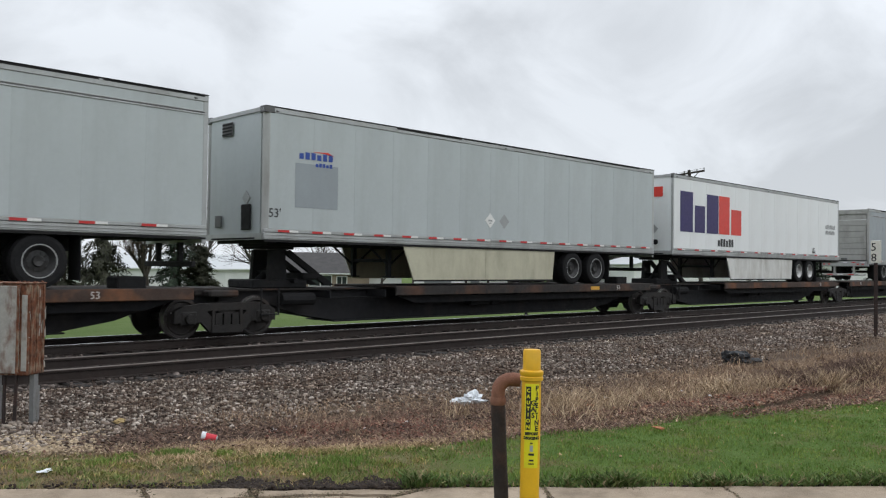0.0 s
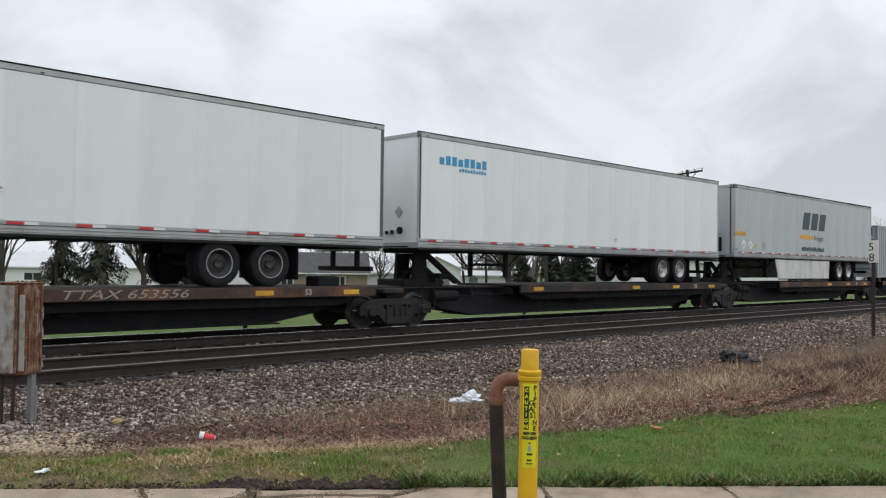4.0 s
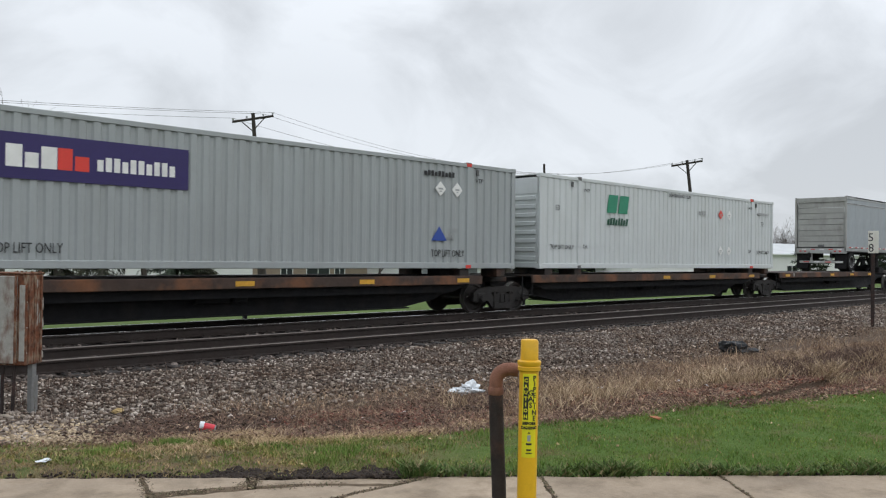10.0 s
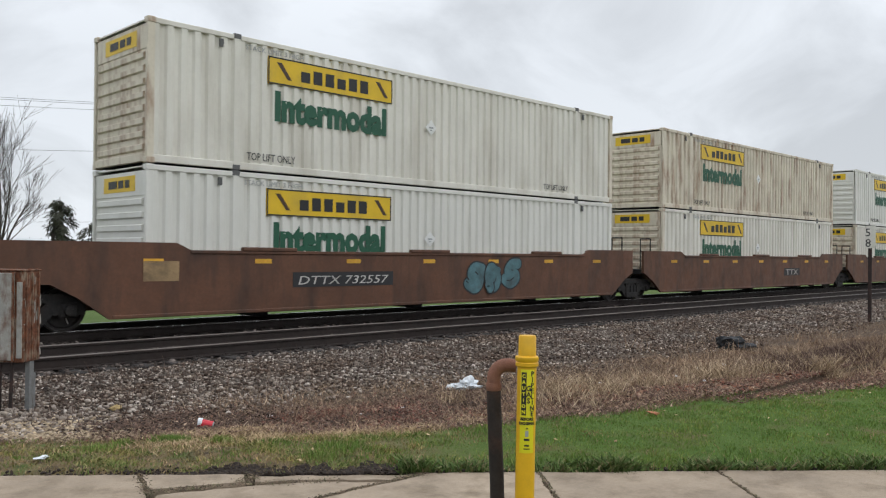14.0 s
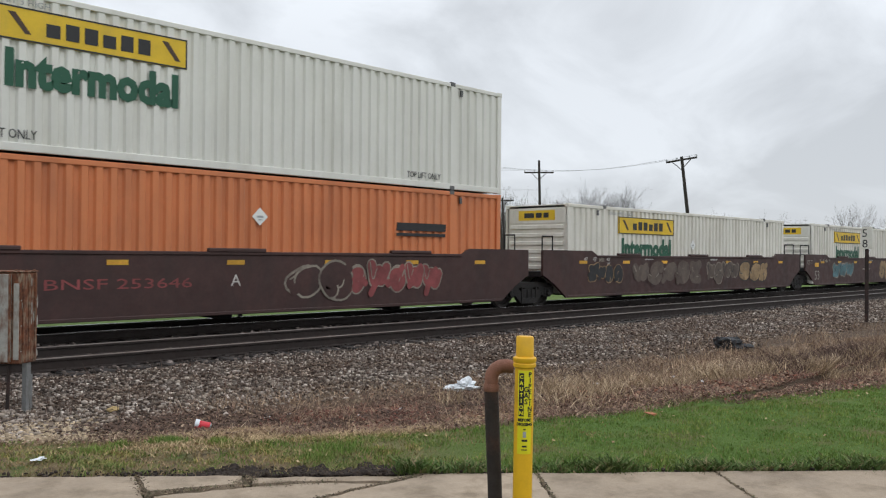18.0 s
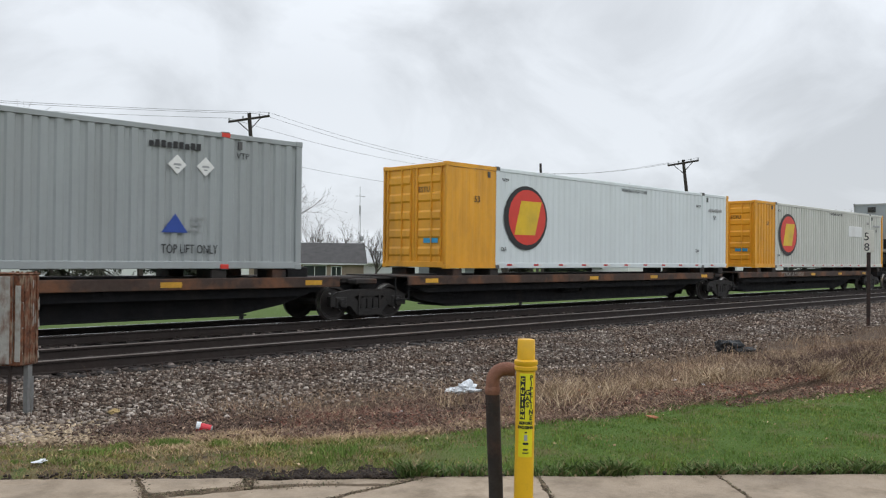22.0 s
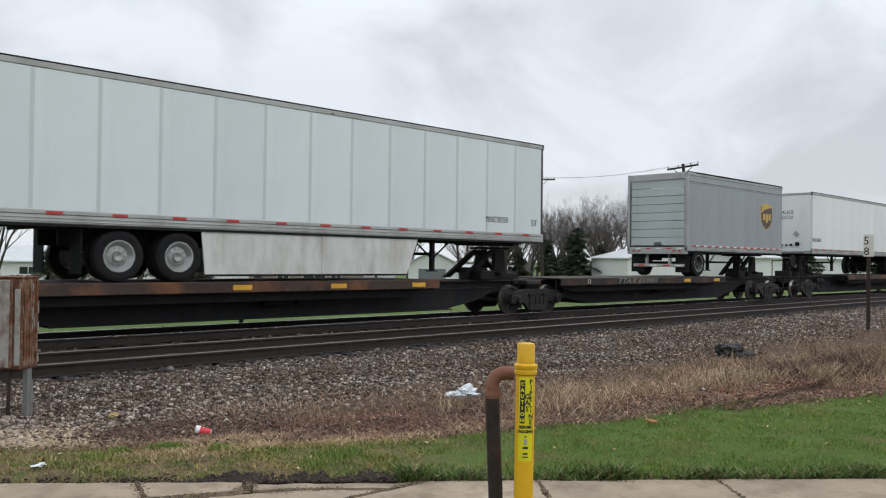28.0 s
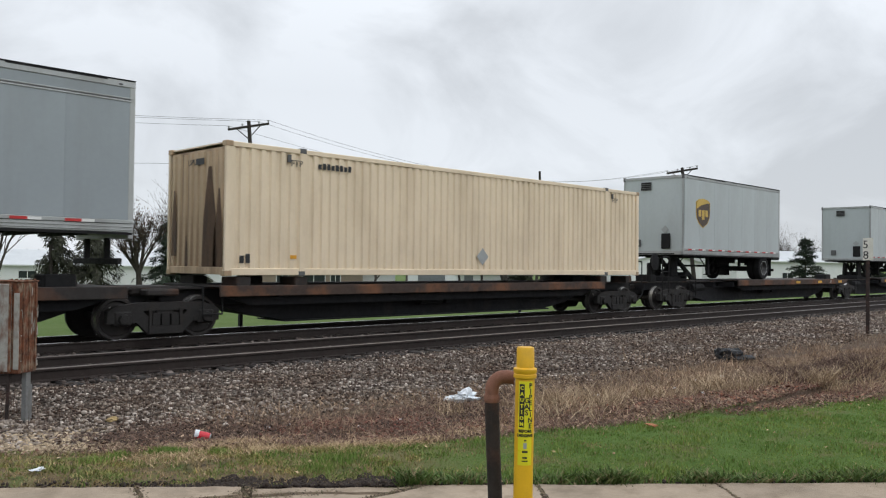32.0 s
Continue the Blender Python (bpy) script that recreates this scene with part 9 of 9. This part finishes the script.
x, y = weed_spots(40000, 2.4, 26, -0.05, 3.2, 1.1)
qx, qy = weed_spots(14000, 9.0, 26, -0.25, 1.8, 1.0)
x, y = np.concatenate((x, qx)), np.concatenate((y, qy))
keep = (y < 9.3) & (rng.random(len(x)) < np.exp(-np.clip(y - verge(x) - 0.8, 0, 9) / 1.5)) & ((x * U.x + y * U.y > -2.5 + 0.25 * rng.normal(size=len(x))) | (x * W.x + y * W.y < 7.6))
leaf_bed("leaf_litter", x[keep], y[keep], rng.uniform(0.008, 0.024, keep.sum()) * (1 + x[keep] * 0.012), litter_mat, "brown dead leaves and litter at the edge of the grass")
# curled orange-brown leaves where the grass ends
rusty_leaves = island_mat("rusty_leaves", [(0.22, 0.085, 0.045), (0.12, 0.05, 0.033), (0.26, 0.14, 0.085), (0.06, 0.032, 0.025), (0.34, 0.25, 0.175), (0.16, 0.062, 0.036)])
x, y = weed_spots(4200, 6.4, 26, -0.08, 1.0, 1.1)
keep = np.array([noise.noise(Vector((a * 1.1, b * 1.1, 3.3))) for a, b in zip(x, y)]) > 0.0
leaf_bed("rusty_leaves", x[keep], y[keep], rng.uniform(0.012, 0.038, keep.sum()) * (1 + x[keep] * 0.01), rusty_leaves, "curled orange-brown leaves along the end of the grass")
# a bed of reddish litter beyond the worn grass, dark mulch by the gravel, and mats of tan straw
def patches(rows):
    px, py = [], []
    for cx, cy, r, q, k in rows:
        px.append(rng.normal(cx, r, k)), py.append(rng.normal(cy, q, k))
    return np.concatenate(px), np.concatenate(py)


red_litter = island_mat("red_litter", [(0.15, 0.05, 0.036), (0.06, 0.03, 0.024), (0.17, 0.09, 0.062), (0.04, 0.026, 0.021), (0.19, 0.062, 0.042), (0.10, 0.06, 0.045), (0.30, 0.22, 0.16)])
x, y = patches(((5.9, 7.2, 0.45, 0.3, 1500), (5.2, 7.4, 0.3, 0.2, 600), (6.1, 6.6, 0.3, 0.2, 900), (5.5, 6.35, 0.2, 0.14, 500), (7.2, 6.2, 0.5, 0.2, 260), (9.6, 5.3, 0.6, 0.2, 300), (12.2, 4.5, 0.7, 0.25, 2200), (10.6, 4.9, 0.6, 0.2, 900)))
leaf_bed("red_litter", x, y, rng.uniform(0.008, 0.024, len(x)), red_litter, "reddish dead leaves and vine litter beyond the grass")
mulch = island_mat("dark_mulch", [(0.03, 0.022, 0.018), (0.055, 0.038, 0.03), (0.09, 0.06, 0.046), (0.14, 0.095, 0.07)])
x, y = patches(((3.95, 8.25, 0.42, 0.28, 2600), (4.75, 7.75, 0.3, 0.2, 1300), (5.6, 6.85, 0.35, 0.2, 900), (7.0, 6.55, 0.5, 0.22, 1300), (8.6, 7.4, 0.7, 0.35, 1400)))
leaf_bed("dark_mulch", x, y, rng.uniform(0.010, 0.030, len(x)), mulch, "dark rotten mulch and twigs between grass and gravel")
tan_straw = island_mat("tan_straw", [(0.42, 0.33, 0.20), (0.52, 0.42, 0.27), (0.30, 0.225, 0.13), (0.46, 0.37, 0.23), (0.20, 0.145, 0.085), (0.36, 0.30, 0.16)])
x, y = patches(((3.9, 7.4, 0.22, 0.12, 1600), (4.35, 7.1, 0.28, 0.13, 3000), (4.85, 6.1, 0.2, 0.13, 2000), (5.25, 5.75, 0.22, 0.1, 2200), (4.2, 6.5, 0.2, 0.15, 1000), (6.3, 5.75, 0.35, 0.1, 900), (3.4, 6.6, 0.25, 0.2, 800)))
blades("tan_straw", x, y, rng.uniform(0.02, 0.06, len(x)), rng.uniform(0.005, 0.009, len(x)), 1.9, tan_straw, "flattened mats of tan dead grass in the verge", "grass")
x, y = spots(130, 3, 16, -1, 6, 1.2)
keep = (x * W.x + y * W.y > WALK_EDGE) & (y < verge(x))
leaf_bed("stray_leaves", x[keep], y[keep], rng.uniform(0.015, 0.03, keep.sum()), tan_straw, "stray dead leaves on the grass")

# dark soil and crumbs along the pavement's edge and in its cracks, tones deepened for shaded hollows
soil = island_mat("shaded_soil", [(0.018, 0.014, 0.012), (0.034, 0.027, 0.022), (0.025, 0.02, 0.017), (0.06, 0.047, 0.036)])
u = rng.uniform(-4.5, 7.0, 1100)
w = WALK_EDGE + np.abs(rng.normal(0, 0.07, len(u))) - 0.03
keep = rng.random(len(u)) < np.clip(0.9 - 0.1 * u, 0.25, 1)
x, y = u * U.x + w * W.x, u * U.y + w * W.y
stones("soil_edge", x[keep], y[keep], rng.uniform(0.006, 0.02, keep.sum()), soil, "dark soil crumbs along the pavement edge", -0.2)
# bare soil in the hollows, the shade of the pits put into its tone
u = rng.uniform(-1.5, 0.5, 9000)
w = WALK_EDGE + 0.01 + rng.random(len(u)) * (hollow(u) + 0.05)
keep = rng.random(len(u)) < np.clip(hollow(u) / 0.2, 0, 1)
stones("hollow_soil", (u * U.x + w * W.x)[keep], (u * U.y + w * W.y)[keep], rng.uniform(0.005, 0.022, keep.sum()), soil, "bare soil in hollows beside the pavement, darkened for their shade", 0.75)
mx, my = [], []
for uu, r, k in ((-0.95, 0.13, 700), (-0.62, 0.1, 350), (-0.30, 0.16, 600), (0.05, 0.1, 160), (-1.5, 0.25, 200), (0.9, 0.2, 60)):
    a = rng.normal(uu, r, k)
    b = WALK_EDGE + rng.uniform(0.05, 0.13) + rng.normal(0, 0.06, k)
    mx.append(a * U.x + b * W.x), my.append(a * U.y + b * W.y)
x, y = np.concatenate(mx), np.concatenate(my)
s = stones("soil_clods", x, y, rng.uniform(0.006, 0.02, len(x)), soil, "dark clods of torn turf beside the pavement", 0.8)
cu, cw = [], []
for a, b, c, d, r in ((-1.55, 5.6, -1.77, 6.12, 0.03), (-1.55, 5.70, -1.16, 5.83, 0.03), (-1.16, 5.83, -0.3, 5.97, 0.035), (-0.48, 5.5, 0.04, 5.92, 0.015), (0.04, 5.92, 0.3, 6.12, 0.02), (-1.0, 5.9, -0.95, 6.12, 0.04), (1.135, 5.4, 1.135, 6.12, 0.012), (2.49, 5.4, 2.49, 6.12, 0.008)):
    t = rng.random(230)
    cu.append(a + (c - a) * t + rng.normal(0, r, 230)), cw.append(b + (d - b) * t + rng.normal(0, r, 230))
u, w = np.concatenate(cu), np.concatenate(cw)
x, y = u * U.x + w * W.x, u * U.y + w * W.y
n = len(x)
crack_bits = island_mat("crack_bits", [(0.05, 0.038, 0.03), (0.13, 0.10, 0.07), (0.22, 0.175, 0.12), (0.085, 0.09, 0.045), (0.06, 0.048, 0.036)])
leaf_bed("crack_litter", x, y, rng.uniform(0.005, 0.013, n), crack_bits, "dead bits gathered in the cracks of the pavement", -0.052)


# ---- what moves ----
def run_at(t):
    for (a, p), (b, q) in zip(RUN, RUN[1:]):
        if a <= t <= b:
            return p + (q - p) * (t - a) / (b - a)
    return RUN[-1][1]


def motions():
    for ob, s in MOVERS:
        walk(ob, [(t, pose(s - d, TRACK_Y, 0)) for t, d in RUN])
    # wheels turn while they pass near the camera
    for w, dx, s in SPINNERS:
        times = [k / FPS for k in range(32 * FPS + 1) if 2.0 < s - run_at(k / FPS) < 34.0]
        rows = [(t, pose(dx, 0, 0.42, 0, -math.degrees(run_at(t) / 0.42) % 360, 0)) for t in times]
        if not rows:
            continue
        if times[0] > 0:
            rows.insert(0, (0.0, rows[0][1]))
        if times[-1] < 32:
            rows.append((32.0, rows[-1][1]))
        walk(w, rows)


motions()
